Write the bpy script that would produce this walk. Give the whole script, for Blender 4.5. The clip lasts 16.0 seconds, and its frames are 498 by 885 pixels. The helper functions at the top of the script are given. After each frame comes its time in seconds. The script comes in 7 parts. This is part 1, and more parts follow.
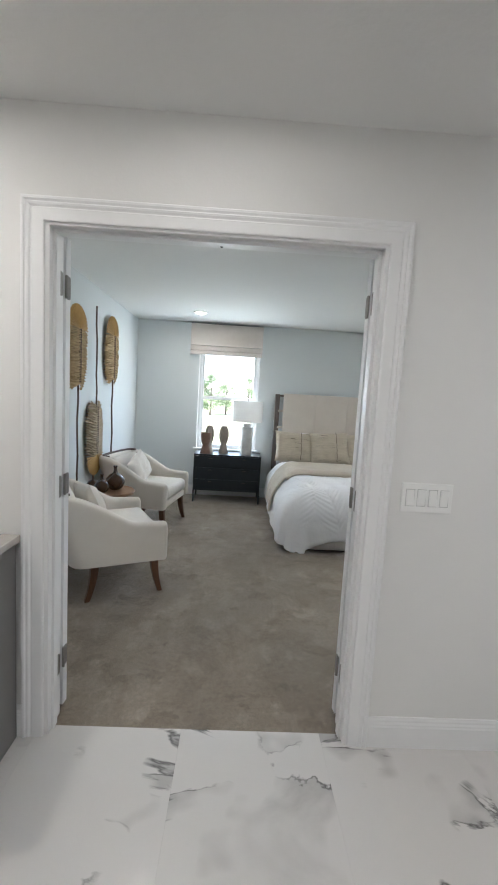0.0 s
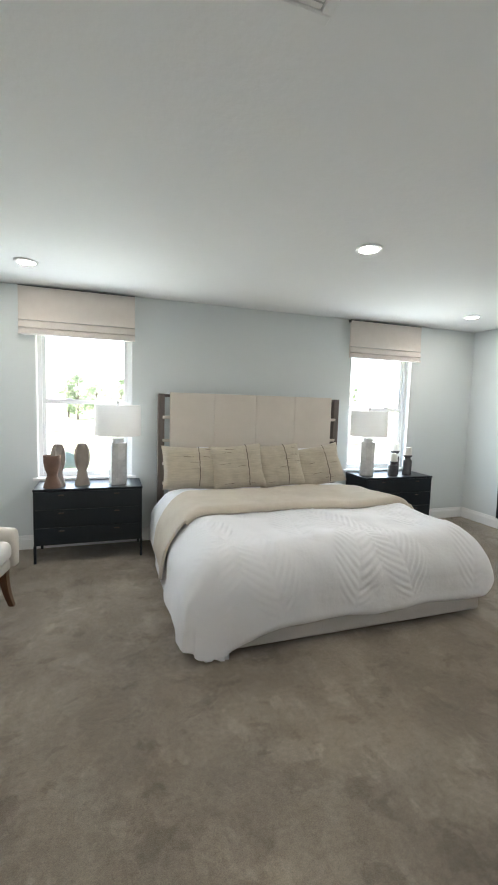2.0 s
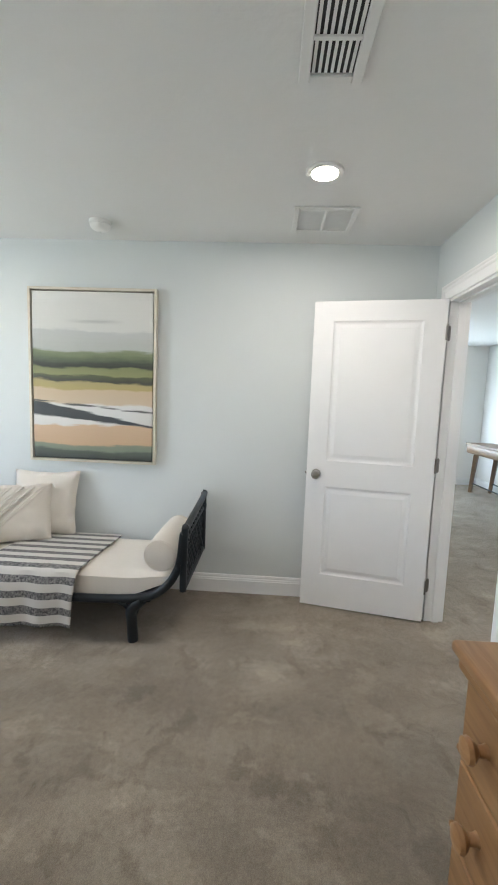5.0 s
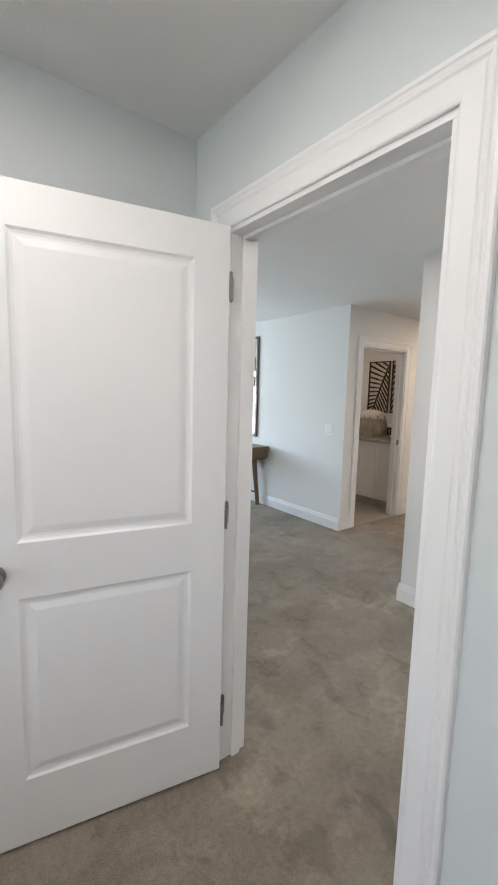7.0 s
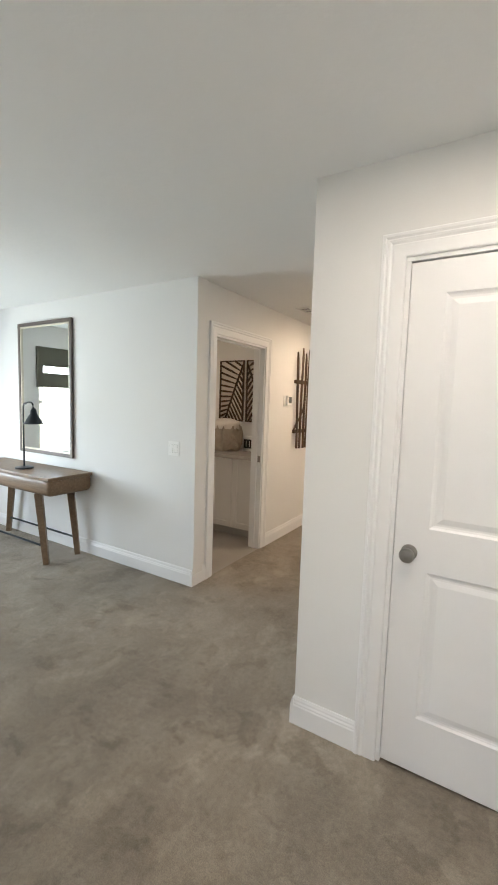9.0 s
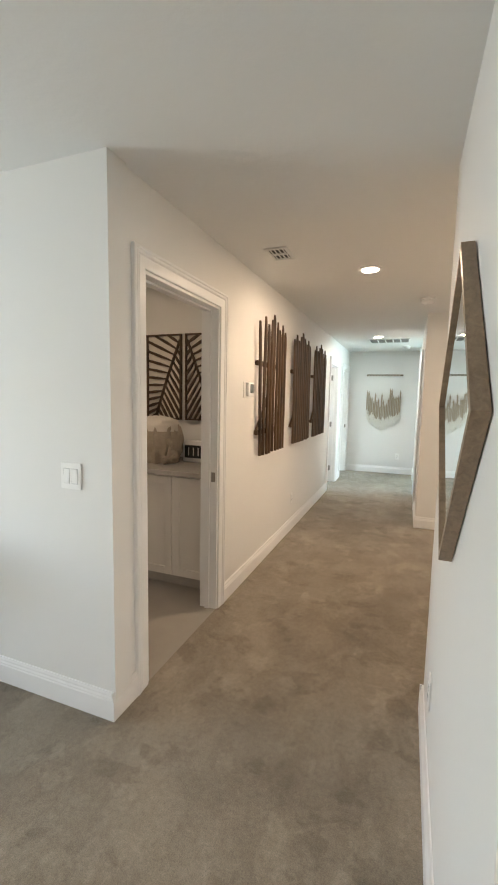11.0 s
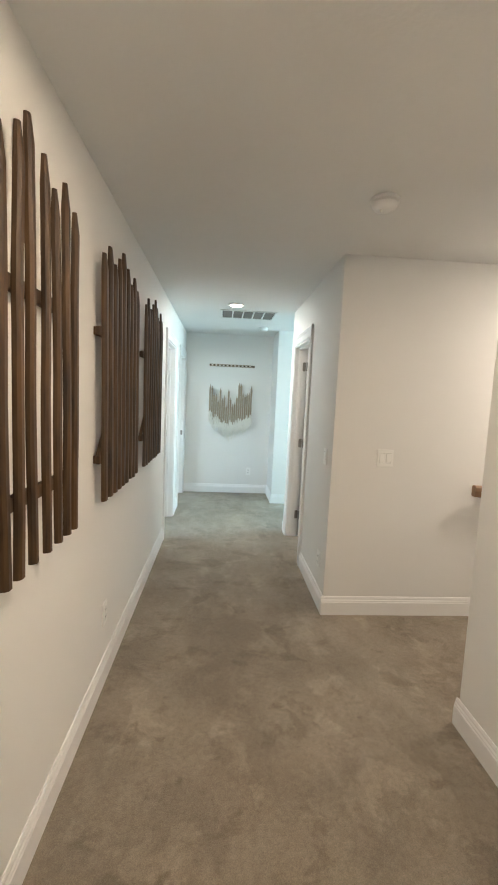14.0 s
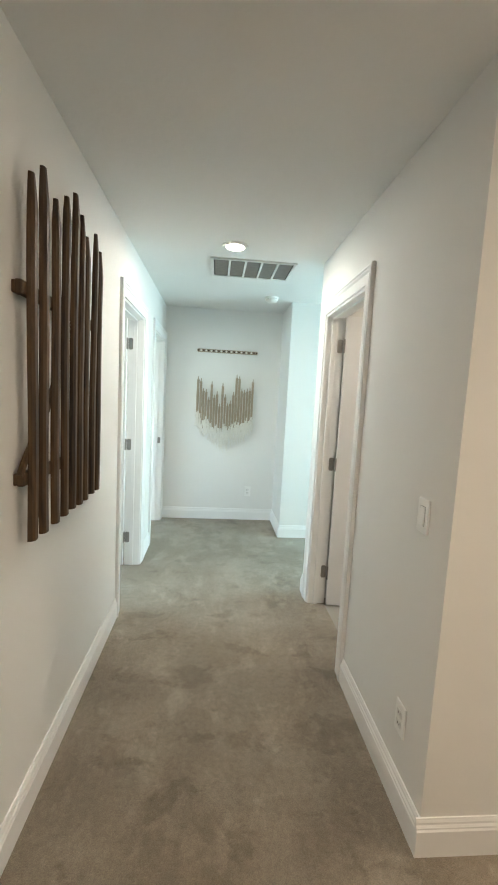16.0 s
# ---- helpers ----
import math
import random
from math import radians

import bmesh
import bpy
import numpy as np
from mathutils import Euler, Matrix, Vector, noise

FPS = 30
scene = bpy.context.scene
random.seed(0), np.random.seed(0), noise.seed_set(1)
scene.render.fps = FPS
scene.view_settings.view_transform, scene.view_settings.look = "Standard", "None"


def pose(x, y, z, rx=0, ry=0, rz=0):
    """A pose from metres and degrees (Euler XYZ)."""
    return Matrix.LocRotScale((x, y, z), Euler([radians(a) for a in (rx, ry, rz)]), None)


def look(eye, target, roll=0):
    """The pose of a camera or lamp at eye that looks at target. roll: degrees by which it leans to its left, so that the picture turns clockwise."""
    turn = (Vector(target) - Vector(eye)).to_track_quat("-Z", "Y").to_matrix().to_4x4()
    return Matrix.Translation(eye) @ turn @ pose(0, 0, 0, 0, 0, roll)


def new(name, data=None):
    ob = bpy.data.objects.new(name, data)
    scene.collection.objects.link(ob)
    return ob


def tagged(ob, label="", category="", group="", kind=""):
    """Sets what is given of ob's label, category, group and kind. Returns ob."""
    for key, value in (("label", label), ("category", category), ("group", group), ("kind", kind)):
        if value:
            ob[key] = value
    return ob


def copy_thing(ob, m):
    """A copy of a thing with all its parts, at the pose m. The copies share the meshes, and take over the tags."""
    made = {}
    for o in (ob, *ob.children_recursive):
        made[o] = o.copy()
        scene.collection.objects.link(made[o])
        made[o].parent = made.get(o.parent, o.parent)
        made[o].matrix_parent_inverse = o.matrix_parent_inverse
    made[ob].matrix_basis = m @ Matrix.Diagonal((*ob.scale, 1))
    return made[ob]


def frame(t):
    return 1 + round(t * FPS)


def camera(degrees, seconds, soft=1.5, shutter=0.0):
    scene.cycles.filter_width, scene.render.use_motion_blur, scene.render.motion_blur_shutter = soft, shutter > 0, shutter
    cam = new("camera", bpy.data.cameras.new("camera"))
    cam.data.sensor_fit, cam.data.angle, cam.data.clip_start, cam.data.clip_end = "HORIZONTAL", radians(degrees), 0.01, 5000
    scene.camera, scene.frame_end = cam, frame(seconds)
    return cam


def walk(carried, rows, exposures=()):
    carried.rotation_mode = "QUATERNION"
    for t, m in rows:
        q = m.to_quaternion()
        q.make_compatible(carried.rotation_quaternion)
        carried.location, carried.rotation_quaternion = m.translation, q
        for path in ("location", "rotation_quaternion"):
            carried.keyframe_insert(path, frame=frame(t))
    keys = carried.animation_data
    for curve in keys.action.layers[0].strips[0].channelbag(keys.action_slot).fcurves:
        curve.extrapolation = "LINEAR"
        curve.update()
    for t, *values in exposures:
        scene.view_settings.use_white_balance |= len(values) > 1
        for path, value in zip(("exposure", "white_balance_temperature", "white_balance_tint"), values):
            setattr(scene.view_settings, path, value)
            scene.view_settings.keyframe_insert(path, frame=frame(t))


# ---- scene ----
cam = camera(62.1, 16.0, soft=1.9)
PATH = [
    (0, (0.368, -0.168, 1.444), (0.433, 1.819, 1.227), 3.3),
    (0.5, (0.351, 0.235, 1.453), (0.444, 2.221, 1.237), 3.3),
    (1, (0.336, 0.667, 1.445), (0.535, 2.644, 1.222), 2.7),
    (1.5, (0.351, 1.077, 1.44), (0.721, 3.03, 1.219), 2.3),
    (2, (0.441, 1.489, 1.443), (1.08, 3.375, 1.253), 1.7),
    (2.5, (0.558, 1.873, 1.456), (1.658, 3.532, 1.262), 1.5),
    (3, (0.747, 2.159, 1.451), (2.23, 3.483, 1.234), 1.5),
    (3.5, (1.067, 2.341, 1.461), (2.821, 3.275, 1.244), 1.9),
    (4, (1.39, 2.485, 1.416), (3.298, 3.045, 1.205), 2.4),
    (4.2, (1.526, 2.542, 1.414), (3.463, 2.994, 1.208), 2.5),
    (6.3, (3.015, 2.626, 1.416), (4.883, 1.947, 1.192), 1.4),
    (6.5, (3.163, 2.578, 1.429), (4.958, 1.723, 1.217), 1.4),
    (7, (3.454, 2.406, 1.477), (5.035, 1.202, 1.246), 1.6),
    (7.5, (3.74, 2.253, 1.512), (5.045, 0.757, 1.276), 2.1),
    (8.2, (4.038, 1.897, 1.512), (5.124, 0.23, 1.309), 2.1),
    (10.3, (4.898, 0.705, 1.463), (5.887, -1.024, 1.284), 1.4),
    (10.5, (5.001, 0.602, 1.468), (5.912, -1.17, 1.293), 1.2),
    (10.8, (5.136, 0.435, 1.471), (5.926, -1.393, 1.292), 1.5),
    (11, (5.214, 0.309, 1.471), (5.924, -1.549, 1.256), 1.1),
    (11.3, (5.314, 0.079, 1.464), (5.889, -1.824, 1.247), 0.9),
    (11.5, (5.358, -0.067, 1.467), (5.849, -1.993, 1.245), 0.7),
    (12, (5.5, -0.449, 1.476), (5.743, -2.419, 1.234), 1.3),
    (12.5, (5.639, -0.827, 1.486), (5.693, -2.81, 1.236), 2.0),
    (13, (5.692, -1.246, 1.489), (5.655, -3.232, 1.26), 2.4),
    (13.5, (5.765, -1.661, 1.491), (5.648, -3.646, 1.274), 2.5),
    (14, (5.827, -2.064, 1.491), (5.688, -4.048, 1.278), 2.5),
    (14.5, (5.807, -2.477, 1.511), (5.666, -4.462, 1.307), 2.7),
    (15, (5.799, -2.872, 1.482), (5.626, -4.853, 1.277), 3.0),
    (15.3, (5.807, -3.1, 1.486), (5.625, -5.079, 1.265), 3.2),
    (15.5, (5.801, -3.256, 1.497), (5.62, -5.235, 1.27), 3.3),
    (16, (5.793, -3.636, 1.473), (5.626, -5.617, 1.253), 3.0),
]
walk(cam, [(t, look(eye, target, roll)) for t, eye, target, roll in PATH], [(0, 2.88, 5850, 10), (1, 3.12, 6050, 9), (2, 3.03, 6230, 10), (3, 2.94, 6380, 11), (4, 3.08, 6300, 10), (6.5, 3.05, 6200, 15), (7, 2.93, 6250, 15), (7.5, 2.74, 6450, 14), (8, 2.85, 6600, 15), (10.5, 3.11, 6950, 14), (11, 3.14, 7050, 15), (11.5, 3.24, 7400, 22), (12, 3.22, 7150, 18), (13, 3.06, 6450, 8), (14, 3.02, 6450, 10), (15, 3.16, 6450, 8), (16, 3.08, 6750, 9)])

# ---- daylight ----
world = bpy.data.worlds.new("sky")
scene.world = world
world.use_nodes = True
wn = world.node_tree.nodes
sky = wn.new("ShaderNodeTexSky")
sky.sky_type, sky.sun_disc = "NISHITA", False
sky.sun_elevation, sky.sun_rotation = radians(55), radians(200)
world.node_tree.links.new(sky.outputs[0], wn["Background"].inputs[0])
wn["Background"].inputs[1].default_value = 0.15
sun = new("sun", bpy.data.lights.new("sun", "SUN"))
sun.data.energy, sun.data.angle, sun.data.color = 5.0, radians(0.6), (1, 0.95, 0.88)
sun.matrix_world = look((0, 0, 30), (math.sin(radians(20)) * 12, math.cos(radians(20)) * 18, 0))

SKYLIT = (0.89, 0.96, 0.98)
WARM = (1.0, 0.78, 0.56)


def area(name, eye, target, w, h, power, color):
    """A lamp in an opening or in a fitting."""
    lamp = bpy.data.lights.new(name, "AREA")
    lamp.shape, lamp.size, lamp.size_y, lamp.energy, lamp.color = "RECTANGLE", w, h, power, color
    ob = new(name, lamp)
    ob.matrix_world = look(eye, target)
    return ob


# the sky's light in the windows
area("window_light", (0.225, 5.80, 1.35), (0.225, 3.0, 1.35), 0.8, 1.25, 3.5, SKYLIT)
area("window_light", (3.56, 5.80, 1.35), (3.56, 3.0, 1.35), 0.8, 1.25, 3.5, SKYLIT)
area("window_light", (9.57, 0.25, 1.3), (7.0, 0.25, 1.2), 1.2, 1.2, 8.5, (0.76, 0.91, 1.0))
# lamps of two unseen windows, assumed from the bluish daylight at the hall's end
area("window_light", (1.62, -7.25, 1.4), (4.0, -7.25, 1.0), 0.9, 1.3, 14, (0.52, 0.86, 1.0))
area("window_light", (9.05, -7.2, 1.4), (7.0, -7.2, 1.0), 1.0, 1.3, 7, (0.62, 0.88, 1.0))


# ---- materials ----
def ramp_mix(nt, fac, c1, c2):
    mix = nt.nodes.new("ShaderNodeMix")
    mix.data_type = "RGBA"
    mix.inputs[6].default_value, mix.inputs[7].default_value = (*c1, 1), (*c2, 1)
    nt.links.new(fac, mix.inputs[0])
    return mix.outputs[2]


def noise_out(nt, scale, detail=4.0, rough=0.6, stretch=(1, 1, 1), distort=0.0, lo=0.3, hi=0.7):
    tc, mp = nt.nodes.new("ShaderNodeNewGeometry"), nt.nodes.new("ShaderNodeMapping")
    mp.inputs[3].default_value = stretch
    nt.links.new(tc.outputs["Position"], mp.inputs[0])
    tx, mr = nt.nodes.new("ShaderNodeTexNoise"), nt.nodes.new("ShaderNodeMapRange")
    tx.inputs["Scale"].default_value, tx.inputs["Detail"].default_value = scale, detail
    tx.inputs["Roughness"].default_value, tx.inputs["Distortion"].default_value = rough, distort
    nt.links.new(mp.outputs[0], tx.inputs["Vector"])
    mr.inputs[1].default_value, mr.inputs[2].default_value = lo, hi
    nt.links.new(tx.outputs[0], mr.inputs[0])
    return mr.outputs[0]


def bump(nt, bsdf, height, strength, distance=0.01):
    b = nt.nodes.new("ShaderNodeBump")
    b.inputs["Strength"].default_value, b.inputs["Distance"].default_value = strength, distance
    nt.links.new(height, b.inputs["Height"])
    nt.links.new(b.outputs[0], bsdf.inputs["Normal"])


def mat(name, c1, c2=None, scale=3.0, rough=0.6, metal=0.0, bump_scale=0.0, bump_strength=0.2, stretch=(1, 1, 1), bump_stretch=(1, 1, 1),
        sheen=0.0, distort=0.0, bump_distance=0.01, coat=0.0, spec=0.5):
    m = bpy.data.materials.new(name)
    m.use_nodes = True
    nt = m.node_tree
    b = nt.nodes["Principled BSDF"]
    b.inputs["Roughness"].default_value, b.inputs["Metallic"].default_value = rough, metal
    b.inputs["Sheen Weight"].default_value, b.inputs["Coat Weight"].default_value = sheen, coat
    b.inputs["Specular IOR Level"].default_value = spec
    c2 = c2 or tuple(0.9 * c for c in c1)
    nt.links.new(ramp_mix(nt, noise_out(nt, scale, stretch=stretch, distort=distort), c1, c2), b.inputs["Base Color"])
    if bump_scale:
        bump(nt, b, noise_out(nt, bump_scale, stretch=bump_stretch), bump_strength, bump_distance)
    return m


M_wall = mat("bedroom_paint", (0.68, 0.715, 0.715), (0.665, 0.70, 0.70), 1.2, 0.75, bump_scale=90, bump_strength=0.05, bump_distance=0.003)
M_hall = mat("hall_paint", (0.80, 0.795, 0.775), (0.785, 0.78, 0.76), 1.2, 0.75, bump_scale=90, bump_strength=0.05, bump_distance=0.003)
M_ceil = mat("ceiling_paint", (0.80, 0.80, 0.785), (0.785, 0.785, 0.77), 1.5, 0.85, bump_scale=22, bump_strength=0.13, bump_distance=0.006)
M_trim = mat("white_trim_paint", (0.85, 0.85, 0.845), (0.835, 0.835, 0.83), 4, 0.38)
M_door = mat("white_door_paint", (0.85, 0.85, 0.85), (0.835, 0.835, 0.835), 6, 0.4, bump_scale=60, bump_strength=0.05, bump_stretch=(4, 4, 0.3), bump_distance=0.003)
M_metal = mat("satin_nickel", (0.34, 0.325, 0.305), (0.28, 0.265, 0.25), 20, 0.32, 1.0)
M_black = mat("black_lacquer", (0.012, 0.016, 0.02), (0.016, 0.021, 0.026), 8, 0.38, bump_scale=120, bump_strength=0.05, spec=0.3)
M_plastic = mat("white_plastic", (0.78, 0.78, 0.76), (0.76, 0.76, 0.74), 5, 0.35)
# near-black of dark parts, and of painted shade in ducts and outlet slots
M_dark = mat("dark_void", (0.03, 0.03, 0.03), (0.04, 0.04, 0.04), 5, 0.8)


def carpet():
    m = bpy.data.materials.new("taupe_carpet")
    m.use_nodes = True
    nt = m.node_tree
    b = nt.nodes["Principled BSDF"]
    b.inputs["Roughness"].default_value, b.inputs["Sheen Weight"].default_value = 0.95, 0.25
    b.inputs["Specular IOR Level"].default_value = 0.1
    big = noise_out(nt, 1.1, 6, 0.62, lo=0.38, hi=0.62)
    trail = noise_out(nt, 3.2, 8, 0.66, stretch=(1.0, 0.6, 1), distort=0.25, lo=0.44, hi=0.56)
    patch = noise_out(nt, 5.2, 6, 0.60, stretch=(0.8, 1.0, 1), distort=0.3, lo=0.56, hi=0.61)
    nap = noise_out(nt, 4.3, 6, 0.62, stretch=(1.0, 0.7, 1), distort=0.3, lo=0.555, hi=0.60)
    tuft = noise_out(nt, 40, 5, 0.78, lo=0.36, hi=0.64)
    fine = noise_out(nt, 210, 4, 0.75, lo=0.3, hi=0.7)
    colour = ramp_mix(nt, big, (0.240, 0.198, 0.150), (0.318, 0.270, 0.212))
    for fac, lo, hi in ((trail, (0.89, 0.885, 0.875), (1.08, 1.08, 1.08)), (patch, (1.02, 1.02, 1.02), (0.82, 0.81, 0.795)),
                        (nap, (0.98, 0.98, 0.98), (1.16, 1.165, 1.17)), (tuft, (0.86, 0.86, 0.86), (1.12, 1.12, 1.12)), (fine, (0.74, 0.74, 0.74), (1.20, 1.20, 1.20))):
        mul = nt.nodes.new("ShaderNodeMix")
        mul.data_type, mul.blend_type = "RGBA", "MULTIPLY"
        mul.inputs[0].default_value = 1.0
        nt.links.new(colour, mul.inputs[6])
        nt.links.new(ramp_mix(nt, fac, lo, hi), mul.inputs[7])
        colour = mul.outputs[2]
    nt.links.new(colour, b.inputs["Base Color"])
    bump(nt, b, fine, 0.45, 0.008)
    return m


def marble():
    """White polished tile with broken grey veins."""
    m = bpy.data.materials.new("veined_marble_tile")
    m.use_nodes = True
    nt = m.node_tree
    b = nt.nodes["Principled BSDF"]
    b.inputs["Roughness"].default_value = 0.18
    oi, geo = nt.nodes.new("ShaderNodeObjectInfo"), nt.nodes.new("ShaderNodeNewGeometry")
    add, mp = nt.nodes.new("ShaderNodeVectorMath"), nt.nodes.new("ShaderNodeMapping")
    nt.links.new(geo.outputs["Position"], add.inputs[0])
    comb, mulr = nt.nodes.new("ShaderNodeCombineXYZ"), nt.nodes.new("ShaderNodeMath")
    mulr.operation = "MULTIPLY"
    mulr.inputs[1].default_value = 37.0
    nt.links.new(oi.outputs["Random"], mulr.inputs[0])
    nt.links.new(mulr.outputs[0], comb.inputs[0])
    nt.links.new(mulr.outputs[0], comb.inputs[2])
    nt.links.new(comb.outputs[0], add.inputs[1])
    nt.links.new(add.outputs[0], mp.inputs[0])
    mp.inputs[2].default_value, mp.inputs[3].default_value = (0, 0, 0.7), (1.0, 2.2, 1.0)
    vein = nt.nodes.new("ShaderNodeTexNoise")
    vein.inputs["Scale"].default_value, vein.inputs["Detail"].default_value, vein.inputs["Distortion"].default_value = 1.25, 6, 0.9
    nt.links.new(mp.outputs[0], vein.inputs["Vector"])
    sub, absn, mr = nt.nodes.new("ShaderNodeMath"), nt.nodes.new("ShaderNodeMath"), nt.nodes.new("ShaderNodeMapRange")
    sub.operation, absn.operation = "SUBTRACT", "ABSOLUTE"
    sub.inputs[1].default_value = 0.5
    nt.links.new(vein.outputs[0], sub.inputs[0])
    nt.links.new(sub.outputs[0], absn.inputs[0])
    nt.links.new(absn.outputs[0], mr.inputs[0])
    mr.inputs[1].default_value, mr.inputs[2].default_value, mr.inputs[3].default_value, mr.inputs[4].default_value = 0.0, 0.011, 1.0, 0.0
    patch = nt.nodes.new("ShaderNodeTexNoise")
    patch.inputs["Scale"].default_value, patch.inputs["Detail"].default_value = 2.2, 3
    nt.links.new(add.outputs[0], patch.inputs["Vector"])
    pm = nt.nodes.new("ShaderNodeMapRange")
    pm.inputs[1].default_value, pm.inputs[2].default_value = 0.545, 0.60
    nt.links.new(patch.outputs[0], pm.inputs[0])
    both = nt.nodes.new("ShaderNodeMath")
    both.operation = "MULTIPLY"
    nt.links.new(mr.outputs[0], both.inputs[0])
    nt.links.new(pm.outputs[0], both.inputs[1])
    side, fill, soft = nt.nodes.new("ShaderNodeMath"), nt.nodes.new("ShaderNodeMapRange"), nt.nodes.new("ShaderNodeMath")
    side.operation, soft.operation = "GREATER_THAN", "MULTIPLY"
    side.inputs[1].default_value = 0.0
    nt.links.new(sub.outputs[0], side.inputs[0])
    nt.links.new(sub.outputs[0], fill.inputs[0])
    fill.inputs[1].default_value, fill.inputs[2].default_value, fill.inputs[3].default_value, fill.inputs[4].default_value = 0.0, 0.16, 0.62, 0.0
    nt.links.new(side.outputs[0], soft.inputs[0])
    nt.links.new(fill.outputs[0], soft.inputs[1])
    soft2 = nt.nodes.new("ShaderNodeMath")
    soft2.operation = "MULTIPLY"
    nt.links.new(soft.outputs[0], soft2.inputs[0])
    nt.links.new(pm.outputs[0], soft2.inputs[1])
    body = ramp_mix(nt, soft2.outputs[0], (0.66, 0.64, 0.615), (0.33, 0.32, 0.31))
    top = nt.nodes.new("ShaderNodeMix")
    top.data_type = "RGBA"
    nt.links.new(both.outputs[0], top.inputs[0])
    nt.links.new(body, top.inputs[6])
    top.inputs[7].default_value = (0.15, 0.145, 0.14, 1)
    nt.links.new(top.outputs[2], b.inputs["Base Color"])
    return m


def wood(name, c1, c2, axis=2, scale=14.0, rough=0.45):
    st = [4.0, 4.0, 4.0]
    st[axis] = 0.35
    return mat(name, c1, c2, scale, rough, bump_scale=scale * 2, bump_strength=0.15, stretch=tuple(st), bump_stretch=tuple(st), distort=0.6, bump_distance=0.003)


def emitter(name, color, strength):
    m = bpy.data.materials.new(name)
    m.use_nodes = True
    b = m.node_tree.nodes["Principled BSDF"]
    b.inputs["Base Color"].default_value = (0.8, 0.8, 0.8, 1)
    b.inputs["Emission Color"].default_value, b.inputs["Emission Strength"].default_value = (*color, 1), strength
    return m


def simple(name, color, rough=0.5, metal=0.0, transmission=0.0):
    m = bpy.data.materials.new(name)
    m.use_nodes = True
    b = m.node_tree.nodes["Principled BSDF"]
    b.inputs["Base Color"].default_value = (*color, 1)
    b.inputs["Roughness"].default_value, b.inputs["Metallic"].default_value = rough, metal
    b.inputs["Transmission Weight"].default_value = transmission
    return m


M_carpet, M_marble = carpet(), marble()
M_plate = simple("bright_white_plastic", (0.88, 0.88, 0.86), 0.3)
# grey that paints the shade in narrow gaps of switches and smoke detectors
M_gap_shade = simple("gap_shade_grey", (0.50, 0.50, 0.49), 0.6)
M_mirror = simple("mirror_silver", (0.85, 0.87, 0.86), 0.02, 1.0)
M_glass = simple("window_glass", (1, 1, 1), 0.0, 0.0, 1.0)
M_glass.node_tree.nodes["Principled BSDF"].inputs["IOR"].default_value = 1.02
M_led = emitter("lit_diffuser", (1.0, 0.90, 0.76), 6)
M_grout = mat("white_grout", (0.64, 0.62, 0.595), (0.62, 0.60, 0.575), 8, 0.8)
M_tile = mat("pale_porcelain_tile", (0.36, 0.33, 0.29), (0.31, 0.28, 0.245), 3, 0.35)
M_bedwood = wood("grey_brown_wood", (0.16, 0.125, 0.11), (0.10, 0.08, 0.07), 2)
M_walnut = wood("walnut_wood", (0.16, 0.075, 0.035), (0.08, 0.035, 0.016), 2)
M_oak = wood("brown_oak", (0.24, 0.155, 0.09), (0.15, 0.09, 0.05), 0)
M_table = wood("mango_wood", (0.30, 0.18, 0.10), (0.20, 0.11, 0.06), 0)
M_pine = wood("knotty_pine", (0.36, 0.195, 0.083), (0.23, 0.115, 0.045), 0, 9, 0.4)
M_picket = wood("dark_stained_wood", (0.105, 0.054, 0.018), (0.018, 0.009, 0.0035), 2, 8, 0.6)
M_mframe = wood("grey_oak_frame", (0.31, 0.215, 0.14), (0.20, 0.135, 0.085), 2)
M_linen = mat("cream_linen", (0.73, 0.68, 0.61), (0.69, 0.64, 0.57), 6, 0.9, bump_scale=260, bump_strength=0.3, sheen=0.2, bump_distance=0.004)
M_head = mat("beige_upholstery", (0.68, 0.62, 0.55), (0.645, 0.585, 0.52), 5, 0.9, bump_scale=300, bump_strength=0.3, sheen=0.2, bump_distance=0.004)
M_white = mat("white_cotton", (0.83, 0.825, 0.835), (0.80, 0.795, 0.805), 3, 0.9, bump_scale=26, bump_strength=0.14, sheen=0.2)
M_throw = mat("oatmeal_throw", (0.62, 0.55, 0.45), (0.55, 0.48, 0.385), 7, 0.95, bump_scale=220, bump_strength=0.45, sheen=0.2, bump_distance=0.005)
M_sham = mat("slubbed_linen", (0.62, 0.55, 0.43), (0.50, 0.44, 0.34), 22, 0.95, bump_scale=60, bump_strength=0.5, stretch=(0.5, 0.5, 5), bump_stretch=(0.4, 0.4, 6), sheen=0.2)
M_thread = simple("dark_thread", (0.13, 0.105, 0.08), 0.9)
M_base = mat("grey_upholstery", (0.52, 0.50, 0.48), (0.48, 0.46, 0.44), 5, 0.9, bump_scale=260, bump_strength=0.3)
M_shade = mat("roman_shade_linen", (0.66, 0.61, 0.56), (0.62, 0.57, 0.52), 8, 0.9, bump_scale=240, bump_strength=0.25)
M_lampshade = mat("white_lampshade", (0.82, 0.80, 0.77), (0.79, 0.77, 0.74), 8, 0.85, bump_scale=300, bump_strength=0.15)
nt = M_lampshade.node_tree
thin, blend = nt.nodes.new("ShaderNodeBsdfTranslucent"), nt.nodes.new("ShaderNodeMixShader")
thin.inputs[0].default_value, blend.inputs[0].default_value = (0.85, 0.83, 0.80, 1), 0.42
nt.links.new(nt.nodes["Principled BSDF"].outputs[0], blend.inputs[1])
nt.links.new(thin.outputs[0], blend.inputs[2])
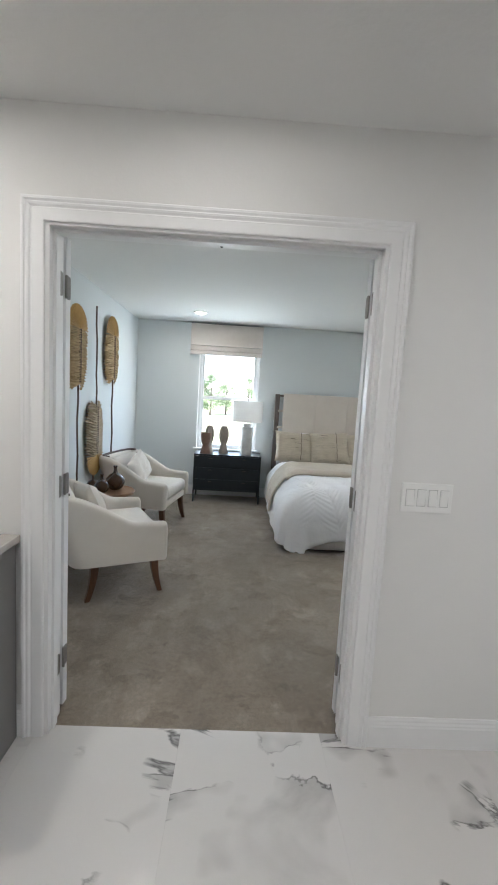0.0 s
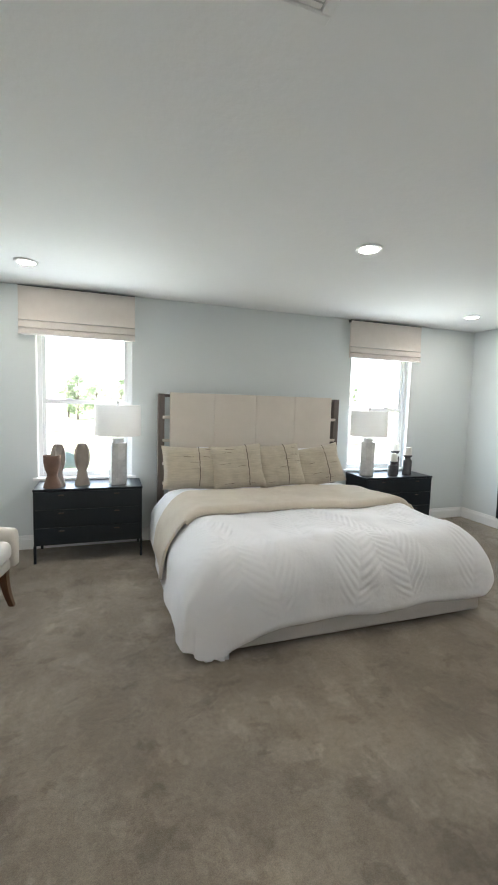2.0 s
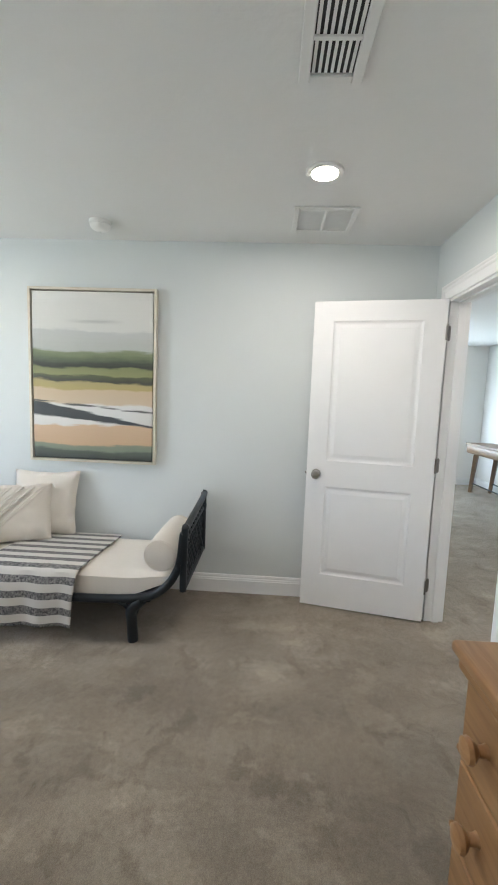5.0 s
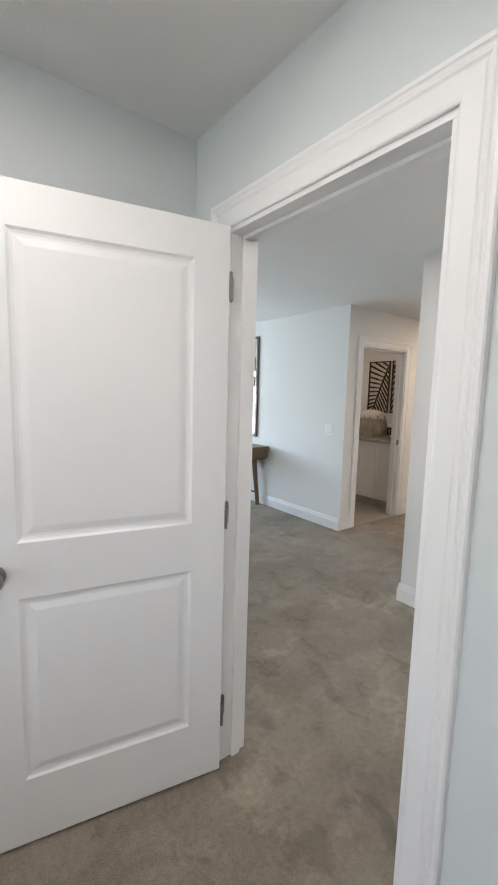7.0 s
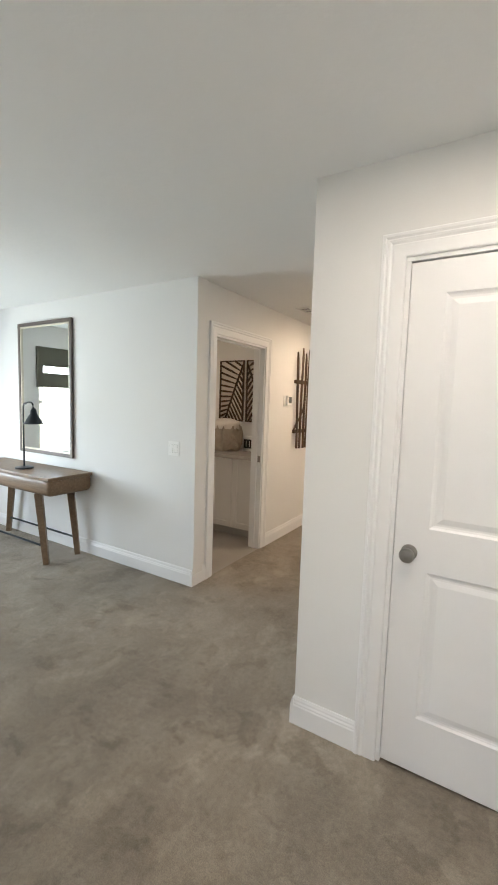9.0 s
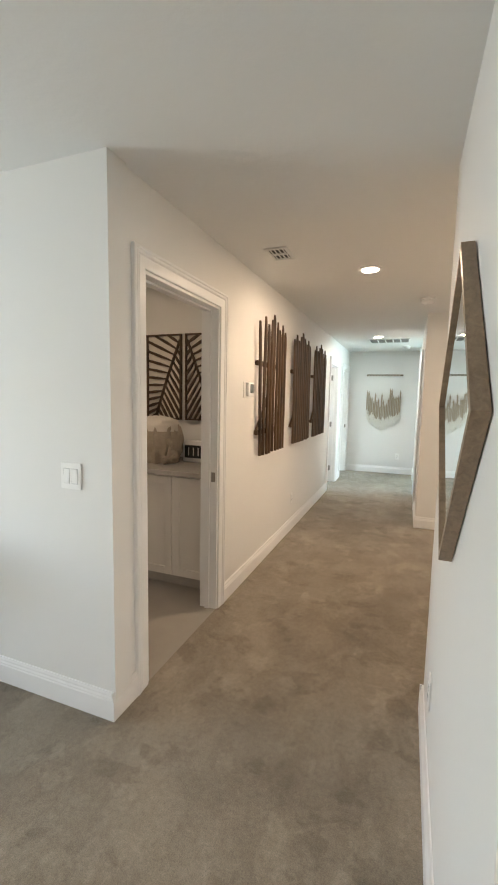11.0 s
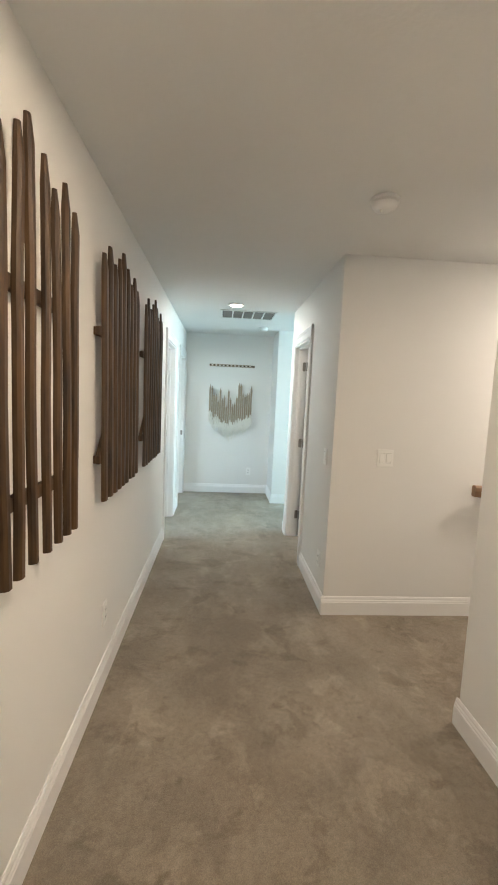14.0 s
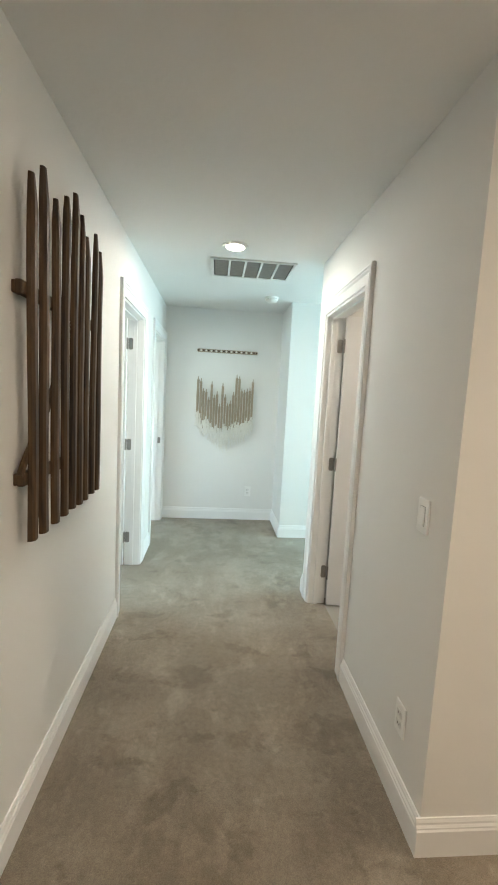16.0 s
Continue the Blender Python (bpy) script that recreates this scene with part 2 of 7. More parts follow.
nt.links.new(blend.outputs[0], nt.nodes["Material Output"].inputs[0])
M_stone = mat("white_marble_base", (0.68, 0.67, 0.65), (0.50, 0.49, 0.48), 9, 0.5, distort=1.2)
M_rust = mat("terracotta_clay", (0.24, 0.14, 0.10), (0.16, 0.095, 0.07), 10, 0.7, bump_scale=50)
M_greige = mat("pale_clay", (0.36, 0.31, 0.27), (0.29, 0.245, 0.215), 10, 0.7, bump_scale=50)
M_glaze = mat("brown_glaze", (0.07, 0.032, 0.014), (0.035, 0.016, 0.008), 12, 0.12, coat=0.5)
M_raffia = mat("natural_raffia", (0.60, 0.50, 0.36), (0.26, 0.195, 0.12), 24, 0.85, stretch=(1, 0.3, 6), bump_scale=40, bump_strength=0.5, bump_stretch=(1, 0.3, 6))
M_gold = mat("golden_raffia", (0.60, 0.45, 0.24), (0.24, 0.155, 0.065), 24, 0.8, stretch=(1, 0.3, 6), bump_scale=40, bump_strength=0.5, bump_stretch=(1, 0.3, 6))
M_palm = mat("golden_palm", (0.46, 0.29, 0.09), (0.33, 0.20, 0.06), 30, 0.7, stretch=(1, 5, 0.5))
M_bamboo = mat("dark_bamboo", (0.08, 0.045, 0.028), (0.04, 0.022, 0.014), 30, 0.5)
M_rope = mat("macrame_rope", (0.44, 0.37, 0.29), (0.33, 0.27, 0.20), 60, 0.95, stretch=(3, 1, 0.4), bump_scale=200)
M_fringe = mat("white_fringe", (0.82, 0.80, 0.75), (0.72, 0.70, 0.64), 60, 0.95)
M_quartz = mat("grey_quartz", (0.46, 0.43, 0.40), (0.42, 0.39, 0.36), 30, 0.25)
M_cab = mat("white_cabinet_paint", (0.74, 0.71, 0.67), (0.72, 0.69, 0.65), 4, 0.4)


# ---- building helpers ----
def box(bm, x0, x1, y0, y1, z0, z1, bevel=0.0, seg=1):
    made = bmesh.ops.create_cube(bm, size=1.0, matrix=Matrix.LocRotScale(((x0 + x1) / 2, (y0 + y1) / 2, (z0 + z1) / 2), None, (x1 - x0, y1 - y0, z1 - z0)))
    if bevel:
        edges = {e for v in made["verts"] for e in v.link_edges}
        bmesh.ops.bevel(bm, geom=list(edges), offset=bevel, segments=seg, affect="EDGES", profile=0.5)
    return bm


def lathe(bm, prof, seg=24, centre=(0, 0, 0)):
    """A turned shape from (radius, height) pairs."""
    rings = []
    for r, z in prof:
        rings.append([bm.verts.new((centre[0] + max(r, 1e-4) * math.cos(a), centre[1] + max(r, 1e-4) * math.sin(a), centre[2] + z))
                      for a in (2 * math.pi * i / seg for i in range(seg))])
    for a, b in zip(rings, rings[1:]):
        for i in range(seg):
            bm.faces.new((a[i], a[(i + 1) % seg], b[(i + 1) % seg], b[i]))
    for ring, flip in ((rings[0], True), (rings[-1], False)):
        bm.faces.new(ring[::-1] if flip else ring)
    return bm


def tube(bm, pts, r, seg=8, r2=None):
    """A round bar along points."""
    rings, n = [], len(pts)
    for i, p in enumerate(pts):
        d = (Vector(pts[min(i + 1, n - 1)]) - Vector(pts[max(i - 1, 0)])).normalized()
        up = Vector((0, 0, 1)) if abs(d.z) < 0.95 else Vector((1, 0, 0))
        s = d.cross(up).normalized()
        u = s.cross(d)
        rr = r + ((r2 if r2 is not None else r) - r) * i / max(n - 1, 1)
        rings.append([bm.verts.new(Vector(p) + rr * (math.cos(a) * s + math.sin(a) * u)) for a in (2 * math.pi * k / seg for k in range(seg))])
    for a, b in zip(rings, rings[1:]):
        for i in range(seg):
            bm.faces.new((a[i], a[(i + 1) % seg], b[(i + 1) % seg], b[i]))
    bm.faces.new(rings[0][::-1])
    bm.faces.new(rings[-1])
    return bm


def grid(bm, nu, nv, f):
    """A sheet of nu x nv faces over f(u, v), u and v from 0 to 1."""
    vs = [[bm.verts.new(f(i / nu, j / nv)) for j in range(nv + 1)] for i in range(nu + 1)]
    for i in range(nu):
        for j in range(nv):
            bm.faces.new((vs[i][j], vs[i + 1][j], vs[i + 1][j + 1], vs[i][j + 1]))
    return vs


def mesh_of(name, bm, material, smooth=False):
    bmesh.ops.recalc_face_normals(bm, faces=bm.faces[:])
    me = bpy.data.meshes.new(name)
    bm.to_mesh(me)
    bm.free()
    me.materials.append(material)
    if smooth:
        me.polygons.foreach_set("use_smooth", [True] * len(me.polygons))
        me.set_sharp_from_angle(angle=radians(40))
    return me


def part(name, bm, material, parent, label="", smooth=True):
    ob = new(name, mesh_of(name, bm, material, smooth))
    ob.parent = parent
    if label:
        ob["label"] = label
    return ob


def thing(name, label, category, m=None, group=""):
    ob = new(name)
    ob.empty_display_size = 0.1
    if m is not None:
        ob.matrix_world = m
    return tagged(ob, label, category, group)


def struct(name, bm, material, label="", smooth=False):
    return tagged(new(name, mesh_of(name, bm, material, smooth)), label, "", "", "structure")


def nb():
    return bmesh.new()


# ---- the shell ----
H = 2.44
HEAD = 2.05


def wall_x(name, y0, y1, x0, x1, openings, material, label, z0=0.0):
    """A wall along x with openings (x0, x1, z0, z1)."""
    bm, x = nb(), x0
    for a, b, lo, hi in sorted(openings):
        box(bm, x, a, y0, y1, z0, H)
        box(bm, a, b, y0, y1, hi, H)
        if lo > z0:
            box(bm, a, b, y0, y1, z0, lo)
        x = b
    box(bm, x, x1, y0, y1, z0, H)
    return struct(name, bm, material, label)


def wall_y(name, x0, x1, y0, y1, openings, material, label, z0=0.0):
    bm, y = nb(), y0
    for a, b, lo, hi in sorted(openings):
        box(bm, x0, x1, y, a, z0, H)
        box(bm, x0, x1, a, b, hi, H)
        if lo > z0:
            box(bm, x0, x1, a, b, z0, lo)
        y = b
    box(bm, x0, x1, y, y1, z0, H)
    return struct(name, bm, material, label)


WIN1, WIN2 = (-0.205, 0.655), (3.125, 3.985)
SILL, WTOP = 0.68, 2.13
NY, EX, WX = 5.77, 4.955, -1.07
D1 = (-0.365, 0.905)          # double door, bathroom to bedroom
D2 = (3.915, 4.725)         # bedroom to landing

wall_x("wall_north", NY, NY + 0.16, WX - 0.12, EX + 0.12, [(*WIN1, SILL, WTOP), (*WIN2, SILL, WTOP)], M_wall, "pale blue-grey painted wall with two windows")
wall_y("wall_west", WX - 0.12, WX, 1.50, NY, [], M_wall, "pale blue-grey painted bedroom wall")
wall_y("wall_east", EX, EX + 0.12, 1.553, NY, [], M_wall, "pale blue-grey painted bedroom wall")
wall_x("wall_south", 1.495, 1.553, WX - 0.12, EX + 0.12, [(*D1, 0, HEAD), (*D2, 0, HEAD)], M_wall, "pale blue-grey painted wall with two doorways")
wall_x("wall_bath_landing", 1.435, 1.495, -2.2, 9.7, [(*D1, 0, HEAD), (*D2, 0, HEAD)], M_hall, "off-white painted wall with doorways")

# bathroom behind the double door
wall_y("wall_bath_west", -2.32, -2.2, -2.4, 1.435, [], M_hall, "off-white bathroom wall")
wall_x("wall_bath_south", -2.52, -2.4, -2.32, 3.42, [], M_hall, "off-white bathroom wall")
wall_y("wall_bath_east", 3.3, 3.42, -2.4, 1.435, [], M_hall, "off-white wall between bathroom and landing")

# landing and loft
CB = 5.073                  # east face of the linen closet
wall_x("wall_closet_north", -0.383, -0.263, 3.42, CB, [(3.92, 4.69, 0, HEAD + 0.012)], M_hall, "off-white wall with a linen closet door")
wall_y("wall_closet_east", CB - 0.12, CB, -1.70, -0.383, [], M_hall, "off-white closet wall with a diamond mirror")
wall_x("wall_closet_south", -1.70, -1.58, 2.7, CB - 0.12, [], M_hall, "off-white wall beside the stairwell", -2.8)
wall_x("wall_loft_south", -1.227, -1.107, 6.378, 9.7, [], M_hall, "off-white loft wall with a leaning shadow")
wall_y("wall_loft_east", 9.58, 9.7, -1.107, 1.435, [(-0.40, 0.90, 0.75, 2.1)], M_hall, "off-white loft wall with a window")

# hallway
HE = 6.392
wall_y("wall_hall_east", HE, HE + 0.12, -8.485, -1.227, [(-2.195, -1.365, 0, HEAD), (-7.10, -6.335, 0, HEAD), (-8.37, -7.64, 0, HEAD)], M_hall, "off-white hallway wall with doorways")
wall_x("wall_hall_end", -8.605, -8.485, 4.947, HE + 0.12, [], M_hall, "off-white end wall of the hallway")
wall_y("wall_hall_end_return", 4.947, 5.067, -8.485, -7.879, [], M_hall, "off-white short return wall")
wall_x("wall_passage_south", -7.999, -7.879, 1.5, 4.947, [], M_hall, "off-white passage wall")
wall_y("wall_hall_west", 4.947, 5.067, -6.66, -4.797, [(-6.475, -5.715, 0, HEAD)], M_hall, "off-white hallway wall with a doorway")
wall_x("wall_passage_north", -6.66, -6.54, 1.5, 4.947, [], M_hall, "off-white passage wall")
wall_y("wall_passage_west", 1.38, 1.5, -7.999, -6.54, [(-7.7, -6.8, 0.75, 2.05)], M_hall, "off-white passage wall with a window")
wall_x("wall_stair_south", -4.917, -4.797, 0.0, 4.947, [], M_hall, "off-white wall beside the stairs", -2.8)
bm = nb()
box(bm, 2.7, 4.665, -3.79, -3.0, -2.8, H)
struct("wall_stair_block", bm, M_hall, "off-white full-height wall beside the stairs")
bm = nb()
box(bm, 4.545, 4.665, -3.0, -1.70, -2.8, 1.035)
struct("wall_half", bm, M_hall, "off-white half wall over the stairwell")
wall_y("wall_stairwell_west", 2.58, 2.7, -3.79, -1.58, [], M_hall, "off-white stairwell wall", -2.8)
wall_x("wall_stair_north", -3.79, -3.67, 0.0, 2.7, [], M_hall, "off-white wall beside the stairs", -2.8)
wall_y("wall_stair_west", -0.12, 0.0, -4.917, -3.67, [], M_hall, "off-white wall at the foot of the stairs", -2.8)

# rooms off the hallway
wall_x("wall_laundry_south", -3.09, -2.97, HE + 0.12, 8.4, [], M_hall, "off-white laundry wall")
wall_y("wall_laundry_east", 8.4, 8.52, -3.09, -1.227, [], M_hall, "off-white laundry wall")
wall_x("wall_room_north", -6.1, -5.98, HE + 0.12, 9.2, [], M_hall, "off-white bedroom wall")
wall_x("wall_room_south", -9.1, -8.98, HE + 0.12, 9.2, [], M_hall, "off-white bedroom wall")
wall_y("wall_room_east", 9.1, 9.22, -9.1, -5.98, [(-7.8, -6.6, 0.75, 2.1)], M_hall, "off-white bedroom wall with a window")
wall_y("wall_small_bath_west", 3.2, 3.32, -6.54, -4.917, [], M_hall, "off-white small bathroom wall")

# ceiling, floors
bm = nb()
box(bm, -2.4, 9.8, -9.2, 5.95, H, H + 0.15)
struct("ceiling", bm, M_ceil, "white textured drywall ceiling")
bm = nb()
for x0, x1, y0, y1 in ((WX - 0.1, EX + 0.1, 1.485, NY + 0.1), (3.42, 9.7, -0.263, 1.485), (3.5, CB, -1.6, -0.263), (CB, 9.7, -1.107, -0.263), (CB, HE, -4.85, -1.107), (4.55, CB, -4.85, -1.70),
                       (3.78, 4.55, -4.85, -3.75), (4.947, HE, -8.55, -4.85), (1.4, 4.947, -7.95, -6.6), (HE, 9.2, -9.0, -6.0)):
    box(bm, x0, x1, y0, y1, -0.14, 0)
struct("floor", bm, M_carpet, "taupe cut-pile carpet with vacuum marks")
bm = nb()
box(bm, HE, 8.5, -3.0, -1.107, -0.14, -0.002)
box(bm, 3.2, 4.96, -6.6, -4.86, -0.14, -0.004)
struct("floor_tiled", bm, M_tile, "pale porcelain tile floor")
bm = nb()
box(bm, -2.3, 3.4, -2.45, 1.484, -0.14, -0.008)
struct("floor_bath", bm, M_grout, "grout bed under white bathroom tile")
bm = nb()
box(bm, 0, 4.7, -4.9, -1.6, -2.85, -2.75)
struct("floor_lower", bm, M_carpet, "taupe carpet on the lower floor")


# ---- trim ----
def baseboard(runs):
    """runs: (x0, y0, x1, y1, nx, ny): along the wall, with the way it faces."""
    bm = nb()
    prof = [(0, 0), (0.016, 0), (0.016, 0.092), (0.013, 0.098), (0.013, 0.104), (0.009, 0.112), (0.009, 0.12), (0.005, 0.132), (0, 0.132)]
    for x0, y0, x1, y1, nx, ny in runs:
        a = [bm.verts.new((x0 + nx * d, y0 + ny * d, z)) for d, z in prof]
        b = [bm.verts.new((x1 + nx * d, y1 + ny * d, z)) for d, z in prof]
        for i in range(len(prof)):
            j = (i + 1) % len(prof)
            bm.faces.new((a[i], a[j], b[j], b[i]))
        bm.faces.new(a[::-1])
        bm.faces.new(b)
    return struct("baseboard", bm, M_trim, "white moulded baseboard")


CW = 0.092
baseboard([(WX, NY, EX, NY, 0, -1), (EX, 1.553, EX, NY, -1, 0), (WX, 1.553, WX, NY, 1, 0), (D1[1] + CW, 1.553, D2[0] - CW, 1.553, 0, 1), (WX, 1.553, D1[0] - CW, 1.553, 0, 1), (D2[1] + CW, 1.553, EX, 1.553, 0, 1)])
baseboard([(D1[1] + 0.083, 1.435, 3.3, 1.435, 0, -1), (-2.2, 1.435, D1[0] - 0.083, 1.435, 0, -1)])
baseboard([(4.69 + CW, -0.263, CB, -0.263, 0, 1), (CB, -1.70, CB, -0.263 + 0.016, 1, 0), (4.665, -1.70, CB + 0.016, -1.70, 0, -1), (4.665, -3.79 - 0.016, 4.665, -1.70, 1, 0),
           (3.85, -3.79, 4.665, -3.79, 0, -1), (3.85, -4.797, 5.083, -4.797, 0, 1), (5.067, -5.715 + CW, 5.067, -4.797, 1, 0), (5.067, -6.66, 5.067, -6.475 - CW, 1, 0)])
baseboard([(HE, -1.107, 9.58, -1.107, 0, 1), (HE, -1.365 + CW, HE, -1.107 + 0.016, -1, 0), (HE, -6.335 + CW, HE, -2.195 - CW, -1, 0), (HE, -7.64 + CW, HE, -7.10 - CW, -1, 0), (HE, -8.485, HE, -8.37 - CW, -1, 0),
           (5.067, -8.485, HE, -8.485, 0, 1), (5.067, -8.485, 5.067, -7.879 + 0.016, 1, 0), (1.5, -7.879, 5.067, -7.879, 0, 1), (9.58, -1.107, 9.58, 1.435, -1, 0), (D2[1] + CW, 1.435, 9.58, 1.435, 0, -1)])


def casing(axis, a0, a1, face, sign, head, name="door_casing", cw=CW):
    """Moulded trim round an opening a0..a1 on the wall face; sign: the way the wall looks."""
    prof = [(0.0, 0.0), (0.0, 0.010), (0.003, 0.0125), (0.008, 0.0135), (0.048, 0.0150), (0.051, 0.0125), (0.055, 0.0135), (0.060, 0.0175), (0.067, 0.0195), (0.071, 0.0165), (0.075, 0.0180), (0.079, 0.0215), (0.088, 0.0215), (CW, 0.017), (CW, 0.0)]
    path = [(a0, 0.0, -1, 0), (a0, head, -1, 1), (a1, head, 1, 1), (a1, 0.0, 1, 0)]
    bm, rings = nb(), []
    for a, z, da, dz in path:
        ring = []
        for u, v in prof:
            p, q = a + da * u * cw / CW, z + dz * u * cw / CW
            ring.append(bm.verts.new((p, face + sign * v, q) if axis == "x" else (face + sign * v, p, q)))
        rings.append(ring)
    for r, s in zip(rings, rings[1:]):
        for i in range(len(prof) - 1):
            bm.faces.new((r[i], r[i + 1], s[i + 1], s[i]))
    bm.faces.new(rings[0])
    bm.faces.new(rings[-1])
    return struct(name, bm, M_trim, "white moulded door casing")


def jamb(axis, a0, a1, f0, f1, head, stop=None):
    """Lining of an opening through the wall f0..f1, with a stop strip."""
    bm, t = nb(), 0.016
    put = (lambda p0, p1, q0, q1, z0, z1: box(bm, p0, p1, q0, q1, z0, z1, 0.001)) if axis == "x" else (lambda p0, p1, q0, q1, z0, z1: box(bm, q0, q1, p0, p1, z0, z1, 0.001))
    put(a0 - 0.002, a0 + t, f0 - 0.002, f1 + 0.002, 0, head - t)
    put(a1 - t, a1 + 0.002, f0 - 0.002, f1 + 0.002, 0, head - t)
    put(a0 - 0.002, a1 + 0.002, f0 - 0.002, f1 + 0.002, head - t, head + 0.002)
    if stop:
        put(a0 + t, a0 + t + 0.012, stop[0], stop[1], 0, head - t - 0.012)
        put(a1 - t - 0.012, a1 - t, stop[0], stop[1], 0, head - t - 0.012)
        put(a0 + t, a1 - t, stop[0], stop[1], head - t - 0.012, head - t)
    return struct("door_jamb", bm, M_trim, "white painted door jamb")


casing("x", *D1, 1.435, -1, HEAD - 0.014, cw=0.083)
casing("x", *D1, 1.553, 1, HEAD, cw=0.083)
jamb("x", *D1, 1.435, 1.553, HEAD - 0.008, (1.465, 1.50))
casing("x", *D2, 1.435, -1, HEAD)
casing("x", *D2, 1.553, 1, HEAD)
jamb("x", *D2, 1.435, 1.553, HEAD, (1.465, 1.505))
casing("x", 3.92, 4.69, -0.263, 1, HEAD + 0.012)
jamb("x", 3.92, 4.69, -0.383, -0.263, HEAD + 0.012)
for a0, a1 in ((-2.195, -1.365), (-7.10, -6.335), (-8.37, -7.64)):
    casing("y", a0, a1, HE, -1, HEAD)
    jamb("y", a0, a1, HE, HE + 0.12, HEAD, (HE + 0.05, HE + 0.08))
casing("y", -6.475, -5.715, 5.067, 1, HEAD)
jamb("y", -6.475, -5.715, 4.947, 5.067, HEAD, (5.0, 5.03))

# cap of the half wall
bm = nb()
box(bm, 4.516, 4.693, -3.0, -1.70, 1.036, 1.068, 0.008, 2)
box(bm, 4.665, 4.681, -3.0, -1.70, 0.985, 1.034, 0.005, 1)
struct("half_wall_cap", bm, M_trim, "white painted cap with a moulded apron on the half wall")

# stairs going down
for i in range(14):
    bm = nb()
    box(bm, 3.78 - 0.26 * (i + 1), 3.80 - 0.26 * i, -4.797, -3.79, -0.19 * (i + 1) - 0.2, -0.19 * (i + 1), 0.012, 2)
    struct("stair_step", bm, M_carpet, "carpeted stair step going down")
bm = nb()
sk = [(3.87, 0.0), (3.87, 0.20), (3.78, 0.20), (0.14, -2.46), (0.14, -2.66), (3.72, 0.0)]
r0 = [bm.verts.new((x, -4.797, z)) for x, z in sk]
r1 = [bm.verts.new((x, -4.775, z)) for x, z in sk]
for i in range(6):
    bm.faces.new((r0[i], r0[(i + 1) % 6], r1[(i + 1) % 6], r1[i]))
bm.faces.new(r0[::-1])
bm.faces.new(r1)
struct("stair_skirt", bm, M_trim, "white stair skirt board")


# ---- windows ----
def window(name, x0, x1):
    """A single-hung window in the north wall."""
    w = tagged(new(name), "white vinyl single-hung window with a deep sill", "window", "", "structure")
    y0, y1, m = NY + 0.075, NY + 0.145, (SILL + WTOP) / 2
    for nm, b in (("window_frame", [(x0, x0 + 0.045, SILL, WTOP), (x1 - 0.045, x1, SILL, WTOP), (x0 + 0.045, x1 - 0.045, SILL, SILL + 0.05), (x0 + 0.045, x1 - 0.045, WTOP - 0.045, WTOP)]),):
        bm = nb()
        for a, c, z0, z1 in b:
            box(bm, a, c, y0, y1, z0, z1, 0.004)
        part(nm, bm, M_trim, w, smooth=False)
    bm = nb()
    box(bm, x0 + 0.045, x1 - 0.045, y0 + 0.01, y1 - 0.01, m - 0.02, m + 0.022, 0.004)
    box(bm, x0 + 0.25, x0 + 0.31, y0 - 0.012, y0 + 0.012, m + 0.020, m + 0.034, 0.003)
    box(bm, x1 - 0.31, x1 - 0.25, y0 - 0.012, y0 + 0.012, m + 0.020, m + 0.034, 0.003)
    part("meeting_rail", bm, M_trim, w, smooth=False)
    for z0, z1, dy in ((SILL + 0.05, m - 0.02, 0.02), (m + 0.022, WTOP - 0.045, 0.04)):
        bm = nb()
        for a, c, p, q in ((x0 + 0.045, x0 + 0.075, z0, z1), (x1 - 0.075, x1 - 0.045, z0, z1)):
            box(bm, a, c, y0 + dy - 0.012, y0 + dy + 0.012, p, q, 0.003)
        part("sash", bm, M_trim, w, smooth=False)
        bm = nb()
        box(bm, x0 + 0.075, x1 - 0.075, y0 + dy - 0.002, y0 + dy + 0.002, z0, z1)
        g = part("pane", bm, M_glass, w, "clear glass pane", smooth=False)
        g.visible_shadow = False
    bm = nb()
    box(bm, x0 - 0.035, x1 + 0.035, NY - 0.03, y0, SILL - 0.022, SILL + 0.003, 0.006, 2)
    part("window_sill", bm, M_trim, w, "white sill board", smooth=False)
    bm = nb()
    for a, c in ((x0 - 0.002, x0 + 0.008), (x1 - 0.008, x1 + 0.002)):
        box(bm, a, c, NY - 0.001, y0, SILL + 0.004, WTOP)
    box(bm, x0 + 0.008, x1 - 0.008, NY - 0.001, y0, WTOP - 0.008, WTOP + 0.002)
    part("reveal", bm, M_trim, w, smooth=False)
    return w


window("window_1", *WIN1)
window("window_2", *WIN2)


